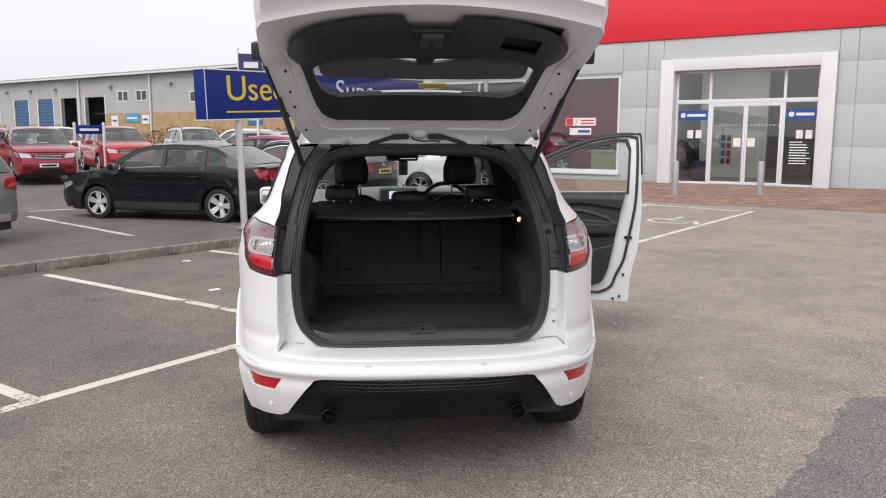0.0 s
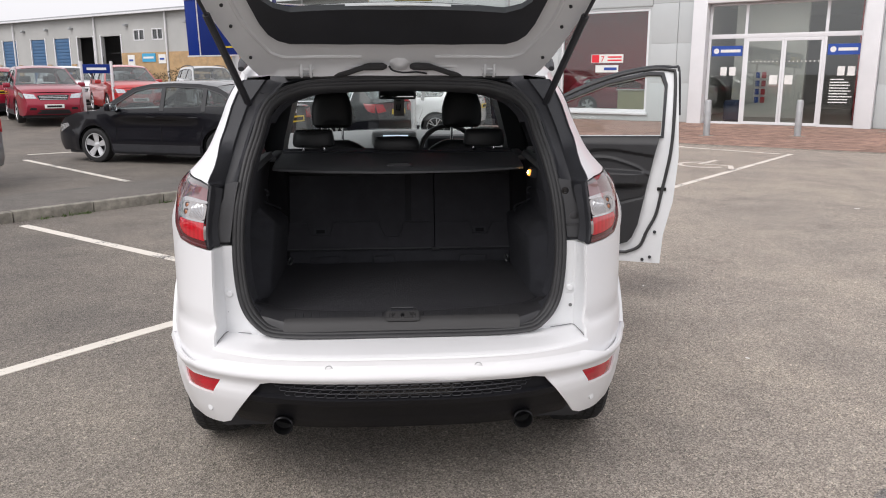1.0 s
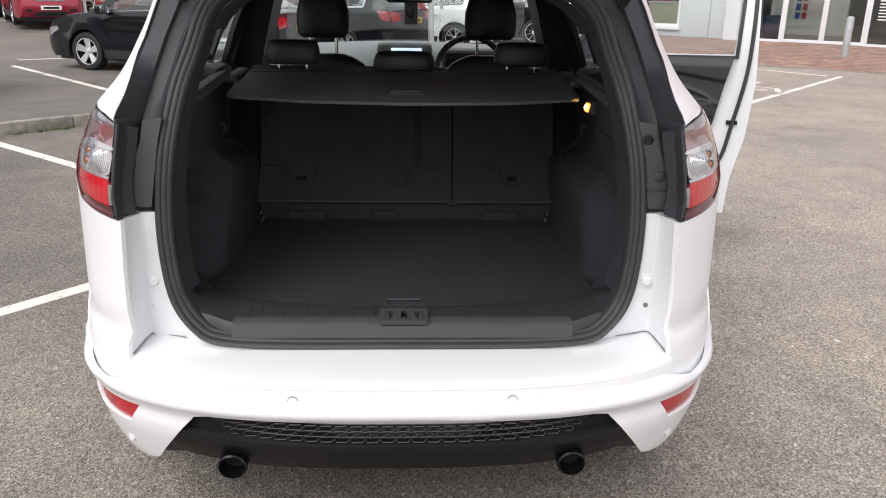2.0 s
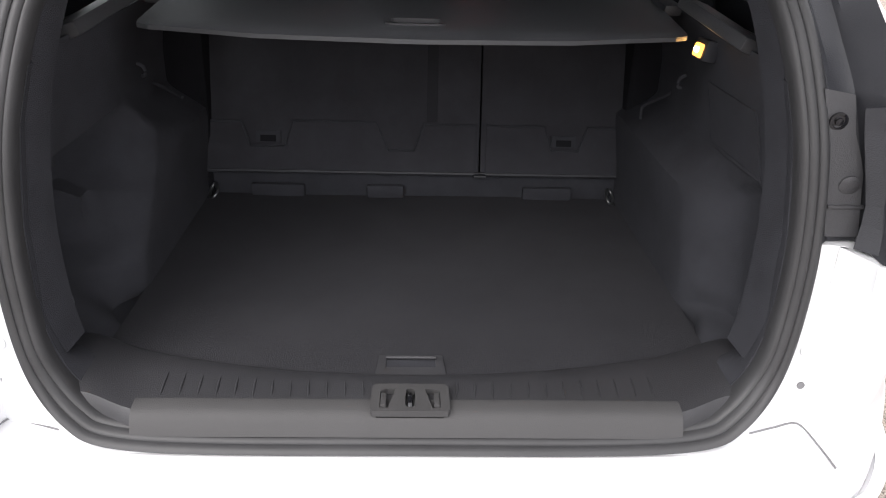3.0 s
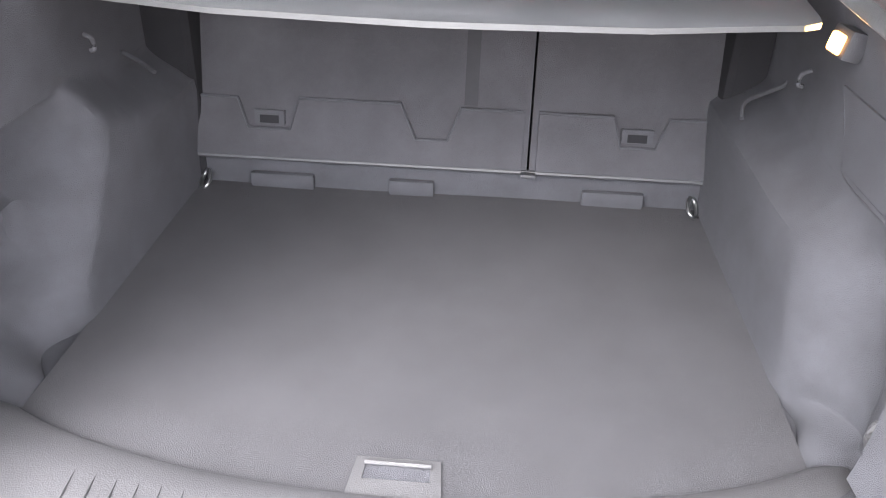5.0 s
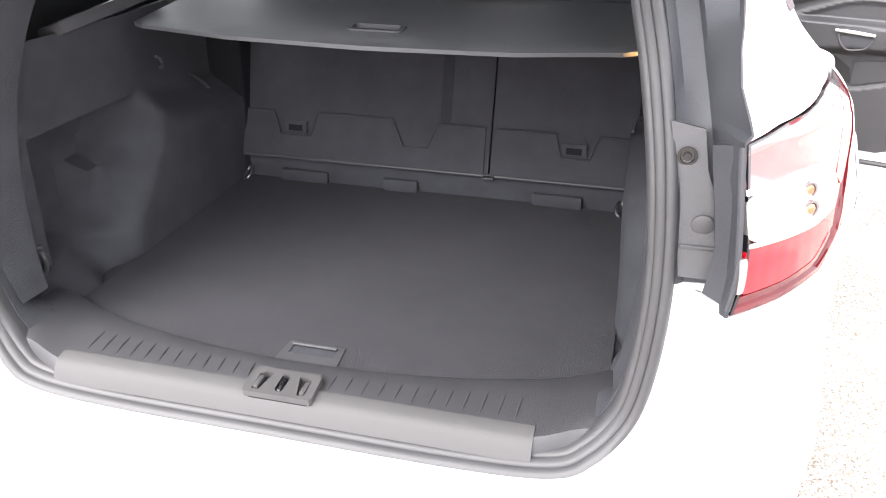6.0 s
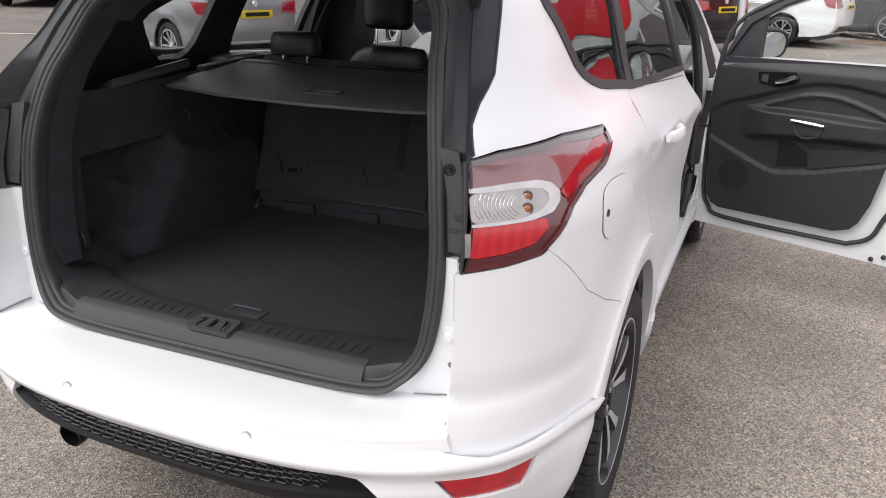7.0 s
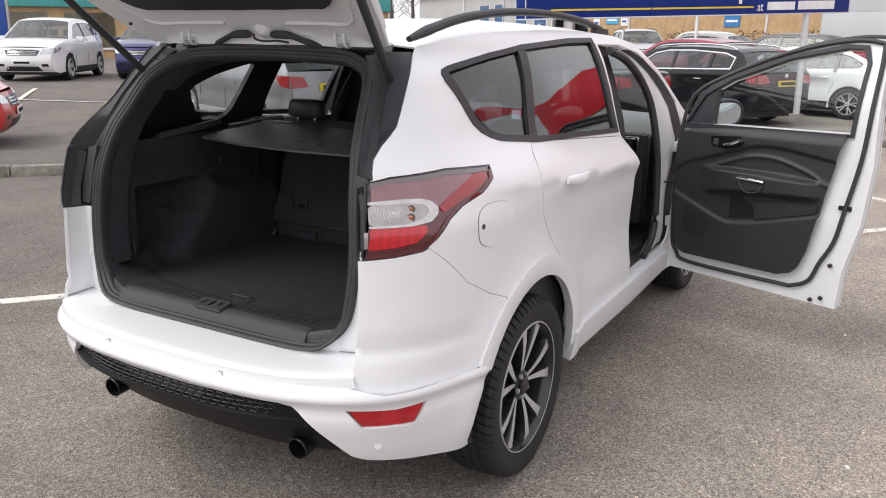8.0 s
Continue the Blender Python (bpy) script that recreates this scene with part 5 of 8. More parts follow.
for s in (1, -1):
    bp = [[(s * x, y, z) for x, y in ((xo, y0), (xi, y0 + .03), (xi, y1), (xo, y1 + .03), (xo, y0))] for z, xi, xo, y0, y1 in ((.50, .70, .80, 2.14, 2.32), (1.0, .69, .80, 2.10, 2.34), (1.20, .655, .76, 2.08, 2.36), (1.40, .60, .70, 2.06, 2.36), (1.56, .55, .64, 2.05, 2.36))]
    part("b_pillar_trim", loft(bp if s > 0 else [r[::-1] for r in bp]), BLACK, suv)


def roof_z(x, y):
    w = .655
    zc = lerp_table([(.56, 1.585), (.7, 1.625), (1.0, 1.66), (1.6, 1.682), (2.1, 1.675), (2.45, 1.655), (2.75, 1.605)], y)
    ze = lerp_table([(.56, 1.560), (.8, 1.600), (1.1, 1.622), (1.6, 1.635), (2.1, 1.63), (2.45, 1.615), (2.75, 1.565)], y)
    return ze + (zc - ze) * (1 - min(1, abs(x) / w) ** 2.5)


rows, rows2 = [], []
for i in range(26):
    y = .60 + 2.13 * i / 25
    zg = lerp_table([(.56, 1.560), (.8, 1.600), (1.1, 1.622), (1.6, 1.635), (2.1, 1.63), (2.45, 1.615), (2.75, 1.565)], y)
    xe = skin(along(y, zg), zg)[0] + .001
    rows.append([(xe * t, y + .05 * (1 - t * t) * (1 if y > 2.5 else 0) + .05 * abs(t) ** 5 * (1 if i == 0 else 0), roof_z(xe * t * .655 / xe, y)) for t in [j / 10 - 1 for j in range(21)]])
    rows2.append([(xe * .93 * t, y + .03, roof_z(xe * t * .655 / xe, y) - .045 - .01 * abs(t)) for t in [j / 10 - 1 for j in range(21)]])
part("roof", thicken(loft([r[::-1] for r in rows]), 0.006), WHITE, suv)
part("header_gutter", box((-.44, .588, 1.556), (.44, .612, 1.580), None, .009, 3), RUBBER, suv)
part("headlining", thicken(loft(rows2), 0.006), HEADLINE, suv)
bm = bmesh.new()
rows = [[(x, y, z) for x, y, z in ((xx, .60, 1.572 - .03 * (abs(xx) / .45) ** 3), (xx, .625, 1.600 - .02 * (abs(xx) / .5) ** 3), (xx, .64, 1.545 - .03 * (abs(xx) / .45) ** 3), (xx, .66, 1.53 - .03 * (abs(xx) / .45) ** 3))] for xx in [-.5 + i / 20 for i in range(21)]]
part("rear_header", thicken(loft(rows), 0.004), BLACK, suv)
for s in (1, -1):
    # roof rails, standing on two feet
    pts = curve_pts([(s * .600, .56, 1.596), (s * .608, .70, 1.632), (s * .612, .90, 1.668), (s * .612, 1.2, 1.695), (s * .612, 1.6, 1.703), (s * .612, 2.0, 1.687), (s * .612, 2.3, 1.655), (s * .606, 2.5, 1.615)], 5)
    rl = part("roof_rail", tube(pts, [.012 + .010 * math.sin(math.pi * min(1, i / 10)) if i < 5 else .020 for i in range(len(pts) - 4)] + [.018, .016, .013, .010], 10, flat=.8), BLACK, suv, "black plastic roof rail")
    part("rail_foot", box((s * .612 - .016, 2.26, 1.60), (s * .612 + .016, 2.46, 1.650), None, .012), BLACK, rl)

# front of the car
rows = []
for i in range(11):
    t = i / 10
    y, z = 2.70 + .78 * t, 1.60 - .50 * t
    w = .60 + .16 * t
    rows.append([(w * k, y + .10 * (1 - k * k), z + .02 * (1 - k * k)) for k in [j / 8 - 1 for j in range(17)]])
part("windscreen", thicken(loft(rows), 0.005), SCREEN, suv)
rows = []
for i in range(13):
    t = i / 12
    y = 3.45 + 1.0 * t
    z = 1.095 - .15 * t ** 1.5 - .12 * step01(.85, 1, t)
    w = skin(along(min(y, 4.36), min(1.0, z)), min(1.0, z))[0] * .985
    rows.append([(w * k, y + .06 * (1 - k * k), z + .05 * (1 - k * k)) for k in [j / 8 - 1 for j in range(17)]])
part("bonnet", thicken(loft(rows), 0.006), WHITE, suv)
rows = []
for z, y0_, w in ((.92, 4.42, .60), (.80, 4.50, .62), (.60, 4.53, .64), (.40, 4.52, .64), (.27, 4.44, .60)):
    rows.append([(w * k, y0_ - .22 * abs(k) ** 3, z) for k in [j / 8 - 1 for j in range(17)]])
part("front_bumper", thicken(loft(rows), 0.01), WHITE, suv)
part("underbody", box((-.72, .35, .22), (.72, 4.2, .40), None, .03), BLACK, suv)
part("boot_tub", box((-.60, .30, .42), (.60, 1.2, .66), None, .03), BLACK, suv)
part("cabin_floor", box((-.80, 1.2, .40), (.80, 3.3, .46), None, .02), CARPET, suv)
part("bulkhead", box((-.80, 3.3, .40), (.80, 3.4, 1.02), None, .02), BLACK, suv)
sl = part("door_sill", box((.74, 2.2, .36), (.885, 3.08, .425), None, .012), JAMB, suv)
part("sill_tread", box((.75, 2.24, .424), (.86, 3.0, .430), None, .003), GREYTRIM, sl)

# seats, dash, wheel, mirror
def cushion(x0, x1, y0_, y1, z0, z1, tilt, r=0.05):
    return box(((x0 - x1) / 2, 0, 0), ((x1 - x0) / 2, y1 - y0_, z1 - z0), pose((x0 + x1) / 2, y0_, z0, tilt), r, 4)


def padded(secs, x, tilt=0.0, n=28, power=2.6):
    """A cushion of rounded sections: half width, half depth, y and z of each."""
    rows = []
    for w, d, y, z in secs:
        row = []
        for i in range(n):
            c, q = math.cos(2 * math.pi * i / n), math.sin(2 * math.pi * i / n)
            row.append((x + w * math.copysign(abs(c) ** (2 / power), c), y + d * math.copysign(abs(q) ** (2 / power), q) + (z - secs[0][3]) * tilt, z))
        rows.append(row + row[:1])
    return loft([[Vector((x, secs[0][2], secs[0][3]))] * (n + 1)] + rows + [[Vector((x, secs[-1][2] + (secs[-1][3] - secs[0][3]) * tilt, secs[-1][3] + .002))] * (n + 1)])


def headrest(parent, x, y, z0, z1, w, d, taper, foot):
    h = z1 - z0
    secs = [(w * .80, d * .6, y, z0), (w * .96, d * .9, y, z0 + h * .08), (w, d, y, z0 + h * .25), (w * .985, d, y, z0 + h * .5), (w * (1 - taper * .35), d * .95, y, z0 + h * .72), (w * (1 - taper * .7), d * .85, y, z0 + h * .88), (w * (1 - taper), d * .65, y, z0 + h * .96), (w * (.8 - taper), d * .4, y, z1)]
    hr = part("headrest", padded(secs, x, .06), LEATHER, parent)
    for s in (1, -1):
        part("headrest_post", tube([(x + s * w * .50, y, z0 + .02), (x + s * w * .50, y - .004, foot)], .0065, 8), CHROME, hr)


for x in (-.36, .37):
    fs = part("front_seat_back", padded([(.22, .06, 2.05, .60), (.25, .075, 2.05, .66), (.25, .075, 2.05, .95), (.235, .07, 2.05, 1.06), (.21, .062, 2.05, 1.13), (.17, .055, 2.05, 1.175), (.125, .045, 2.05, 1.20), (.09, .03, 2.05, 1.213)], x, -.18), LEATHER, suv)
    part("front_seat_cushion", cushion(x - .25, x + .25, 2.02, 2.52, .52, .70, 4), LEATHER, suv)
    headrest(fs, x, 1.93, 1.283, 1.503, .114, .052, .38, 1.19)
part("rear_bench", cushion(-.60, .60, 1.36, 1.85, .55, .74, 4), LEATHER, suv)
for x in (-.405, .42):
    headrest(suv, x, 1.275, 1.232, 1.316, .100, .045, .12, 1.17)
headrest(suv, -.005, 1.29, 1.212, 1.280, .112, .042, .16, 1.17)
for x0, x1 in ((-.57, -.17), (-.15, .16), (.19, .57)):
    part("rear_seat_shoulder", cushion(x0, x1, 1.25, 1.40, 1.08, 1.198, 0), LEATHER, suv)
rows = []
for i in range(9):
    t = i / 8
    rows.append([(.76 * k, 2.90 + .52 * t - .10 * (1 - abs(k)) * (1 - t), 1.065 + .105 * math.sin(t * 2.2) + .012 * math.cos(k * 3)) for k in [j / 8 - 1 for j in range(17)]])
dash = part("dashboard", thicken(loft(rows[::-1]), 0.02), DASH, suv)
part("dash_face", box((-.76, 2.86, .55), (.76, 2.98, 1.075), None, .03), BLACK, suv)
part("screen_pod", box((-.165, 2.86, 1.09), (.145, 3.04, 1.196), None, .03, 3), DASH, dash)
part("infotainment_screen", box((-.085, 2.852, 1.11), (.085, 2.862, 1.17), None, .004), glow_mat("screen_glow", (0.55, 0.68, 0.80), 0.9), dash)
part("instrument_hood", box((.20, 2.82, 1.06), (.54, 3.0, 1.165), None, .035, 3), BLACK, dash)
for x in (-.62, .66):
    part("air_vent", box((x - .06, 2.845, .98), (x + .06, 2.87, 1.06), pose(0, 0, 0), .012), CHROME, dash)
sw = part("steering_wheel", tube([(.35 + .188 * math.cos(a * .2618), 2.70 + .05 * math.sin(a * .2618), 1.062 + .178 * math.sin(a * .2618)) for a in range(24)], .017, 10, True), LEATHER, suv)
part("wheel_hub_pad", box((.28, 2.68, 1.0), (.42, 2.76, 1.10), None, .03, 3), BLACK, sw)
for s in (1, -1):
    part("wheel_spoke", tube([(.35 + s * .05, 2.71, 1.06), (.35 + s * .178, 2.70, 1.08)], .014, 8, flat=.6), SILVER, sw)
part("wheel_spoke", tube([(.35, 2.70, 1.01), (.35, 2.66, .90)], .014, 8, flat=.6), SILVER, sw)
mr = part("inside_mirror", box((-.125, -.018, -.035), (.125, .022, .035), pose(.015, 2.78, 1.447, -8, 0, -6), .02, 3), BLACK, suv)
part("mirror_glass", box((-.115, -.0205, -.028), (.115, -.0185, .028), pose(.015, 2.78, 1.447, -8, 0, -6), .008), MIRROR, mr)
part("mirror_stem", tube([(.015, 2.80, 1.46), (.01, 2.84, 1.56)], .012, 8), BLACK, mr)
tag = part("hanging_tag", box((-.036, -.002, -.075), (.036, .002, .055), pose(.025, 2.80, 1.375, 0, 0, 4), .002), mat("mirror_tag_card", (0.30, 0.29, 0.29), 0.6), suv, "grey stock tag hanging from the mirror")
for i, (a, b) in enumerate((((-.018, .03), (.012, .03)), ((-.018, .005), (-.018, -.03)), ((-.018, -.03), (.010, -.03)), ((.014, .01), (.004, -.035)))):
    part("tag_stroke", tube([(.025 + a[0], 2.797, 1.372 + a[1]), (.025 + b[0], 2.797, 1.372 + b[1])], .003, 6), INK, tag)
for s in (1, -1):
    part("sun_visor", box((-.16, -.05, -.008), (.16, .05, .008), pose(s * .33, 2.66, 1.555, -14), .006), HEADLINE, suv)

# wheels
def build_wheel(parent, m):
    prof = [(.252, -.10), (.305, -.114), (.332, -.110), (.347, -.092), (.3515, -.06), (.352, -.03), (.352, 0), (.352, .03), (.3515, .06), (.347, .092), (.332, .110), (.318, .1135), (.312, .1145), (.305, .114), (.268, .107), (.252, .10), (.245, .09), (.245, -.09)]
    rows, lugs = [], 62
    for i in range(lugs):
        for q, deep in ((0, 1), (.14, 1), (.19, 0), (.95, 0)):
            row = []
            for r, h in prof + prof[:1]:
                an = 2 * math.pi * (i + q + 3.2 * abs(h) / .1 * .3) / lugs
                if deep and r > .330 and abs(h) > .025:
                    r, h = r - .008, h * .985
                row.append((r * math.cos(an), r * math.sin(an), h))
            rows.append(row)
    ty = part("wheel", loft(rows + rows[:1]), TYRE, parent, smooth=25)
    for off in (-.056, -.019, .019, .056):
        part("tread_groove", lathe([(.3515, off - .005), (.3527, off - .005), (.3527, off + .005), (.3515, off + .005)], Matrix.Identity(4), 64, True), INK, ty)
    part("rim_barrel", lathe([(.253, .100), (.248, .104), (.242, .096), (.234, .06), (.225, -.03), (.22, -.08), (.06, -.085)], Matrix.Identity(4), 48, True), DARKALLOY, ty)
    part("rim_edge", lathe([(.2535, .100), (.252, .1055), (.2485, .1055), (.2475, .099)], Matrix.Identity(4), 64, True), SPOKEFACE, ty)
    for k in range(5):
        for s in (1, -1):
            rows, face = [], []
            for t in [0, .2, .4, .6, .8, .93, 1]:
                r = .046 + .202 * t
                an = radians(72 * k + s * (8.0 + 8.5 * t))
                w = .014 + .030 * t ** 1.2 + (.012 * (t - .8) / .2 if t > .8 else 0)
                c, d = Vector((math.cos(an), math.sin(an), 0)), Vector((-math.sin(an), math.cos(an), 0))
                h = .066 + .030 * t - .012 * t ** 4
                rows.append([c * r + d * w * u + Vector((0, 0, h + v)) for u, v in ((-.60, -.045), (-.52, -.004), (-.46, 0), (.46, 0), (.52, -.004), (.60, -.045))])
                face.append([c * r + d * w * u + Vector((0, 0, h + .0012)) for u in (-.44, -.15, .15, .44)])
            sp = part("spoke", loft(rows), DARKALLOY, ty, smooth=30)
            part("spoke_face", thicken(loft(face), .001), SPOKEFACE, sp, "bright machined spoke face", 30)
        an = radians(72 * k)
        rows = []
        for t in (0, .5, 1):
            r = .06 + .175 * t
            c, d = Vector((math.cos(an), math.sin(an), 0)), Vector((-math.sin(an), math.cos(an), 0))
            rows.append([c * r + d * (.008 + .02 * t) * u + Vector((0, 0, .040 + .012 * t)) for u in (-1, 1)])
        part("spoke_web", thicken(loft(rows), .01), DARKALLOY, ty)
        part("wheel_nut", lathe([(.010, .062), (.010, .082), (.007, .084)], Matrix.Rotation(radians(72 * k + 36), 4, 'Z') @ Matrix.Translation((.046, 0, 0)), 8), STEEL, ty)
    part("hub_cap", lathe([(.058, .05), (.058, .072), (.034, .076), (.034, .086), (.030, .089), (.002, .090)], Matrix.Identity(4), 28), DARKALLOY, ty)
    part("brake_disc", lathe([(.15, -.01), (.15, .012), (.07, .012)], Matrix.Identity(4), 40), STEEL, ty)
    ty.matrix_local = m
    return ty


w0 = build_wheel(suv, pose(0.798, REAR_AXLE, HUB_Z - .015, 90, 20, 90))
for s, y, turn in ((1, FRONT_AXLE, 47), (-1, REAR_AXLE, 10), (-1, FRONT_AXLE, 30)):
    rot = Matrix.Translation((s * 0.798, y, HUB_Z - .015)) @ pose(0, 0, 0, 0, 0, 90 if s > 0 else -90) @ pose(0, 0, 0, 90) @ pose(0, 0, 0, 0, 0, turn)
    copy_thing(w0, rot)
w0.matrix_local = Matrix.Translation((0.798, REAR_AXLE, HUB_Z - .015)) @ pose(0, 0, 0, 0, 0, 90) @ pose(0, 0, 0, 90) @ pose(0, 0, 0, 0, 0, 8)

# door mirror on the closed side
ml = part("door_mirror", box((-.10, -.06, -.065), (.10, .07, .075), pose(-1.0, 2.92, 1.13), .04, 4), WHITE, suv)
part("mirror_face", box((-.085, -.064, -.05), (.085, -.058, .06), pose(-1.0, 2.92, 1.13), .02), MIRROR, ml)

# ---- open tailgate ----
gate = new("tailgate")
gate.parent = suv
GH, GB, GE = Vector((0, .575, 1.603)), Vector((0, .08, 1.963)), Vector((0, -.37, 2.06))
W1, W2 = (GB - GH), (GE - GB)
L1, L2 = W1.length, W2.length


def gate_map(a, g):
    """a across, g along the gate from its hinge; the inner face looks down and back."""
    t = g / L1
    k = step01(.75, 1.25, t)
    if g < 0:
        p = GH + Vector((0, 0, g))
    elif g <= L1:
        p = GH + W1.normalized() * g
    else:
        p = GB + W2.normalized() * (g - L1)
    n1, n2 = Vector((0, W1.z, -W1.y)).normalized(), Vector((0, W2.z, -W2.y)).normalized()
    n = (n1 * (1 - k) + n2 * k)
    n = n if n.z > 0 else -n
    bow = .10 * (a / .7) ** 2
    return tuple(p + Vector((a, 0, 0)) - n * bow * .8 + Vector((0, bow * .35 * step01(.2, 1, t), 0)))


GH_ = [(.532, .012), (.552, .06), (.580, .14), (.655, .437), (.680, .62), (.680, .80), (.668, .95), (.655, 1.09), (.628, 1.145), (.4, 1.162)]
GO = [(-a, g) for a, g in GH_] + [(0, 1.17)] + GH_[::-1] + [(.45, -.008), (.3, -.024), (0, -.034), (-.3, -.024), (-.45, -.008)]
WH_ = [(.36, .388), (.43, .42), (.462, .46), (.482, .53), (.494, .60), (.48, .67), (.38, .725)]
WIN = [(-a, g) for a, g in WH_] + [(a, g) for a, g in WH_[::-1]]
WO = offset_poly([(a * 1.03, g - .085) for a, g in WIN], -.035)
part("gate_outer_skin", panel(GO, [WO], 0.06, lambda a, g: tuple(Vector(gate_map(a, g)) + Vector((0, -.012, .05))), 0.01), WHITE, gate)
part("gate_inner_frame", panel(GO, [offset_poly(WIN, -.035)], 0.05, gate_map, 0.012), JAMB, gate)
GEDGE = [Vector(gate_map(a, g)) for a, g in fine(GO, .06)]
GUP = [step01(-.20, -.36, p.y) for p in GEDGE]
part("gate_edge", loft([[p, p + Vector((0, -.006, .03)), p + Vector((0, -.012 - .03 * u, .05 + .02 * u)), p + Vector((0, -.014 - .03 * u, .052 + .11 * u)), p + Vector((0, -.016 + .05 * u, .054 + .25 * u))] for p, u in zip(GEDGE + GEDGE[:1], GUP + GUP[:1])]), WHITE, gate)


def gate_in(d):
    def f(a, g):
        p = Vector(gate_map(a, g))
        return tuple(p + (Vector((0, -W1.z, W1.y)).normalized() * d if g < L1 else Vector((0, -W2.z, W2.y)).normalized() * d))
    return f


def gate_below(d):
    return lambda a, g: tuple(Vector(gate_map(a, g)) + Vector((0, .0, -d)))


part("gate_glass_band", panel(offset_poly(WO, -.02), [offset_poly(WO, .030)], 0.08, lambda a, g: tuple(Vector(gate_map(a, g)) + Vector((0, -.011, .044))), 0.003), GLOSSBLACK, gate, "black printed edge of the rear window")
part("gate_glass", panel(offset_poly(WO, -.015), [], 0.08, lambda a, g: tuple(Vector(gate_map(a, g)) + Vector((0, -.011, .048))), 0.004), GLASS, gate, "clear rear window glass")
RO = [(.535, .635), (.522, .56), (.503, .44), (.482, .33), (.460, .265), (.432, .228), (.392, .203), (.2, .177)]
RI = [(.372, .372), (.425, .402), (.455, .440), (.472, .50), (.490, .62)]
ring_trim = [(-a, g) for a, g in RO] + [(0, .168)] + RO[::-1] + RI[::-1] + [(0, .358)] + [(-a, g) for a, g in RI]
part("gate_lower_trim", panel(ring_trim, [], 0.035, gate_below(.020), 0.025), BLACK, gate)
BH = [(.452, .545), (.440, .520), (.415, .508), (.385, .502), (.2, .474)]
BT = [(.05, .576), (.092, .585), (.13, .602), (.16, .630), (.20, .660), (.30, .680), (.37, .680), (.425, .655), (.458, .600)]
blind = [(-a, g) for a, g in BH] + [(0, .464)] + BH[::-1] + BT[::-1] + [(0, .574)] + [(-a, g) for a, g in BT]
part("gate_blind", panel(blind, [], 0.05, gate_below(.016), 0.012), COVER, gate)
MT = [(.11, 1.100), (.24, 1.106), (.37, 1.094), (.45, 1.075), (.515, 1.035), (.548, .965), (.566, .87), (.566, .79), (.548, .70), (.51, .625), (.485, .60), (.465, .625), (.43, .672), (.36, .700), (.25, .690), (.18, .668), (.14, .652), (.045, .640), (.03, .585)]
main = [(-a, g) for a, g in MT] + MT[::-1] + [(.08, 1.008), (-.08, 1.008)]


def main_map(a, g):
    """The moulded trim bulges towards its middle and rolls over at its rim."""
    p = Vector(gate_map(a, g))
    k = min(1, max(0, (.575 - abs(a)) / .07)) * min(1, max(0, (1.11 - g) / .07))
    return tuple(p + Vector((0, 0, -.012 - .030 * math.sqrt(k) + .010 * step01(.80, .70, g))))


POCK = [(.285, .835), (.440, .825), (.435, 1.0), (.29, 1.005)]
part("gate_main_trim", panel(main, [POCK], 0.04, main_map, 0.012), BLACK, gate, "black plastic tailgate trim")
part("pull_pocket", panel(offset_poly(POCK, -.07), [], 0.05, gate_below(.010), 0.006), INK, gate)
LP = Vector(main_map(.0, .93)) + Vector((.004, 0, -.004))
lt = part("gate_latch", box((-.045, -.062, -.016), (.045, .062, .016), Matrix.Translation(LP) @ pose(0, 0, 0, -12), .014, 3), GREYTRIM, gate, "grey latch cover with a slot")
part("latch_slot", box((-.008, .0, -.019), (.008, .045, -.012), Matrix.Translation(LP) @ pose(0, 0, 0, -12), .004), INK, lt)
for s in (1, -1):
    hg = part("gate_hinge", box((s * .352 - .030, .538, 1.590), (s * .352 + .030, .552, 1.600), None, .003), JAMB, gate)
    for d in (-.018, .018):
        part("hinge_arm", tube(curve_pts([(s * .352 + d, .590, 1.575), (s * .352 + d, .545, 1.568), (s * .352 + d, .530, 1.582), (s * .352 + d, .528, 1.612)], 3), .0055, 6), JAMB, hg)
    part("hinge_pin", tube([(s * .352 - .026, .540, 1.575), (s * .352 + .026, .540, 1.575)], .005, 8), STEEL, hg)
    part("wiring_gaiter", tube(curve_pts([(s * .045, .545, 1.604), (s * .07, .540, 1.605), (s * .12, .540, 1.603), (s * .15, .545, 1.596), (s * .20, .555, 1.580), (s * .245, .575, 1.572)], 4), [.007, .010, .0125, .014, .014, .014, .014, .014, .013, .012, .0105, .010, .010, .010, .010, .010, .010, .010, .010, .009, .008], 8), RUBBER, gate)
    for g in (.126, .31, .42, .565):
        p = Vector(gate_map(s * lerp_table([(.126, .542), (.31, .580), (.42, .592), (.565, .600)], g), g))
        part("bump_stop", lathe([(.006, -.004), (.006, .006), (.004, .007)], Matrix.Translation(p) @ pose(0, 0, 0, 140), 10), BLACK, gate)
    st = part("gas_strut", tube([(s * .563, .53, 1.44), (s * .64, .20, 1.77)], .0135, 10), BLACK, gate)
    part("strut_rod", tube([(s * .64, .20, 1.77), (s * .697, .015, 1.955)], .0065, 8), BLACK, st)
    part("strut_mount", box((-.02, -.03, -.05), (.02, .03, .03), pose(s * .57, .54, 1.43, 20), .008), BLACK, st)
    part("strut_top", box((-.025, -.04, -.045), (.025, .04, .03), pose(s * .70, .015, 1.965, 10), .012), BLACK, st)
    part("frame_speaker", lathe([(.028, 0), (.028, .004), (.020, .006), (.004, .002)], pose(s * .527, .55, 1.485, 115), 20), BLACK, suv)
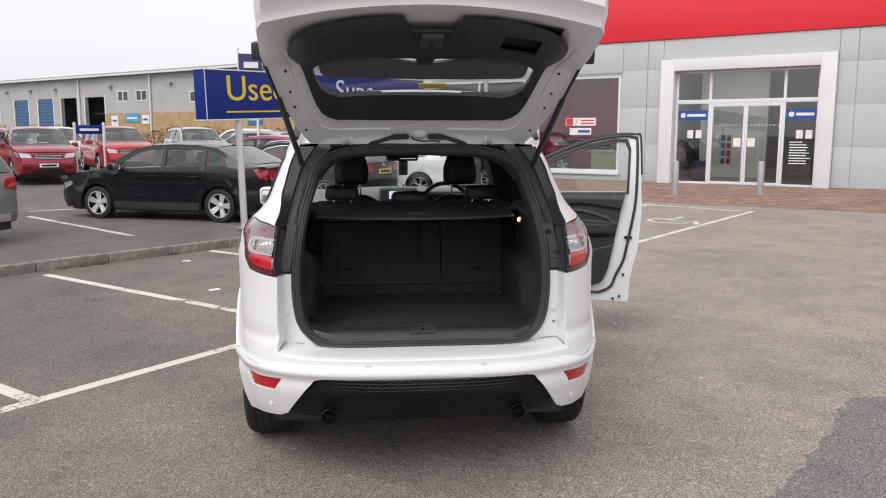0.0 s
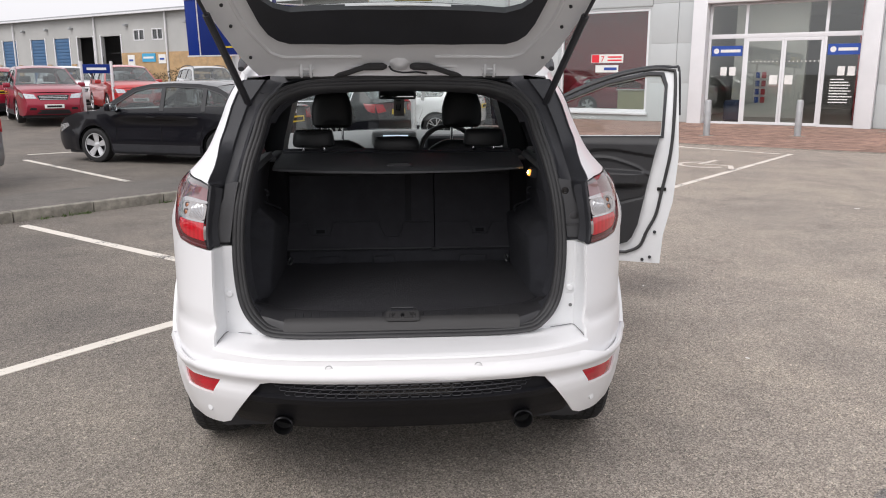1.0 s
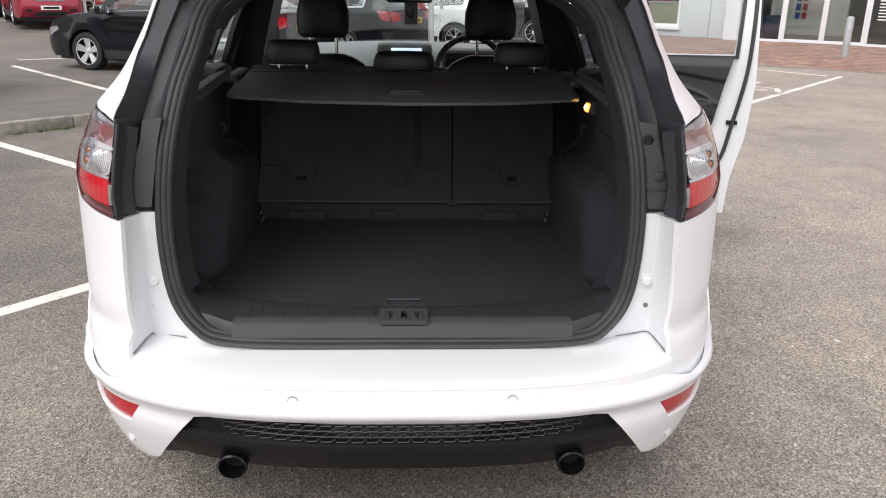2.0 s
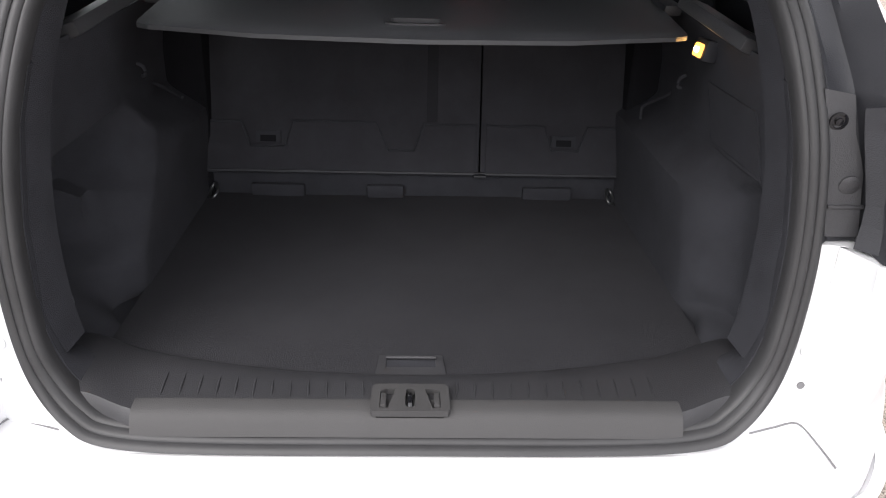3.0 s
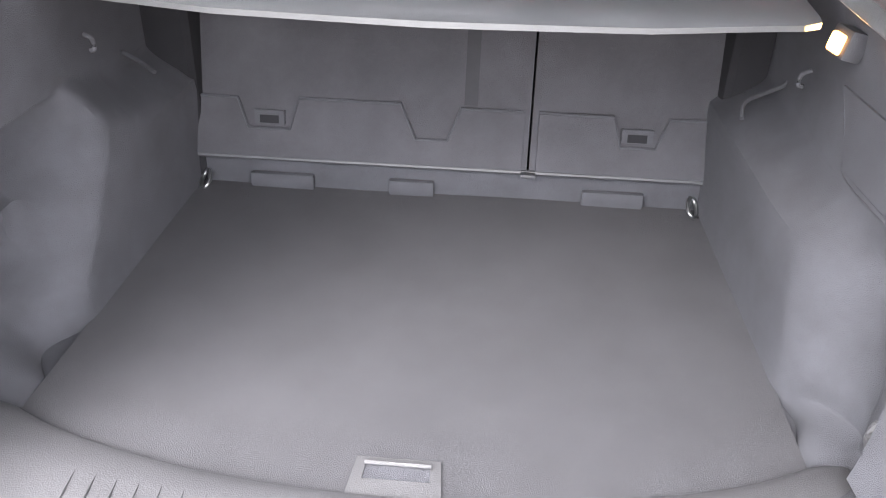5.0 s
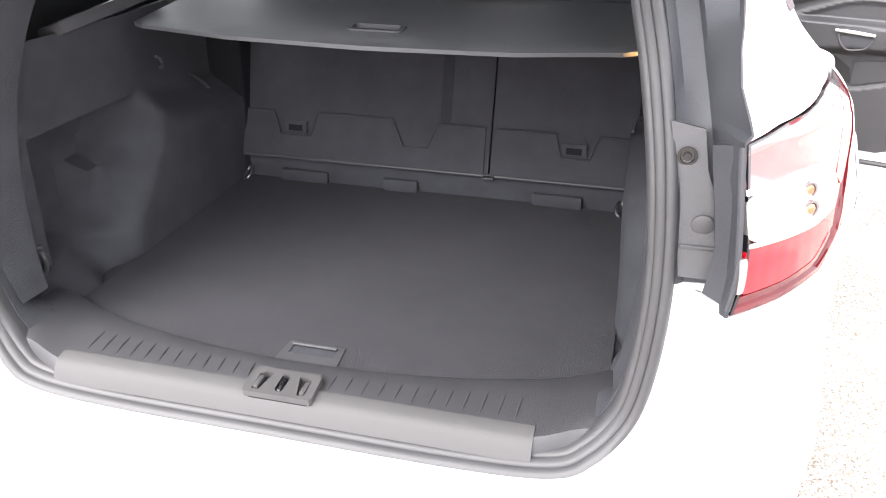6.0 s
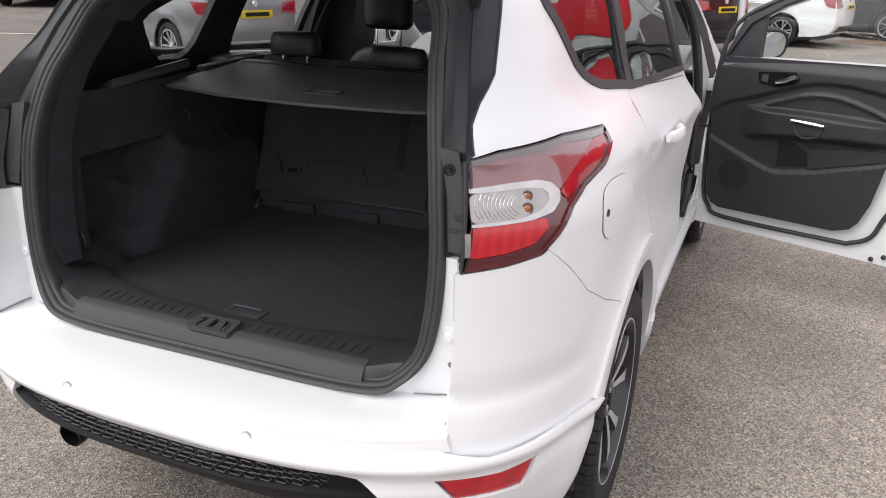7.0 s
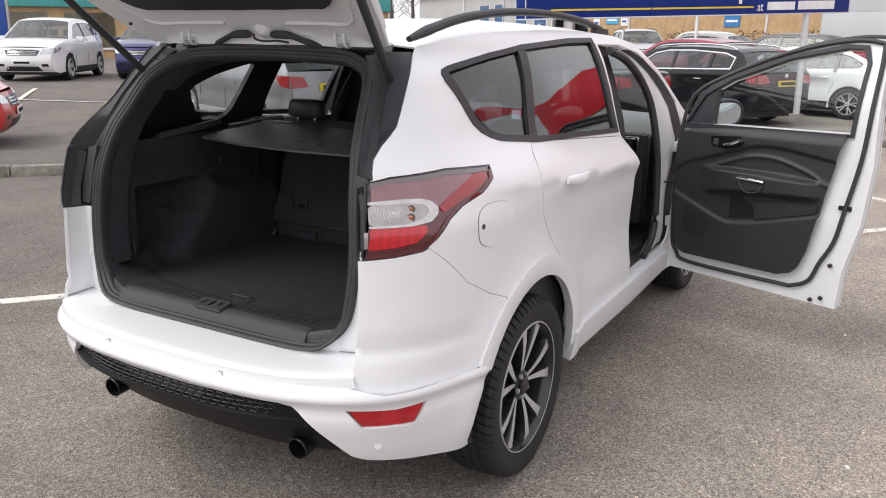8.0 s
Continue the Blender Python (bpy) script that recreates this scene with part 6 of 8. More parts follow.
for s in (1, -1):
    for rib in ([(.47, .135), (.535, .30), (.562, .44), (.580, .58), (.600, .72), (.605, .86)], [(.14, .070), (.30, .085), (.42, .100), (.47, .135)], [(.12, .012), (.25, .018), (.30, .022)]):
        part("pressed_rib", tube(curve_pts([Vector(gate_in(-.002)(s * a, g)) for a, g in rib], 4), .0085, 8), JAMB, gate)
part("frame_boss", lathe([(.042, -.01), (.040, .004), (.026, .012), (.014, .020), (.002, .022)], Matrix.Translation(Vector(gate_map(.004, .028))) @ pose(0, 0, 0, 126), 7), JAMB, gate)
part("wiring_lead", tube(curve_pts([(-.035, .545, 1.606), (-.02, .535, 1.590), (.02, .535, 1.582), (.07, .545, 1.584), (.11, .56, 1.578)], 4), .004, 6), BLACK, gate)

# ---- open driver's door ----
HP = Vector((.90, 3.05, 0))
DD = Vector((.957, -.289, 0))
DN = Vector((.289, .957, 0))


def door_map(off):
    """The door's plane: a along it from the hinge, z up; off: towards the inner face."""
    def f(a, z):
        lean = -.10 * step01(1.08, 1.62, z) * (z - 1.08) / .54
        p = HP + DD * a - DN * (off + lean * .9) * 1.0
        return (p.x, p.y, z)
    return f


DOUT = [(.03, .30), (.03, 1.05), (.06, 1.12), (.13, 1.30), (.30, 1.425), (.59, 1.55), (.86, 1.612), (1.02, 1.612), (1.055, 1.59), (1.07, 1.30), (1.085, 1.02), (1.065, .72), (1.012, .48), (1.0, .275)]
DGL = [(.088, 1.15), (.178, 1.308), (.312, 1.398), (.597, 1.514), (.86, 1.570), (.942, 1.567), (.970, 1.50), (.960, 1.165)]
DRS = DOUT[::-1]
fd = new("front_door")
fd.parent = suv
part("door_skin", panel(DOUT, [DGL], 0.06, door_map(0.0), 0.012), WHITE, fd)
part("door_frame", panel(DRS, [DGL], 0.06, door_map(.072), 0.06), JAMB, fd)
part("door_window", panel(offset_poly(DGL, -.01), [], 0.1, door_map(.035), 0.004), GLASS, fd)
part("window_frame", panel([(.064, 1.12), (.143, 1.320), (.296, 1.415), (.59, 1.532), (.86, 1.590), (.962, 1.586), (.989, 1.505), (.979, 1.15)], [DGL], 0.05, door_map(.084), 0.04), BLACK, fd)
part("outer_weatherstrip", tube(curve_pts([Vector(door_map(-.004)(a, z)) for a, z in [(.052, 1.12), (.122, 1.306), (.296, 1.433), (.588, 1.559), (.86, 1.621), (1.024, 1.621), (1.064, 1.594), (1.079, 1.30)]], 4), .009, 8), BLACK, fd)
seal_pts = [Vector(door_map(.082)(a, z)) for a, z in [(.055, 1.08), (.11, 1.30), (.30, 1.437 - .012), (.59, 1.556 - .012), (.86, 1.605), (1.005, 1.600), (1.035, 1.56), (1.04, 1.30), (1.03, 1.05), (.985, .78), (.955, .62), (.90, .50), (.86, .40), (.78, .355), (.70, .348), (.18, .352), (.09, .40), (.055, .50), (.045, .80)]]
part("door_seal", tube(curve_pts(seal_pts, 4, True), .011, 8, True), RUBBER, fd)
TR = [(.068, 1.105), (.055, .87), (.083, .467), (.110, .425), (.152, .405), (.70, .402), (.77, .425), (.800, .46), (.836, .553), (.929, 1.06), (.955, 1.165), (.5, 1.150), (.2, 1.130)]


SWOOSH = [(0, .84), (.114, .929), (.317, .997), (.45, 1.045), (.53, 1.066), (.60, 1.069), (.70, 1.06), (.94, 1.023)]
SWOOSH2 = [(.20, .90), (.351, .958), (.47, 1.003), (.56, 1.013), (.65, 1.005), (.75, .975), (.834, .944), (.889, .899)]
POCKET = [(.05, .77), (.115, .739), (.27, .673), (.36, .638), (.42, .634), (.563, .66), (.877, .75)]


def trim_map(a, z):
    off = .088 + .018 * step01(.30, .98, z) - .020 * step01(1.10, 1.16, z)
    z1, z2, z3 = soft_table(SWOOSH, a, .03), soft_table(SWOOSH2, a, .03), soft_table(POCKET, a, .02)
    off += .018 * step01(z1 - .012, z1 + .012, z)
    off += .009 * math.exp(-((z - z2) / .011) ** 2) * step01(.2, .32, a)
    arm = step01(.20, .34, a) * (1 - step01(.80, .90, a)) * step01(.790, .832, z - .05 * (a - .5) + .10 * max(0, .40 - a)) * (1 - step01(.912, .938, z + .02 * (a - .5)))
    off += .052 * arm
    off += .018 * (1 - step01(z3 - .010, z3 + .010, z))
    p = HP + DD * a - DN * off
    return (p.x, p.y, z)


tp = part("door_trim", panel(TR[::-1], [], 0.0105, lambda a, z: trim_map(a, z), 0.012), DOORTRIM, fd, "black moulded door trim with armrest")
part("pull_handle", tube([tuple(Vector(trim_map(a, z)) - DN * .010) for a, z in ((.451, .898), (.52, .894), (.598, .888))], [.007, .009, .007], 8), CHROME, tp)
part("handle_cup", panel([(.472, .880), (.592, .872), (.578, .842), (.552, .830), (.498, .830), (.478, .846)], [], .03, lambda a, z: tuple(Vector(trim_map(a, z)) - DN * .004), .004), BLACK, tp)
part("cup_rim", tube(curve_pts([tuple(Vector(trim_map(a, z)) - DN * .005) for a, z in ((.463, .885), (.470, .862), (.482, .842), (.505, .823), (.545, .825), (.573, .836), (.592, .868))], 4), .004, 8), GREYTRIM, tp)
part("map_pocket", panel([(.40, .66), (.54, .68), (.53, .74), (.46, .785), (.40, .79)], [], .04, lambda a, z: tuple(Vector(trim_map(a, z)) - DN * .003), .003), INK, tp)
part("pocket_front", panel([(.545, .672), (.86, .757), (.865, .80), (.70, .79), (.54, .77)], [], .03, lambda a, z: tuple(Vector(trim_map(a, z)) - DN * .010), .010), DOORTRIM, tp)
bm = bmesh.new()
spk = [(.209 + .075 * math.cos(i * math.pi / 12), .59 + .075 * math.sin(i * math.pi / 12)) for i in range(24)]
part("speaker_grille", panel(spk[::-1], [], .03, lambda a, z: tuple(Vector(trim_map(a, z)) - DN * .004), .006), mat("speaker_mesh", (0.012, 0.012, 0.013), 0.7, bump=1.0, bscale=900), tp)
part("release_bezel", panel([(.262, 1.095), (.43, 1.108), (.455, 1.075), (.43, 1.052), (.341, 1.034), (.272, 1.049)][::-1], [], .03, lambda a, z: tuple(Vector(trim_map(a, z)) - DN * .006), .006), GLOSSBLACK, tp)
part("release_lever", tube([tuple(Vector(trim_map(a, z)) - DN * .018) for a, z in ((.35, 1.056), (.39, 1.066), (.435, 1.088))], [.008, .011, .010], 8), CHROME, tp)
part("lock_switch", panel([(.280, 1.055), (.310, 1.050), (.312, 1.085), (.282, 1.086)], [], .03, lambda a, z: tuple(Vector(trim_map(a, z)) - DN * .009), .004), GREYTRIM, tp)
for a, z in ((.955, .50), (.93, .32), (.88, .30)):
    p = Vector(door_map(.082)(a, z))
    part("door_bung", lathe([(.011, -.004), (.011, .006), (.007, .008)], Matrix.Translation(p) @ (-DN).to_track_quat('Z', 'Y').to_matrix().to_4x4(), 12), BLACK, fd)
part("door_lock", box((-.03, -.012, -.01), (.03, .012, .012), Matrix.Translation(door_map(.074)(.985, .80)) @ pose(0, 0, 0, 0, 0, -17), .003), INK, fd)
for z in (1.00, .56):
    part("door_hinge", box((.855, 3.00, z - .03), (.925, 3.075, z + .03), None, .008), JAMB, fd)
part("check_strap", tube([(.84, 2.94, .80), (.93, 3.01, .795)], .007, 8), BLACK, fd)
MP = pose(1.118, 3.145, 1.205, 7, 0, 30) @ Matrix.Scale(.86, 4)


def mirror_oval(kx, kz, y, n=28):
    return [MP @ Vector((kx * math.copysign(abs(math.cos(t)) ** .75, math.cos(t)), y, kz * math.copysign(abs(math.sin(t)) ** .75, math.sin(t)))) for t in [2 * math.pi * i / n for i in range(n + 1)]]


dm = part("door_mirror", loft([mirror_oval(kx, kz, y) for kx, kz, y in ((.088, .072, -.060), (.098, .082, -.066), (.106, .088, -.055), (.108, .090, -.01), (.094, .078, .045), (.060, .05, .075), (.004, .004, .082))]), BLACK, fd)
part("mirror_cap", loft([mirror_oval(kx, kz, y) for kx, kz, y in ((.110, .092, -.008), (.097, .081, .046), (.063, .053, .078), (.004, .004, .086))]), WHITE, dm)
part("mirror_glass", loft([mirror_oval(kx, kz, y) for kx, kz, y in ((.088, .072, -.0605), (.003, .003, -.0630))]), MIRROR, dm)
part("mirror_arm", tube([MP @ Vector(p) for p in ((-.09, .0, -.04), (-.17, .0, -.055))], .022, 10, flat=.8), BLACK, dm)
part("mirror_sail", panel([(.06, 1.12), (.14, 1.30), (.235, 1.36), (.235, 1.125)], [], .06, door_map(.07), .05), BLACK, fd)

# white hinge pillar at the front of the open doorway, with its seal
rows, edge_in, gap_rows = [], [], []
for z, xi, yi, yo in ((.44, .80, 2.60, 3.02), (.50, .80, 2.74, 3.05), (.60, .80, 2.79, 3.055), (.75, .80, 2.78, 3.06), (.90, .80, 2.755, 3.065), (1.05, .795, 2.71, 3.08), (1.22, .77, 2.67, 3.12), (1.32, .745, 2.63, 3.04), (1.42, .71, 2.55, 2.915), (1.50, .675, 2.42, 2.755), (1.545, .645, 2.25, 2.60)):
    xo = skin(along(yo, z), z)[0] - .035
    xi, yi, yo = xi + .070, yi - .03, yo - .075
    rows.append([(xi - .03, yi + .05, z), (xi, yi, z), (xi * .5 + xo * .5, yi * .45 + yo * .55, z), (xo - .006, yo - .012, z), (xo, yo + .01, z)])
    edge_in.append((xi, yi, z))
    gap_rows.append([(xo, yo + .008, z), (xo + .012, yo + .04, z), (xo + .028, yo + .075, z)])
part("hinge_pillar", thicken(loft(rows[::-1]), .005), JAMB, suv)
part("hinge_gap_seal", thicken(loft(gap_rows[::-1]), .004), RUBBER, suv)
part("doorway_seal", tube(curve_pts(edge_in, 3), .020, 8), RUBBER, suv)
part("glass_sticker", panel([(-.012, .290), (.120, .293), (.118, .328), (-.013, .325)], [], .05, lambda a, g: tuple(Vector(gate_map(a, g)) + Vector((0, -.011, .054))), .002), YELLOW, gate, "yellow dealer sticker on the rear glass")


# ---- parked cars ----
CAR_TYPES = {
    # tail, rear screen, roof, windscreen, bonnet, nose as lines of (along from the tail, height); belt; side windows; pillars
    "suv": dict(L=4.50, W=1.83, wb=2.66, ro=.92, r=.345,
                tail=[(.10, .32), (.02, .45), (0, .62), (.03, .85), (.09, 1.06)], rear=[(.09, 1.06), (.40, 1.47)], roof=[(.40, 1.47), (.62, 1.575), (1.0, 1.62), (1.6, 1.65), (2.3, 1.635), (2.72, 1.57)],
                wind=[(2.72, 1.57), (3.44, 1.10)], bonnet=[(3.44, 1.10), (3.9, 1.05), (4.25, .96), (4.38, .88)], nose=[(4.38, .88), (4.46, .70), (4.5, .52), (4.46, .36), (4.36, .25)],
                dlo=[(.55, 1.44), (.80, 1.53), (1.6, 1.575), (2.3, 1.56), (2.66, 1.49), (3.20, 1.13), (3.15, 1.08), (.62, 1.20)], pillars=(.98, 2.0)),
    "estate": dict(L=4.68, W=1.81, wb=2.68, ro=1.03, r=.325,
                tail=[(.10, .30), (.02, .42), (0, .58), (.02, .80), (.08, 1.0)], rear=[(.08, 1.0), (.48, 1.36)], roof=[(.48, 1.36), (.62, 1.415), (1.1, 1.455), (1.8, 1.47), (2.4, 1.455), (2.85, 1.39)],
                wind=[(2.85, 1.39), (3.58, .98)], bonnet=[(3.58, .98), (4.1, .92), (4.45, .82), (4.56, .74)], nose=[(4.56, .74), (4.64, .60), (4.68, .46), (4.62, .32), (4.52, .22)],
                dlo=[(.58, 1.29), (.85, 1.37), (1.7, 1.41), (2.4, 1.395), (2.78, 1.33), (3.32, 1.02), (3.28, .97), (.62, 1.06)], pillars=(1.16, 2.16)),
    "saloon": dict(L=4.66, W=1.81, wb=2.69, ro=1.0, r=.32,
                tail=[(.10, .30), (.02, .42), (0, .60), (.02, .82), (.07, 1.02)], rear=[(.42, 1.075), (1.12, 1.395)], boot=[(.07, 1.02), (.12, 1.05), (.42, 1.075)], roof=[(1.12, 1.395), (1.5, 1.445), (2.0, 1.46), (2.5, 1.44), (2.86, 1.375)],
                wind=[(2.86, 1.375), (3.58, .97)], bonnet=[(3.58, .97), (4.1, .91), (4.42, .80), (4.54, .70)], nose=[(4.54, .70), (4.62, .58), (4.66, .44), (4.60, .31), (4.50, .21)],
                dlo=[(.80, 1.15), (1.02, 1.28), (1.35, 1.375), (2.0, 1.405), (2.5, 1.385), (2.80, 1.32), (3.34, 1.0), (3.30, .965), (.86, 1.06)], pillars=(1.32, 2.18)),
    "hatch": dict(L=4.45, W=1.80, wb=2.68, ro=.86, r=.335,
                tail=[(.10, .30), (.02, .42), (0, .60), (.03, .82), (.10, 1.02)], rear=[(.10, 1.02), (.50, 1.40)], roof=[(.50, 1.40), (.75, 1.45), (1.3, 1.495), (1.9, 1.50), (2.4, 1.475), (2.74, 1.41)],
                wind=[(2.74, 1.41), (3.42, 1.02)], bonnet=[(3.42, 1.02), (3.9, .97), (4.22, .86), (4.34, .78)], nose=[(4.34, .78), (4.41, .62), (4.45, .47), (4.40, .32), (4.30, .22)],
                dlo=[(.66, 1.31), (.90, 1.38), (1.5, 1.43), (2.3, 1.41), (2.66, 1.345), (3.18, 1.06), (3.14, 1.01), (.78, 1.11)], pillars=(1.08, 2.05)),
}
WHEEL_MESHES = {}


def road_wheel(parent, at, s, r, style, turn):
    key = (round(r, 3), style)
    if key not in WHEEL_MESHES:
        I, out = Matrix.Identity(4), []
        k = r / .33
        tmp = new("template")
        out.append(("tyre", part("tyre", lathe([(a * k, h) for a, h in ((.215, -.09), (.29, -.105), (.318, -.095), (.33, -.06), (.33, .06), (.318, .095), (.29, .105), (.232, .098), (.215, .09))], I, 36, True), TYRE, tmp)))
        out.append(("rim", part("rim", lathe([(a * k, h) for a, h in ((.232, .096), (.226, .100), (.216, .092), (.205, .02), (.05, .01), (.002, .01))], I, 32, True), DARKALLOY, tmp)))
        n = {"five": 5, "ten": 10, "twin": 5, "multi": 9}[style]
        bm = bmesh.new()
        for i in range(n):
            for d in ((-.16, .16) if style == "twin" else (0,)):
                rows = []
                for t in (0, .5, 1):
                    an = 2 * math.pi * i / n + d * (.6 + t * .7)
                    c, e = Vector((math.cos(an), math.sin(an), 0)), Vector((-math.sin(an), math.cos(an), 0))
                    w = {"five": .080 + .060 * t, "ten": .020 + .006 * t, "twin": .018 + .012 * t, "multi": .018 + .004 * t}[style] * k
                    rows.append([c * (.04 + .182 * t) * k + e * w * u + Vector((0, 0, .062 + .028 * t + v)) for u, v in ((-.5, -.02), (-.42, 0), (.42, 0), (.5, -.02))])
                add_loft(bm, rows)
        out.append(("spokes", part("spokes", bm, ALLOY if style != "multi" else SILVER, tmp)))
        out.append(("rim_edge", part("rim_edge", lathe([(a * k, h) for a, h in ((.234, .094), (.232, .103), (.222, .103), (.218, .094))], I, 36, True), ALLOY, tmp)))
        out.append(("hub_cap", part("hub_cap", lathe([(.05 * k, .05), (.05 * k, .074), (.03 * k, .08), (.003, .081)], I, 20), ALLOY, tmp)))
        WHEEL_MESHES[key] = [(nm, o.data) for nm, o in out]
        for nm, o in out:
            bpy.data.objects.remove(o)
        bpy.data.objects.remove(tmp)
    m = Matrix.Translation(at) @ pose(0, 0, 0, 0, 0, 90 if s > 0 else -90) @ pose(0, 0, 0, 90) @ pose(0, 0, 0, 0, 0, turn)
    first = None
    for nm, me in WHEEL_MESHES[key]:
        o = new("wheel" if first is None else nm, me)
        if first is None:
            first, o.parent, o.matrix_local = o, parent, m
        else:
            o.parent = first
    return first


def resample(pts, step=.12):
    out = []
    for (a, b), (c, d) in zip(pts, pts[1:]):
        n = max(1, math.ceil(math.hypot(c - a, d - b) / step))
        out += [(a + (c - a) * i / n, b + (d - b) * i / n) for i in range(n)]
    return out + [pts[-1]]


def parked_car(name, kind, at, heading, body, label, wheel="five", facing="", rails=False, chrome=False, lamp_z=.90, detail=True, lower=None, group="parked cars"):
    T = CAR_TYPES[kind]
    L, half = T["L"], T["W"] / 2
    belt = 1.02 if kind in ("suv",) else .95
    car = thing(name, pose(at[0], at[1], gz(*at), 0, 0, heading - 90), label, "car", group)
    axles = (T["ro"], T["ro"] + T["wb"])

    def sx(y, z):
        t = abs(2 * y / L - 1)
        x = half * (1 - .035 * t ** 2 - .20 * t ** 9)
        if z < belt:
            x -= .10 * max(0, (.55 - z)) ** 2 * 2 + .012 * math.exp(-((z - .62) / .1) ** 2)
        else:
            x -= .40 * (z - belt)
        zc = belt - .13 - .035 * (y - L / 2) / L
        x += .012 * step01(zc - .012, zc + .002, z) * (1 - step01(zc + .002, belt, z)) * step01(.1, .5, y) * (1 - step01(L - .9, L - .4, y))
        for ya in axles:
            x += .018 * math.exp(-((math.hypot(y - ya, z - T["r"]) - T["r"] - .08) / .07) ** 2)
        return x

    top = T["tail"] + T.get("boot", [])[1:] + T["rear"][(0 if "boot" not in T else 1):][1 if "boot" not in T else 0:] + T["roof"][1:] + T["wind"][1:] + T["bonnet"][1:] + T["nose"][1:]
    bottom = []
    for ya in axles[::-1]:
        R = T["r"] + .055
        bottom += [(ya + R * math.cos(radians(a)), T["r"] + R * math.sin(radians(a))) for a in range(-14, 195, 16)]
    outline = top + [(L - .3, .22)] + bottom + [(.35, .24)]
    dlo = T["dlo"]
    for s in (1, -1):
        f = (lambda y, z: (sx(y, z), y, z)) if s > 0 else (lambda y, z: (-sx(-y, z), -y, z))
        mm = (lambda poly: poly) if s > 0 else (lambda poly: [(-y, z) for y, z in poly])
        side = part("body_side", panel(mm(outline), [mm(dlo)], .11 if detail else .2, f, .03), body, car)
        part("side_glass", panel(mm(offset_poly(dlo, -.01)), [], .3, f, .004, -.012), CARGLASS, car)
        ring = offset_poly(dlo, .022)
        part("window_trim", panel(mm(dlo), [mm(ring)], .15, f, .012, .004), CHROME if chrome else GLOSSBLACK, car)
        for yp in T["pillars"]:
            zt, zb = lerp_table(sorted((y, z) for y, z in dlo[:6]), yp + .03), belt + .02
            part("pillar", panel(mm([(yp - .035, zb), (yp + .05, zb), (yp + .06, zt), (yp - .02, zt)]), [], .2, f, .02, .002), GLOSSBLACK, car)
        if detail:
            for y0 in (T["pillars"][0] + .10, T["pillars"][1] + .12):
                p = [Vector(f(y * s if s < 0 else y, belt - .09)) + Vector((s * .018, 0, 0)) for y in (y0, y0 + .09, y0 + .19)]
                part("door_handle", tube(p, [.008, .013, .008], 8), CHROME if chrome else body, car)
            for y0 in (T["pillars"][0] + .02, T["pillars"][1] + .03, axles[1] - .50):
                pts = [Vector(f(y * s if s < 0 else y, z)) + Vector((s * .001, 0, 0)) for y, z in ((y0 + (.12 if y0 < 1.4 else 0), .42), (y0, .70), (y0 - .02, belt + .02))]
                part("door_gap", tube(curve_pts(pts, 4), .0045, 5), INK, side)
            low = [(axles[0] + T["r"] + .08, .36), (axles[1] - T["r"] - .08, .36), (axles[1] - T["r"] - .10, .22), (axles[0] + T["r"] + .10, .22)]
            part("sill_trim", panel(mm(low), [], .3, f, .03, .012), lower or BLACK, car)
        my = T["wind"][1][0] - .42
        mo = part("door_mirror", box((-.10, -.06, -.07), (.10, .08, .07), pose(s * (sx(my, belt) + .13), my, belt + .08), .04, 3), body, car)
        part("mirror_glass", box((-.085, -.064, -.055), (.085, -.058, .055), pose(s * (sx(my, belt) + .13), my, belt + .08), .015), MIRROR, mo)
        for i, ya in enumerate(axles):
            road_wheel(car, (s * (half - .115), ya, T["r"]), s, T["r"], wheel, 17 * i + 31 * (s > 0))
            rows = [[(s * x, ya + r * math.cos(radians(a)), T["r"] + r * math.sin(radians(a))) for x, r in ((half - .05, T["r"] + .05), (half - .32, T["r"] + .05), (half - .33, .05))] for a in range(-12, 196, 16)]
            part("wheel_arch_liner", loft(rows), RUBBER, car)

    def cap(nm, pts, material, up, out_y, thick=.012, hide=0):
        rows = []
        pts = resample(pts)
        for y, z in pts:
            w = sx(y, z) - .004
            rows.append([(w * k, y + out_y * (1 - k * k), z + up * (1 - abs(k) ** 2.5)) for k in [j / 7 - 1 for j in range(15)]])
        bm = loft(rows)
        return part(nm, thicken(bm, thick), material, car)

    def tail_at(k, z, pts, oy):
        y = lerp_table(sorted((zz, yy) for yy, zz in pts), z)
        w = sx(y, z) - .004
        return (w * k, y + oy * (1 - k * k), z)

    def nose_at(k, z):
        return tail_at(-k, z, T["nose"], .09)

    cap("tailgate", T["tail"], body, 0, -.07)
    cap("headlining", [(y, z - .035) for y, z in T["roof"]], DARKIN, .045, 0)
    for s in (1, -1):
        f = (lambda y, z: (sx(y, z), y, z)) if s > 0 else (lambda y, z: (-sx(-y, z), -y, z))
        o = [(T["dlo"][0][0] - .15, belt - .25)] + [(y + (.05 if i > 3 else -.02), z + .05) for i, (y, z) in enumerate(T["dlo"][:6])] + [(T["dlo"][5][0], belt - .25)]
        hole = offset_poly(T["dlo"], .004)
        if s < 0:
            o, hole = [(-y, z) for y, z in o], [(-y, z) for y, z in hole]
        part("door_lining", panel(o, [hole], .4, f, .01, -.034), DARKIN, car)
    if "boot" in T:
        cap("boot_lid", T["boot"], body, .02, -.03)
    cap("rear_window", T["rear"], CARGLASS, .03, -.03, .005)
    cap("roof", T["roof"], body, .045, 0)
    cap("windscreen", T["wind"], SCREEN, .03, .05, .005)
    cap("bonnet", T["bonnet"], body, .03, .05)
    cap("front_bumper", T["nose"], body, 0, .09)
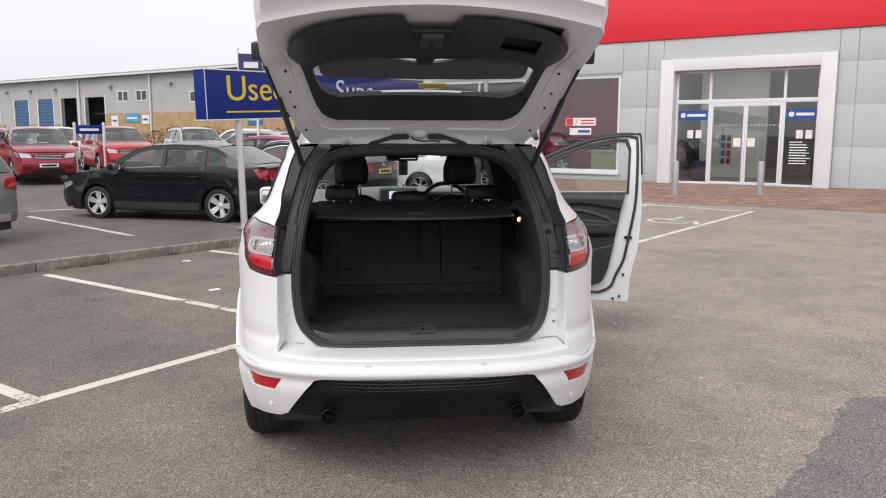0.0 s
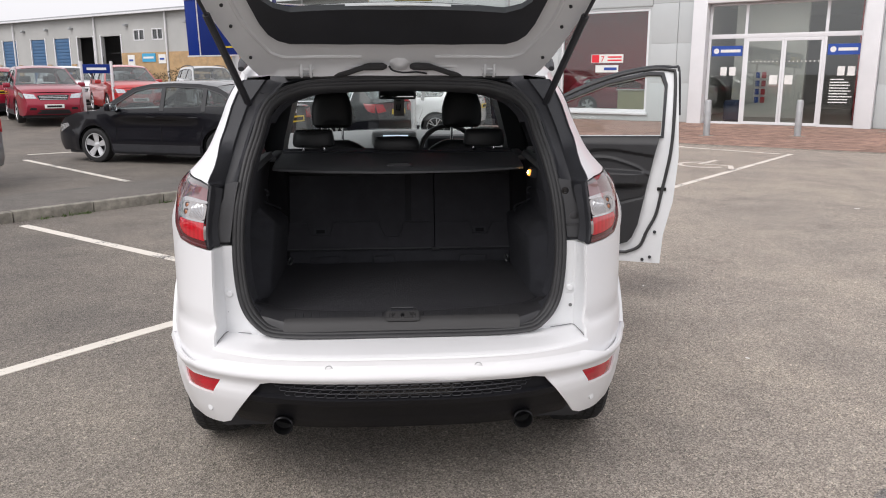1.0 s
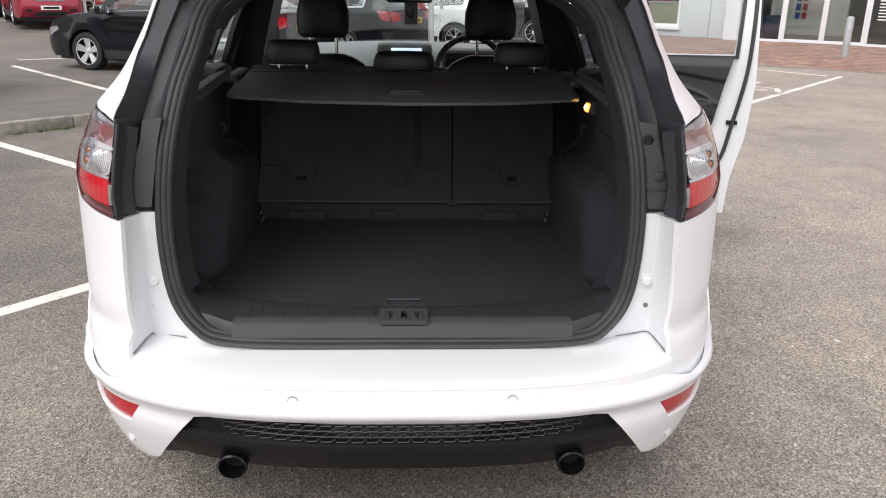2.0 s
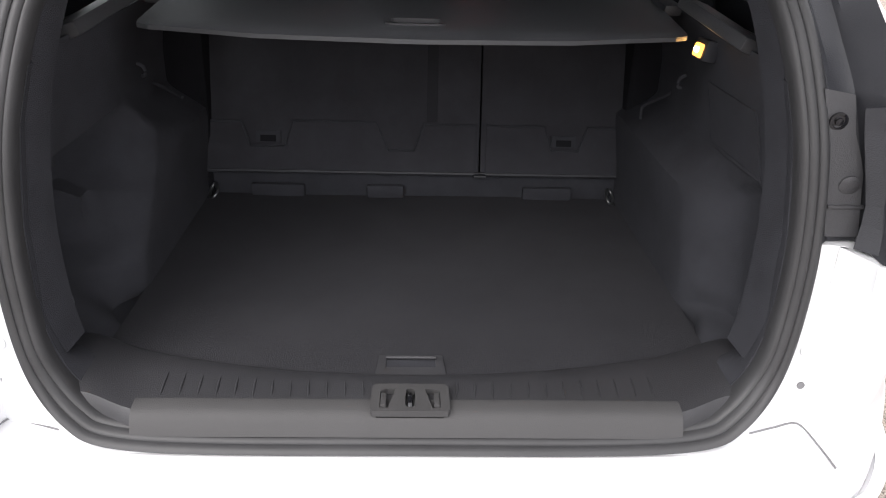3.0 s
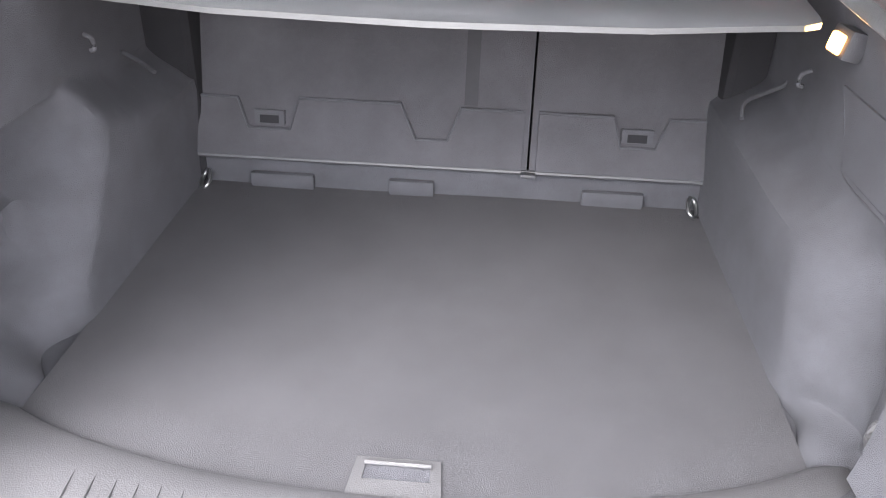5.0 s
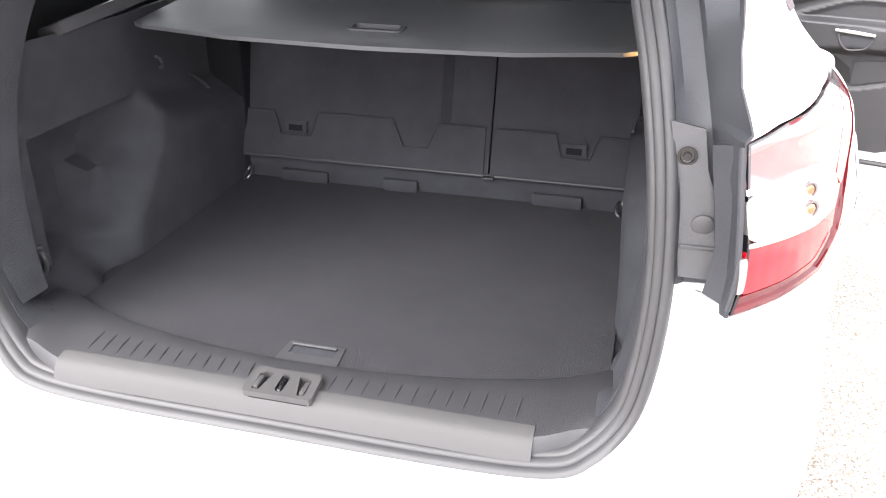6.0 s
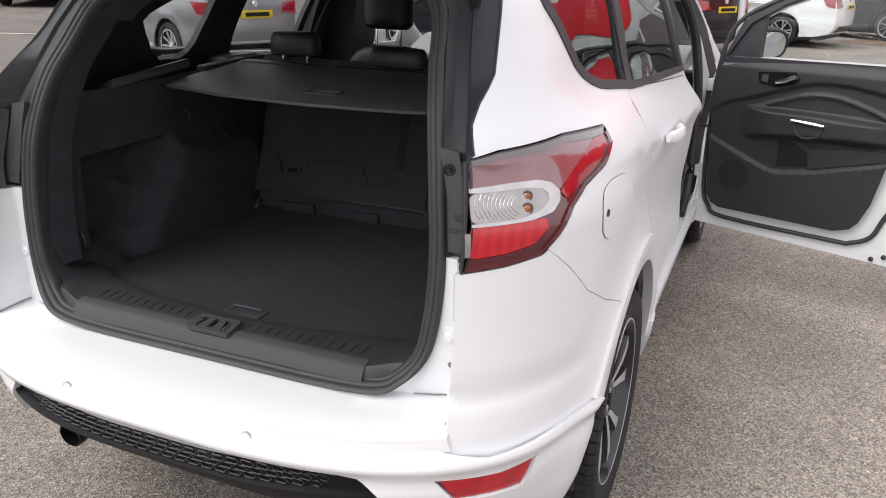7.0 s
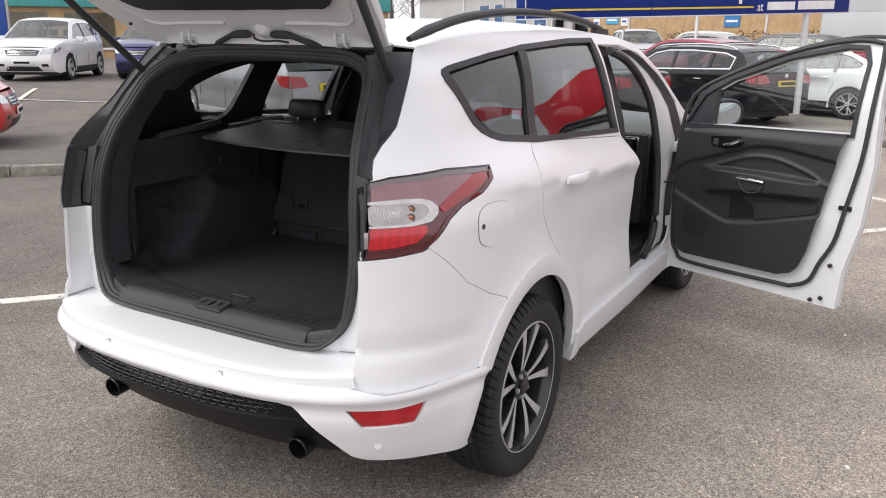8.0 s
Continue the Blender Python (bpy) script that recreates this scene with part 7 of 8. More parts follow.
    part("underside", box((-half + .12, .25, .17), (half - .12, L - .3, .30)), BLACK, car, smooth=0)
    part("cabin_tub", box((-half + .16, .6, .30), (half - .16, T["wind"][1][0] - .05, belt - .12), None, .05), DARKIN, car)
    part("dashboard", box((-half + .2, T["wind"][1][0] - .5, belt - .15), (half - .2, T["wind"][1][0] - .02, belt + .03), None, .05), DASH, car)
    roof_z = max(z for y, z in T["roof"])
    for x in (-.36, .36):
        for y in (T["pillars"][1] - .05, T["pillars"][0] + .02):
            st = part("seat", box((x - .23, y - .07, belt - .3), (x + .23, y + .07, belt + .12), None, .06, 3), DARKIN, car)
            part("headrest", box((x - .12, y - .06, belt + .15), (x + .12, y + .04, min(belt + .34, roof_z - .12)), None, .045, 3), DARKIN, st)

    # tail lamps, plates, headlamps, grille
    for s in (1, -1):
        f = (lambda y, z: (sx(y, z), y, z)) if s > 0 else (lambda y, z: (-sx(-y, z), -y, z))
        bm = panel([(s * .62, lamp_z - .07), (s * 1.0, lamp_z - .10), (s * 1.0, lamp_z + .09), (s * .68, lamp_z + .07)][::1 if s > 0 else -1], [], .1, lambda k, z: tail_at(k, z, T["tail"], -.07), .02, .012, True)
        ylen = .26
        yt = lerp_table(sorted((zz, yy) for yy, zz in T["tail"]), lamp_z)
        q = [(yt + .01, lamp_z - .10), (yt + ylen * .6, lamp_z - .06), (yt + ylen, lamp_z + .10), (yt + .02, lamp_z + .09)]
        lm = part("tail_lamp", bm, REDLENS, car)
        part("side_lens", panel(q if s > 0 else [(-y, z) for y, z in q], [], .1, f, .02, .010), REDLENS, lm)
        nz = T["bonnet"][-1][1] - .06
        np_ = T["nose"]
        hb = panel([(s * .60, nz - .10), (s * 1.0, nz - .09), (s * 1.0, nz + .05), (s * .66, nz + .02)][::1 if s > 0 else -1], [], .1, nose_at, .02, .010, True)
        yn = lerp_table(sorted((zz, yy) for yy, zz in np_), nz)
        q = [(yn - .02, nz - .09), (yn - .30, nz + .03), (yn - .26, nz + .09), (yn - .04, nz + .05)]
        hl = part("headlamp", hb, HEADLENS, car)
        part("side_lens", panel(q if s > 0 else [(-y, z) for y, z in q], [], .1, f, .02, .008), HEADLENS, hl)
        part("fog_lamp", panel([(s * .66, .40), (s * .90, .40), (s * .88, .47), (s * .66, .46)][::1 if s > 0 else -1], [], .1, nose_at, .02, .008), GLOSSBLACK, car)
    gz0 = T["bonnet"][-1][1] - .07
    g = part("grille", panel([(-.52, gz0 - .13), (.52, gz0 - .13), (.58, gz0), (.3, gz0 + .02), (-.3, gz0 + .02), (-.58, gz0)], [], .12, nose_at, .02, .008), GLOSSBLACK, car)
    for i in range(3):
        part("grille_bar", tube([Vector(tail_at(k, gz0 - .11 + .045 * i, T["nose"], .09)) + Vector((0, .014, 0)) for k in (-.5, -.25, 0, .25, .5)], .007, 6), CHROME, g)
    part("lower_intake", panel([(-.62, .28), (.62, .28), (.55, .40), (-.55, .40)], [], .12, nose_at, .02, .008), BLACK, car)
    part("rear_valance", panel([(-.80, .33), (.80, .33), (.75, .45), (-.75, .45)], [], .12, lambda k, z: tail_at(k, z, T["tail"], -.07), .02, .008), lower or BLACK, car)
    for z, pts, oy, dy, m_ in ((lamp_z - .08, T["tail"], -.07, -1, YPLATE), (.50, T["nose"], .09, 1, WPLATE)):
        y = tail_at(0, z, pts, oy)[1]
        pl = part("number_plate", box((-.26, y + dy * .012 - .006, z - .056), (.26, y + dy * .012 + .006, z + .056), None, .003), m_, car)
        part("plate_bar", box((-.20, y + dy * .021 - .002, z - .028), (.20, y + dy * .021 + .002, z + .028)), INK, pl)
    part("badge", lathe([(.045, 0), (.04, .008), (.005, .008)], Matrix.Translation((0, tail_at(0, lamp_z + .04, T["tail"], -.07)[1] - .004, lamp_z + .06)) @ pose(0, 0, 0, 90), 16), CHROME, car)
    if rails:
        for s in (1, -1):
            pts = [(s * (sx(y, lerp_table(T["roof"], y)) - .03), y, lerp_table(T["roof"], y) + d) for y, d in ((T["roof"][0][0] + .15, .01), (T["roof"][0][0] + .4, .055), (T["roof"][2][0] + .5, .06), (T["roof"][-1][0] - .25, .055), (T["roof"][-1][0], .015))]
            part("roof_rail", tube(curve_pts(pts, 4), .016, 8), CHROME if chrome else BLACK, car)
    return car


P_BLACK = mat("black_car_paint", (0.007, 0.007, 0.010), 0.35, coat=0.75, vary=0.04, scale=2, spec=0.1)
P_GREY = paint("grey_car_paint", (0.27, 0.27, 0.28), .5)
P_WHITE = paint("white_car_paint", (0.78, 0.79, 0.80), 0.0)
P_RED = paint("red_car_paint", (0.30, 0.008, 0.032), .3)
P_SCARLET = paint("scarlet_car_paint", (0.48, 0.022, 0.022), .1)
P_BLUE = paint("blue_car_paint", (0.025, 0.03, 0.13), .5)
P_SILVER = paint("silver_car_paint", (0.55, 0.56, 0.57), .6)
P_MAROON = paint("maroon_car_paint", (0.30, 0.04, 0.07), .3)

parked_car("saloon_car", "saloon", (-1.78, 12.1), 159, P_BLACK, "black four-door saloon parked askew behind the footway", "five")
parked_car("grey_hatchback", "suv", (-5.90, 8.66), 159, P_GREY, "grey compact crossover with red tail lamps and yellow plate", "ten", rails=True, lower=ALLOY)
parked_car("estate_car", "estate", (.1, 14.9), 147, P_BLACK, "black estate car with chrome window trim", "twin", rails=True, chrome=True)
parked_car("white_liftback", "saloon", (2.3, 17.75), 163, P_WHITE, "white liftback with dark two-tone alloy wheels", "twin")
parked_car("black_car", "hatch", (4.5, 20.2), 152, P_BLACK, "black hatchback with bright multi-spoke wheels", "multi")
parked_car("white_suv", "suv", (-20.85, 15.1), -54, P_WHITE, "white SUV with a chrome grille facing the lane", "five", chrome=True)
parked_car("blue_suv", "suv", (-19.2, 17.6), -54, P_BLUE, "dark blue SUV parked beside a white one", "five")
parked_car("red_hatchback", "hatch", (-12.26, 2.09), 50, P_SCARLET, "bright red hatchback at the edge of the lane", "five")
parked_car("red_crossover", "suv", (-12.1, 25.4), -60, P_RED, "dark red crossover facing the lane with lit daylight lamps", "five")
parked_car("orange_red_suv", "suv", (-10.8, 29.3), -60, P_SCARLET, "orange-red SUV facing the lane", "five", detail=False)
parked_car("white_suv", "suv", (-14.3, 33.0), -60, P_WHITE, "white SUV in the second row of parked cars", "five", detail=False)
parked_car("red_suv", "suv", (-13.3, 25.6), 122, P_RED, "red SUV seen from its tail, yellow plate", "five", detail=False)
parked_car("silver_suv", "suv", (-8.7, 33.6), -62, P_SILVER, "silver SUV facing the lane in the far row", "five", detail=False, rails=True)
parked_car("dark_hatchback", "hatch", (-11.0, 33.2), 118, P_BLACK, "dark hatchback in the far row", "five", detail=False)
parked_car("white_hatchback", "hatch", (-6.2, 35.4), -62, P_WHITE, "white hatchback in the far row", "five", detail=False)
parked_car("maroon_hatchback", "hatch", (-1.6, 21.6), 150, P_MAROON, "maroon hatchback behind the estate car", "five", detail=False)
parked_car("black_suv", "suv", (.6, 27.2), 165, P_BLACK, "black SUV with a yellow rear plate in the far row", "five", detail=False)
parked_car("white_suv", "suv", (-5.0, 37.5), 140, P_WHITE, "white SUV in the far row", "five", detail=False)
parked_car("grey_hatchback", "hatch", (-3.2, 31.2), 155, P_GREY, "grey hatchback in the far row", "five", detail=False)
parked_car("silver_hatchback", "hatch", (-17.5, 30.5), -60, P_SILVER, "silver hatchback in the far row", "five", detail=False)


# ---- the showroom ----
FA = radians(-39)
SHOW = Matrix.Translation((10.01, 23.48, 0)) @ Matrix.Rotation(FA, 4, 'Z')
show = thing("showroom_building", SHOW, "grey panelled car showroom with a red fascia and glazed entrance", "building", kind="structure")


def rect(a, b, c, d):
    return [(a, c), (b, c), (b, d), (a, d)]


def wall_plane(a, z):
    return (a, 0, z)


def sbox(name, a, b, c, d, y0, y1, material, parent, bevel=0.0):
    return part(name, box((a, y0, c), (b, y1, d), None, bevel), material, parent, smooth=30 if bevel else 0)


PORT, WINS = rect(.40, 4.95, 0, 3.80), [rect(-4.9, -1.6, .30, 3.76), rect(-9.6, -5.4, .30, 3.76)]
part("front_wall", panel(rect(-14, 18, 0, 4.92), [PORT] + WINS, 1.5, wall_plane, .25), CLAD, show, smooth=0)
part("fascia", box((-14.1, -.10, 4.90), (18.1, .25, 7.6), None, .02), REDFASCIA, show)
part("roof_slab", box((-14, .25, 4.95), (18, 14, 5.15)), CLAD, show, smooth=0)
for a, b, c, d in ((-14, -13.8, 0, 4.95), (17.8, 18, 0, 4.95)):
    part("end_wall", box((a, .25, c), (b, 14, d)), CLAD, show, smooth=0)
part("back_wall", box((-14, 13.8, 0), (18, 14, 4.95)), ROOMWALL, show, smooth=0)
part("showroom_floor", box((-13.8, .25, -.02), (17.8, 13.8, .02)), ROOMFLOOR, show, smooth=0)
part("room_ceiling", box((-13.8, .26, 4.2), (17.8, 13.8, 4.3)), ROOMWALL, show, smooth=0)
part("inner_wall", box((.0, 4.6, 0), (2.5, 4.8, 4.2)), ROOMWALL, show, smooth=0)
part("inner_wall", box((4.1, 5.2, 0), (8, 5.4, 4.2)), ROOMWALL, show, smooth=0)
part("inner_wall", box((4.2, 4.4, 0), (4.5, 4.7, 4.2)), REDWALL, show, smooth=0)
part("inner_wall", box((5.3, 1.2, 0), (5.5, 9, 4.2)), ROOMWALL, show, smooth=0)
part("inner_wall", box((-1.2, .3, 0), (-1.0, 9, 4.2)), ROOMWALL, show, smooth=0)
part("inner_wall", box((-12, 6.2, 0), (-1.2, 6.4, 4.2)), REDWALL, show, smooth=0)
# added glowing panels under the ceiling that brighten the rooms behind the glass
for x, y in ((1.3, 2.2), (3.6, 2.2), (-3.2, 2.4), (-6.4, 2.4)):
    cl = sbox("ceiling_light", x - .6, x + .6, 4.15, 4.20, y - .3, y + .3, FRAMEWHITE, show, .01)
    sbox("fill_panel_face", x - .56, x + .56, 4.14, 4.15, y - .26, y + .26, glow_mat("fill_panel_glow", (1.0, .96, .9), 16.0), cl)
for i in range(12):
    sbox("brochure", .62 + .22 * (i % 3), .76 + .22 * (i % 3), .55 + .3 * (i // 3), .76 + .3 * (i // 3), 4.55, 4.59, (PAPER, REDWALL, BLUEBANNER)[i * 5 % 3], show)
# cladding panels, each a sheet with open joints
for a, b, zs in ((-1.50, -.62, (0.02, 1.30, 2.60, 3.90, 4.88)), (-.60, -.07, (0.02, 1.30, 2.60, 3.90, 4.88)), (5.42, 5.92, (0.02, 1.30, 2.60, 3.90, 4.88)), (5.94, 8.3, (0.02, 1.30, 2.60, 3.90, 4.88)), (8.32, 10.7, (0.02, 1.30, 2.60, 3.90, 4.88)), (10.72, 13.1, (0.02, 1.3, 2.6, 3.9, 4.88)), (13.12, 15.5, (0.02, 1.3, 2.6, 3.9, 4.88)), (15.52, 17.9, (0.02, 1.3, 2.6, 3.9, 4.88)), (-5.32, -4.98, (0.02, 1.3, 2.6, 3.78)), (-13.9, -9.7, (0.02, 1.3, 2.6, 3.9, 4.88))):
    for c, d in zip(zs, zs[1:]):
        sbox("facade_panel", a, b, c + .002, d - .002, -.035, -.002, CLAD, show, .004)
sbox("facade_panel", -.05, 5.40, 4.20, 4.88, -.035, -.002, CLAD, show, .004)
for a, b in ((-4.96, -1.52), (-9.68, -5.34)):
    sbox("facade_panel", a, b, 3.84, 4.88, -.035, -.002, CLAD, show, .004)
    sbox("facade_panel", a, b, .02, .26, -.035, -.002, CLAD, show, .004)
# entrance surround
for a, b, c, d in ((-.05, .40, 0, 4.18), (4.95, 5.40, 0, 4.18), (.40, 4.95, 3.80, 4.18)):
    sbox("entrance_surround", a, b, c, d, -.32, .10, FRAMEWHITE, show, .012)
ent = part("entrance_glazing", box((.40, .02, 2.70), (4.95, .12, 2.84), None, .01), FRAMEWHITE, show)
for a in (.40, 1.52, 3.86, 4.87):
    sbox("mullion", a, a + .09, .0, 3.80, .03, .11, FRAMEWHITE, ent, .008)
for a, b, c, d in ((.40, 4.95, 3.72, 3.80), (.40, 1.52, 0, .08), (3.95, 4.95, 0, .08)):
    sbox("rail", a, b, c, d, .03, .11, FRAMEWHITE, ent, .008)
for a, b, c, d in ((.49, 1.52, .08, 2.70), (3.95, 4.87, .08, 2.70), (.49, 1.52, 2.84, 3.72), (1.61, 3.86, 2.84, 3.72), (3.95, 4.87, 2.84, 3.72)):
    sbox("pane", a, b, c, d, .065, .073, SHOPGLASS, ent)
for a, b in ((1.61, 2.733), (2.737, 3.86)):
    dr = sbox("sliding_door", a, b, .02, .11, .02, .07, FRAMEWHITE, ent, .006)
    for x0, x1, c, d in ((a, a + .07, .11, 2.62), (b - .07, b, .11, 2.62), (a, b, 2.60, 2.70)):
        sbox("door_stile", x0, x1, c, d, .02, .07, FRAMEWHITE, dr, .006)
    sbox("door_pane", a + .07, b - .07, .11, 2.60, .04, .048, SHOPGLASS, dr)
for a in (2.38, 2.83):
    sbox("door_notice", a, a + .24, 1.28, 1.56, .012, .016, PAPER, ent)
for a, b in ((.52, 1.49), (3.98, 4.86)):
    bn = sbox("window_band", a, b, 2.16, 2.48, .050, .056, BLUEBANNER, ent)
    part("band_mark", lathe([(.085, 0), (.085, .004), (.04, .006)], pose(a + .15, .050, 2.32, 90), 20), PAPER, bn)
    sbox("band_bar", a + .29, b - .06, 2.275, 2.365, .044, .049, PAPER, bn)
    for x in (a + .32, a + .60):
        sbox("notice", x, x + .20, 1.55, 1.82, .050, .055, PAPER, ent)
for i in range(9):
    sbox("notice_bar", 4.12, 4.12 + random.uniform(.35, .65), 1.42 - i * .085, 1.45 - i * .085, .052, .056, PAPER, ent)
for i in range(18):
    sbox("glass_dot", 1.7 + i * .12, 1.74 + i * .12, 1.96, 2.0, .034, .038, PAPER, ent)
# a dark bag and rolls leaning inside the entrance
bag = tagged(part("bag", box((.75, .9, .02), (1.35, 1.3, .75), None, .14, 4), mat("navy_bag", (.02, .03, .08), .7), None), "navy bag with rolls leaning inside the entrance", "bag")
bag.matrix_world = SHOW
for k, (wa, wb) in enumerate(((-4.9, -1.6), (-9.6, -5.4))):
    wd = sbox("window_1" if k == 0 else "window_2", wa, wb, .30, .40, -.02, .14, FRAMEWHITE, show, .008)
    mid = wa + .08 if k == 0 else (wa + wb) / 2 - .03
    for a, b, c, d in [(wa, wb, 3.68, 3.76), (wa, wa + .08, .40, 3.68), (wb - .08, wb, .40, 3.68)] + [(mid, mid + .06, .40, 3.68)] * k:
        sbox("window_frame", a, b, c, d, .02, .12, FRAMEWHITE, wd, .006)
    for a, b in [(wa + .08, mid)] * k + [(mid + .06 * k, wb - .08)]:
        sbox("pane", a, b, .40, 3.68, .065, .073, SHOPGLASS, wd)
    sbox("window_sill", wa - .06, wb + .06, .22, .30, -.12, .05, FRAMEWHITE, wd, .01)
st = sbox("window_sticker", -3.72, -2.52, 1.99, 2.28, .050, .056, PAPER, show)
sbox("sticker_mark", -3.70, -3.42, 2.0, 2.27, .044, .049, REDFASCIA, st)
text_part("sticker_text", "7", .28, SHOW.inverted() @ SHOW @ pose(-3.36, .046, 2.03, 90), REDFASCIA, st)
for i in range(2):
    sbox("sticker_bar", -3.10, -2.58, 2.05 + .11 * i, 2.10 + .11 * i, .044, .049, REDFASCIA, st)
st = sbox("window_sticker", -3.55, -2.69, 1.66, 1.91, .050, .056, PAPER, show)
sbox("sticker_bar", -3.22, -2.75, 1.74, 1.83, .044, .049, BLUEBANNER, st)
desk = thing("reception_desk", SHOW @ pose(-2.4, 1.6, .02), "pale yellow reception desk behind the showroom window", "desk")
part("desk_front", box((-.8, -.3, 0), (.8, .3, 1.0), None, .02), mat("pale_yellow_laminate", (.62, .55, .33), .5), desk)
part("desk_top", box((-.85, -.36, 1.0), (.85, .36, 1.04), None, .01), PAPER, desk)
# added car behind the pane in place of the cars mirrored in it
c = parked_car("showroom_car", "hatch", (0, 0), 90, P_RED, "dark red hatchback behind the window, standing in for reflected cars", "five", detail=False, group="")
c.matrix_world = SHOW @ pose(-6.6, 4.2, .02, 0, 0, -70)

# block paving in front, with a flush edging
pave = thing("paving", SHOW, "red block paving with a pale concrete edging", "paving", kind="structure")
part("joint_bed", box((-14, -8.1, -.02), (18, -.02, .006)), GROUT, pave, smooth=0)
# blocks laid in rows: those by the entrance singly, the rest joined
BX, BY, BH_ = .212, .106, .014


def block_faces(cx, cy):
    x0, x1, y0, y1 = cx - BX / 2 + .005, cx + BX / 2 - .005, cy - BY / 2 + .005, cy + BY / 2 - .005
    b = .004
    vs = [(x0, y0, 0), (x1, y0, 0), (x1, y1, 0), (x0, y1, 0), (x0 + b, y0 + b, BH_), (x1 - b, y0 + b, BH_), (x1 - b, y1 - b, BH_), (x0 + b, y1 - b, BH_)]
    fs = [(4, 5, 6, 7), (0, 1, 5, 4), (1, 2, 6, 5), (2, 3, 7, 6), (3, 0, 4, 7)]
    return vs, fs


def block_mesh(name, spots):
    verts, faces = [], []
    for cx, cy in spots:
        vs, fs = block_faces(cx, cy)
        k = len(verts)
        verts += vs
        faces += [tuple(i + k for i in f) for f in fs]
    me = bpy.data.meshes.new(name)
    me.from_pydata(verts, [], faces)
    me.materials.append(BLOCK)
    return me


near, rest = [], []
for j in range(76):
    for i in range(151):
        cx, cy = -13.9 + i * BX + (BX / 2 if j % 2 else 0), -8.04 + j * BY
        (near if 1.2 < cx < 3.6 and -8.04 <= cy < -5.45 and len(near) < 290 else rest).append((cx, cy))
joined = new("paving_blocks", block_mesh("paving_blocks", rest))
joined.parent = pave
tagged(joined, kind="stuff")
one = block_mesh("paving_block", [(0, 0)])
for cx, cy in near:
    o = new("paving_block", one)
    o.parent = pave
    o.location = (cx, cy, 0)
for i in range(35):
    sbox("edging_stone", -14 + i * .915, -14 + i * .915 + .905, -.02, .014, -8.24, -8.10, KERB, pave, .006)
for x, y in ((8.28, 17.85), (10.55, 17.45)):
    b = thing("bollard", pose(x, y, .008), "grey steel bollard set in the block paving", "bollard", "bollards")
    part("post", lathe([(.085, 0), (.085, .90), (.075, .93), (.002, .94)], pose(0, 0, 0), 24), STEEL, b)
    part("base_collar", lathe([(.20, -.004), (.20, .006), (.09, .010)], pose(0, 0, 0), 20), KERB, b)
md = tagged(part("drain_cover", box((-.28, -.16, 0), (.28, .16, .010), SHOW @ pose(6.0, -1.2, .006)), KERB, None, smooth=0), "pale rectangular drain cover in the paving", "drain cover")

# ---- the roadside sign ----
SD = Vector((.528, .849, 0))
SIGN = Matrix.Translation((-2.685, 8.845, 0)) @ Matrix.Rotation(math.atan2(SD.y, SD.x), 4, 'Z') @ Matrix.Rotation(radians(-2.1), 4, 'Y')
sg = thing("dealer_sign", SIGN, "long blue sign board with yellow lettering on two grey posts", "sign")
part("board", box((0, -.10, 1.86), (6.95, .10, 2.60), None, .012), SIGNBLUE, sg)
part("board_edge", box((-.012, -.11, 1.845), (6.962, .11, 1.865), None, .004), ALLOY, sg)
part("board_edge", box((-.012, -.11, 2.595), (6.962, .11, 2.615), None, .004), ALLOY, sg)
for x in (.02, 2.3, 4.6, 6.93):
    part("board_joint", box((x - .008, -.108, 1.865), (x + .008, -.1005, 2.595)), ALLOY if x in (.02, 6.93) else SIGNBLUE, sg, smooth=0)
for x in (.82, 5.95):
    pt = part("sign_post", lathe([(.055, .08), (.055, 1.86)], pose(x, 0, 0), 20), ALLOY, sg)
    part("post_foot", lathe([(.12, .10), (.12, .125), (.06, .13)], pose(x, 0, 0), 16), KERB, pt)
text_part("lettering", "Used", .55, pose(.45, -.104, 2.15, 90) @ Matrix.Diagonal((1.3, 1, 1, 1)), YELLOW, sg)
text_part("lettering", "Supe", .55, pose(3.43, -.104, 2.15, 90) @ Matrix.Diagonal((1.3, 1, 1, 1)), SIGNWHITE, sg)
part("underline", box((.45, -.106, 1.960), (4.50, -.101, 1.985)), YELLOW, sg, smooth=0)
text_part("lettering", "at", .20, pose(4.58, -.104, 1.91, 90), SIGNWHITE, sg)
part("name_bar", box((4.83, -.106, 1.92), (5.50, -.101, 2.05)), SIGNWHITE, sg, smooth=0)
part("name_bar", box((5.58, -.106, 1.92), (6.52, -.101, 2.06)), SIGNWHITE, sg, smooth=0)

# ---- the far workshop building ----
FB = Matrix.Translation((-7.6, 57.6, 0)) @ Matrix.Rotation(radians(-40), 4, 'Z')
wk = thing("workshop_building", FB, "long grey clad workshop with sand brick base and blue shutters", "building", kind="structure")
DOORS = [(-47.0, -44.2, 0), (-42.6, -39.8, 0), (-36.8, -34.1, 0), (-32.3, -29.6, 0), (-28.2, -25.5, 1), (-24.2, -21.1, 1)]
holes = [rect(a, b, .3, 5.0) for a, b, k in DOORS] + [rect(-19.1, -17.5, 4.5, 5.45), rect(-16.4, -14.85, 4.5, 5.45), rect(-9.2, -7.65, 4.25, 5.15), rect(10.2, 16, .6, 4.6)]
part("front_wall", panel(rect(-70, 8.4, .0, 6.85), holes[:-1], 4, wall_plane, .3), CLADFAR, wk, smooth=0)
part("front_wall", panel(rect(8.4, 30, .0, 7.4), holes[-1:], 4, wall_plane, .3), CLADFAR, wk, smooth=0)
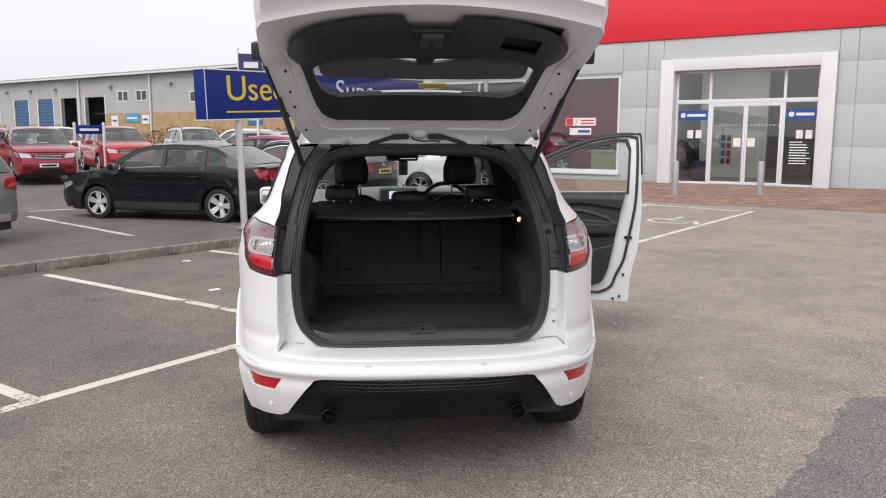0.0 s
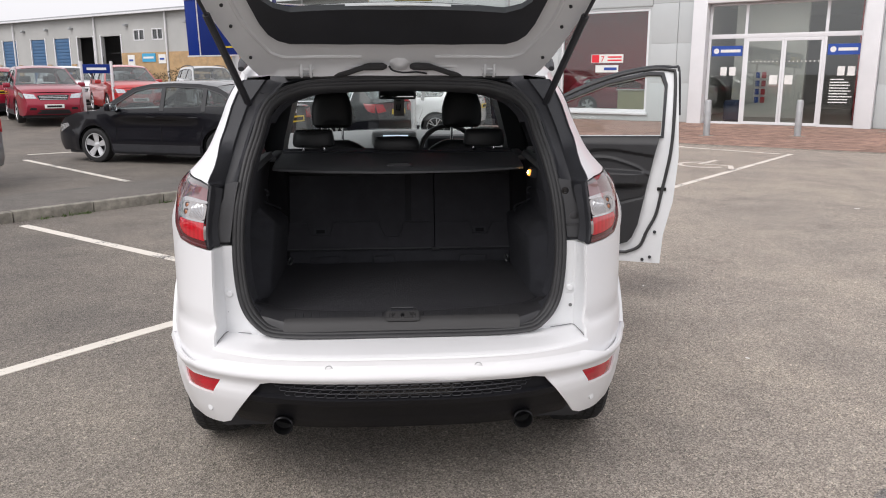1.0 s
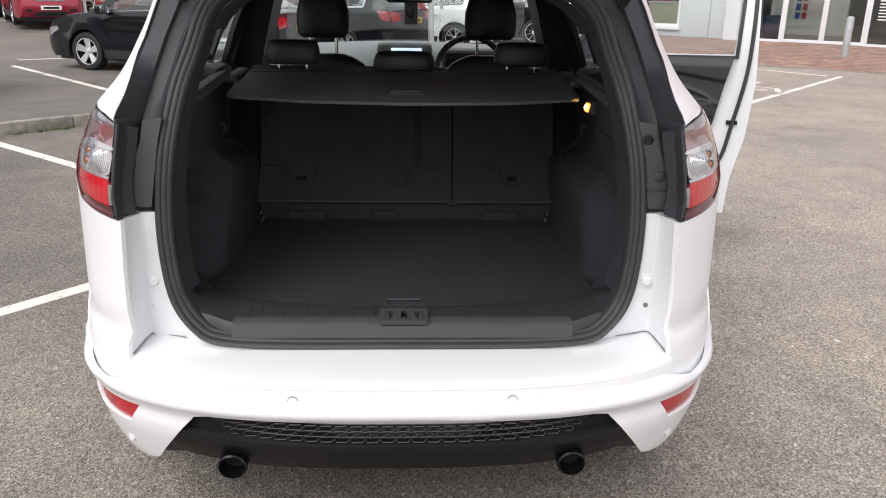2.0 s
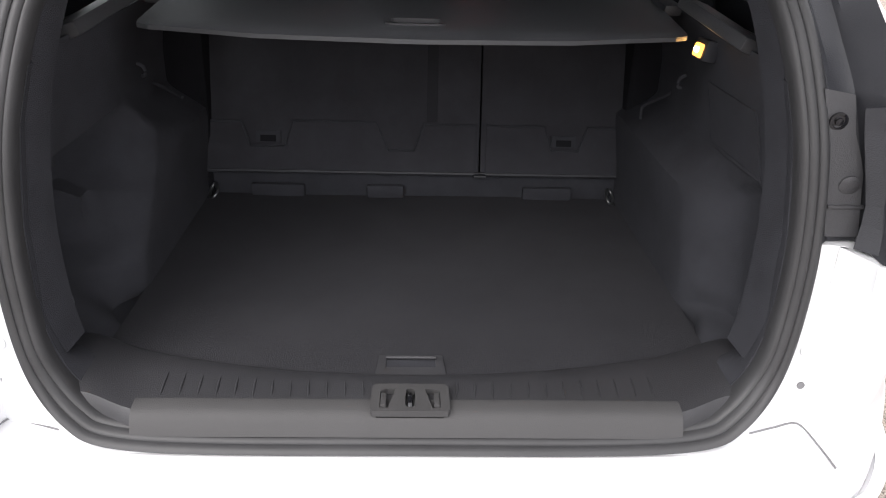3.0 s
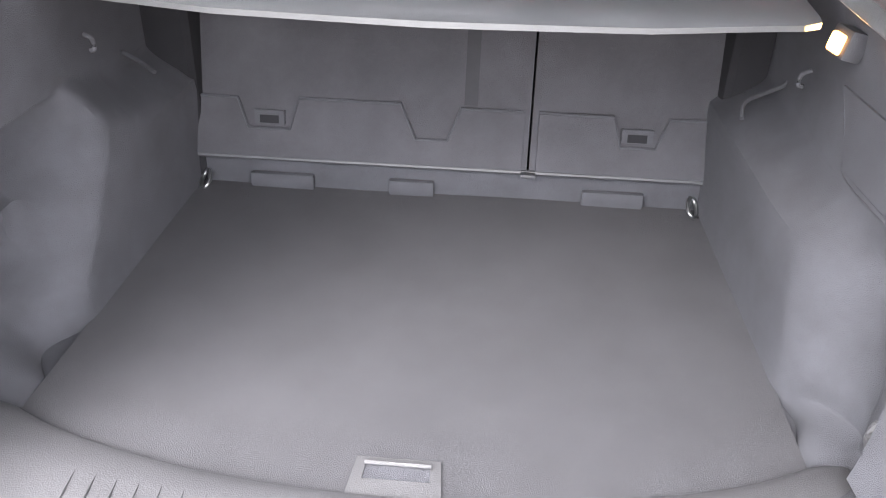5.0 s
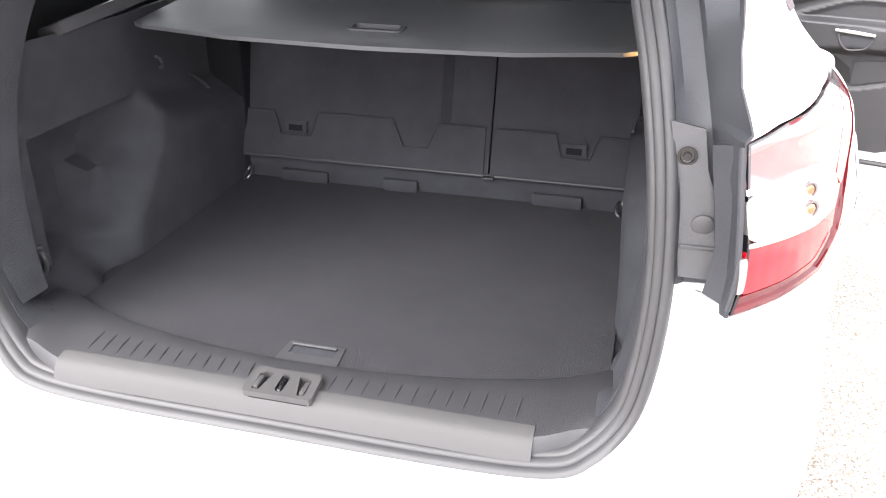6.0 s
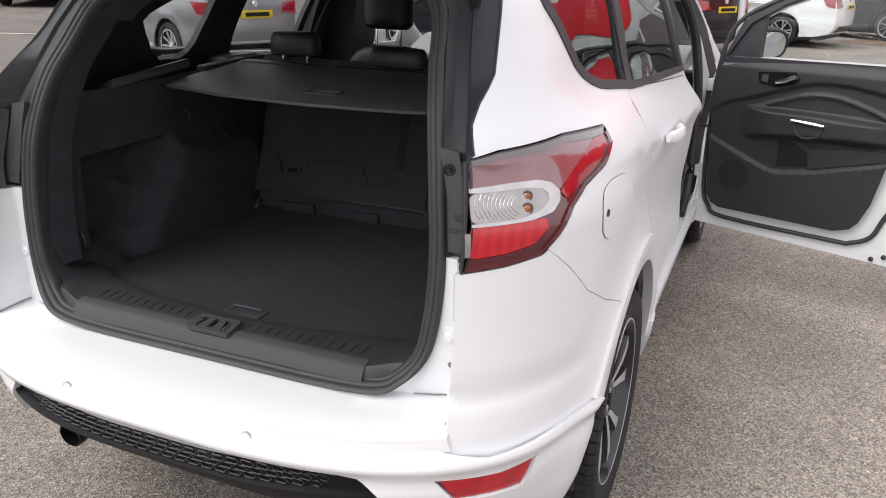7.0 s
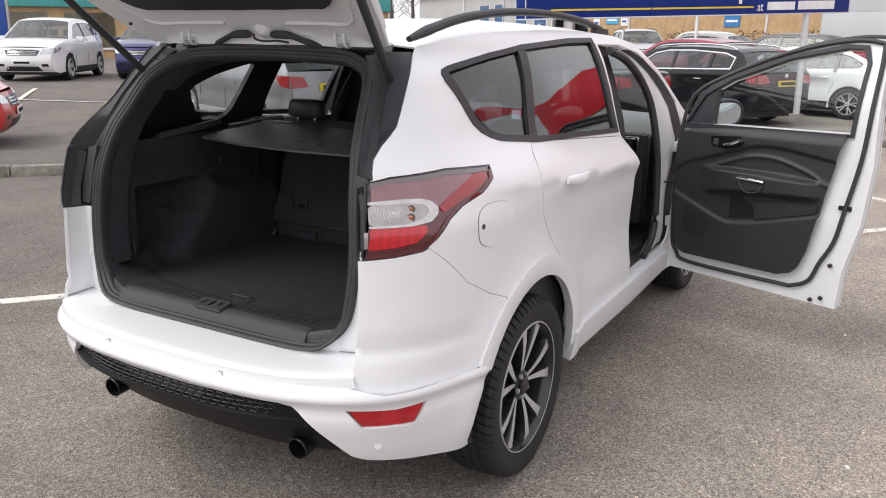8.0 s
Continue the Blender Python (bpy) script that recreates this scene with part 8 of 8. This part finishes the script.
bm = loft([[(-70, -.5, 6.80), (30, -.5, 6.80)], [(-70, -.5, 7.0), (30, -.5, 7.0)], [(-70, 14, 8.1), (30, 14, 8.1)], [(-70, 28, 6.9), (30, 28, 6.9)]])
part("roof", bm, mat("grey_sheet_roof", (.36, .37, .38), .5, vary=.1, scale=.2), wk, smooth=0)
part("gutter", box((-70, -.62, 6.72), (30, -.42, 6.86), None, .02), FRAMEWHITE, wk)
for a, b in ((-21.0, -14.4), (-14.1, 8.4)):
    bb = part("brick_base", box((a, -.10, 0), (b, -.02, 3.5)), SANDBRICK, wk, smooth=0)
for a, b, k in DOORS:
    if k:
        # near-black sheet behind the opening: the shade indoors is in its colour
        part("opening_shade", box((a, 7, .1), (b, 7.2, 5.0)), DARKIN, wk, smooth=0)
        for z in (1.2, 2.4, 3.6):
            part("shelf", box((a + .3, 3.2, z), (b - .3, 3.6, z + .12)), STEEL, wk, smooth=0)
    else:
        sh = part("roller_shutter", box((a, .08, .2), (b, .16, 5.0)), DOORBLUE, wk, smooth=0)
        for i in range(15):
            part("shutter_slat", box((a, .04, .3 + .31 * i), (b, .08, .56 + .31 * i), None, .015), DOORBLUE, sh)
    part("door_frame", box((a - .14, -.06, .1), (a, .1, 5.1)), FRAMEWHITE, wk, smooth=0)
    part("door_frame", box((b, -.06, .1), (b + .14, .1, 5.1)), FRAMEWHITE, wk, smooth=0)
    part("brick_pier", box((b + .2, -.12, 0), (b + .95, -.02, 2.6)), SANDBRICK, wk, smooth=0)
for a, b, c, d in ((-19.1, -17.5, 4.5, 5.45), (-16.4, -14.85, 4.5, 5.45), (-9.2, -7.65, 4.25, 5.15)):
    w = part("window", box((a, .05, c), (b, .09, d)), CARGLASS, wk, smooth=0)
    for x0, x1, z0, z1 in ((a, b, c, c + .09), (a, b, d - .09, d), (a, a + .09, c, d), (b - .09, b, c, d), ((a + b) / 2 - .05, (a + b) / 2 + .05, c, d)):
        part("window_frame", box((x0, -.03, z0), (x1, .05, z1)), FRAMEWHITE, w, smooth=0)
for x in (-25.0, -14.25, 2.0, -40.0, -52.0):
    part("downpipe", tube([(x, -.15, .2), (x, -.15, 6.8)], .08, 8), FRAMEWHITE, wk)
for x in (-33.5, -29.0, -20.0, -11.5, -38):
    part("wall_light", box((x - .2, -.35, 5.75), (x + .2, 0, 5.95), None, .04), STEEL, wk)
for a, b, c, d, m_ in ((-17.85, -15.95, 2.7, 3.4, mat("light_blue_poster", (.05, .35, .6), .5)), (-15.5, -14.5, 2.55, 3.3, PAPER), (-20.0, -19.0, 2.4, 3.3, PAPER), (-2.2, -.6, 2.4, 3.2, mat("blue_notice", (.03, .18, .42), .5))):
    po = part("wall_poster", box((a, -.16, c), (b, -.11, d)), m_, wk, smooth=0)
    part("poster_bar", box((a + .2, -.18, (c + d) / 2 - .08), (b - .2, -.165, (c + d) / 2 + .08)), PAPER if m_ is not PAPER else BLUEBANNER, po, smooth=0)
part("corner_pier", box((8.4, -.35, 0), (9.4, -.0, 7.4)), SANDBRICK, wk, smooth=0)
part("blue_frame", box((9.75, -.3, 0), (10.15, -.05, 7.4)), SIGNBLUE, wk, smooth=0)
for i in range(4):
    for j in range(4):
        part("pane", box((10.2 + 1.45 * i, .05, .7 + .98 * j), (11.6 + 1.45 * i, .09, 1.62 + .98 * j)), SHOPGLASS, wk, smooth=0)
for i in range(5):
    part("glazing_bar", box((10.14 + 1.45 * i, -.02, .6), (10.24 + 1.45 * i, .1, 4.6)), FRAMEWHITE, wk, smooth=0)

part("workshop_back_wall", box((-60, 9, 0), (-10, 9.2, 6.5)), CLADFAR, wk, smooth=0)
# added side wall and ceiling, coloured near-black for the shade indoors
part("shade_side_wall", box((-20.3, .4, 0), (-20.1, 9, 6.5)), DARKIN, wk, smooth=0)
part("shade_ceiling", box((-60, .4, 5.6), (-10, 9, 5.7)), DARKIN, wk, smooth=0)

# hedge along the workshop
bm = bmesh.new()
rng = random.Random(11)
for i in range(2600):
    s_ = rng.uniform(-21, 8)
    p = FB @ Vector((s_, -1.2 + rng.gauss(0, .35), rng.uniform(.2, 1.9 + .25 * math.sin(s_))))
    d = Vector((rng.uniform(-1, 1), rng.uniform(-1, 1), rng.uniform(-.2, 1))).normalized() * rng.uniform(.15, .4)
    w = Vector((rng.uniform(-1, 1), rng.uniform(-1, 1), rng.uniform(-1, 1))).normalized() * .05
    bm.faces.new([bm.verts.new(p - w), bm.verts.new(p + w), bm.verts.new(p + d)])
tagged(part("hedge", bm, HEDGE, None, smooth=0), "bare brown hedge along the foot of the workshop wall", "hedge", kind="stuff")


# bare winter trees
def bare_tree(at, h, seed):
    r = random.Random(seed)
    t = thing("tree", pose(at[0], at[1], gz(*at)), "bare winter tree behind the car park", "tree", "bare trees")
    trunk, crown = bmesh.new(), bmesh.new()
    add_tube(trunk, curve_pts([(0, 0, -.1), (.08, .05, h * .25), (-.05, .1, h * .5), (.05, 0, h * .75)], 3), [.16 * h / 8 * (1 - .08 * i) for i in range(10)], 8)

    def branch(p, d, length, rad, depth):
        q = p + d * length
        add_tube(crown, [p, (p + q) / 2 + Vector((r.uniform(-1, 1), r.uniform(-1, 1), 0)) * length * .06, q], [rad, rad * .8, rad * .55], 4)
        if depth:
            for k in range(3 if depth > 1 else 4):
                e = (d + Vector((r.uniform(-1, 1), r.uniform(-1, 1), r.uniform(-.3, .6))) * .75).normalized()
                branch(p + d * length * r.uniform(.45, 1), e, length * r.uniform(.55, .75), rad * .5, depth - 1)
    for k in range(9):
        z = h * r.uniform(.28, .74)
        a = r.uniform(0, 6.28)
        branch(Vector((0, .05, z)), Vector((math.cos(a), math.sin(a), r.uniform(.5, 1.2))).normalized(), h * .22, .035 * h / 8, 3)
    part("trunk", trunk, BARK, t)
    part("crown", crown, BARK, t, smooth=0)


for i, (x, y, h) in enumerate(((-66, 108, 7.6), (-72, 112, 8), (-30, 50, 9), (-28, 44, 9), (-33, 46, 9.5), (-37, 41, 9), (14, 74, 7))):
    bare_tree((x, y), h, 20 + i)

# low buildings and banners beyond the lane
LB = Matrix.Translation((-33, 26, 0)) @ Matrix.Rotation(radians(36), 4, 'Z')
lb = thing("shop_building", LB, "low sand brick shop with a teal fascia beyond the parked cars", "building", kind="structure")
part("wall", box((-16, 0, 0), (14, 6, 2.75)), SANDBRICK, lb, smooth=0)
part("fascia", box((-16.1, -.25, 2.75), (14.1, 6, 3.7), None, .03), TEAL, lb)
part("roof", box((-16, 0, 3.7), (14, 6, 3.9)), CLADFAR, lb, smooth=0)
for i in range(9):
    w = part("shop_window", box((-15 + 3.2 * i, -.06, .8), (-12.6 + 3.2 * i, -.02, 2.5)), CARGLASS, lb, smooth=0)
    part("window_frame", box((-15.1 + 3.2 * i, -.10, .7), (-12.5 + 3.2 * i, -.07, .8)), FRAMEWHITE, w, smooth=0)
for i, (x, y, w, h, r_) in enumerate(((-30.2, 17.3, 2.6, 2.4, 38), (-24.6, 24.0, 1.2, 2.5, 38))):
    bn = thing("banner", pose(x, y, gz(x, y), 0, 0, r_), "blue banner with white print on two posts", "banner", "banners")
    part("cloth", box((-w / 2, -.03, 1.0), (w / 2, .03, 1.0 + h), None, .01), BLUEBANNER, bn)
    for s in (-1, 1):
        part("pole", tube([(s * (w / 2 + .08), 0, 0), (s * (w / 2 + .08), 0, 1.2 + h)], .05, 8), STEEL, bn)
    for k, z in enumerate((.35, .62, .85)):
        part("print_bar", box((-w * .38, -.045, 1.0 + h * z - .10), (w * (.38 if k else .2), -.031, 1.0 + h * z + .10)), SIGNWHITE, bn, smooth=0)
fl = thing("flag", pose(-6.6, 37.4, gz(-6.6, 37.4), 0, 0, 12), "dark blue feather flag with white print on a tall pole", "flag")
part("pole", tube([(0, 0, 0), (0, 0, 5.6)], .05, 8), FRAMEWHITE, fl)
rows = [[(x, .06 * math.sin(x * 4 + z), z) for x in (0, .3, .6, .9, 1.15)] for z in (4.2, 4.6, 5.0, 5.35)]
cl = part("cloth", thicken(loft(rows), .012), mat("indigo_flag", (.05, .05, .16), .6), fl)
part("print_bar", box((.25, -.10, 4.65), (.95, -.085, 4.95)), SIGNWHITE, cl, smooth=0)
ls = thing("low_sign", pose(-9.8, 25.05, gz(-9.8, 25.05), 0, 0, 20), "low dark blue sign board on two pale posts", "sign")
part("board", box((-.42, -.03, 1.45), (.42, .03, 1.75), None, .01), SIGNBLUE, ls)
for s in (-1, 1):
    part("sign_post", tube([(s * .46, 0, -.05), (s * .46, 0, 1.85)], .05, 10), FRAMEWHITE, ls)
part("print_bar", box((-.3, -.045, 1.56), (.3, -.031, 1.64)), SIGNWHITE, ls, smooth=0)
for x, y, h in ((-4.4, 27.5, 2.4),):
    sp = thing("marker_post", pose(x, y, gz(x, y)), "slim pale steel post standing among the parked cars", "post", "marker posts")
    part("post", tube([(0, 0, 0), (0, 0, h)], .05, 10), FRAMEWHITE, sp)
    part("cap", lathe([(.06, h - .02), (.06, h + .02), (.01, h + .05)], pose(0, 0, 0), 12), FRAMEWHITE, sp)
for x, y, h in ((3.4, 21.0, 6.5), (-31, 33, 8)):
    lp = thing("lamp_post", pose(x, y, gz(x, y)), "grey steel car park lamp post", "lamp post", "lamp posts")
    part("column", tube([(0, 0, 0), (0, 0, h * .3), (0, 0, h)], [.09, .075, .05], 12), STEEL, lp)
    part("lamp_head", box((-.5, -.12, h - .06), (.1, .12, h + .06), None, .03), STEEL, lp)
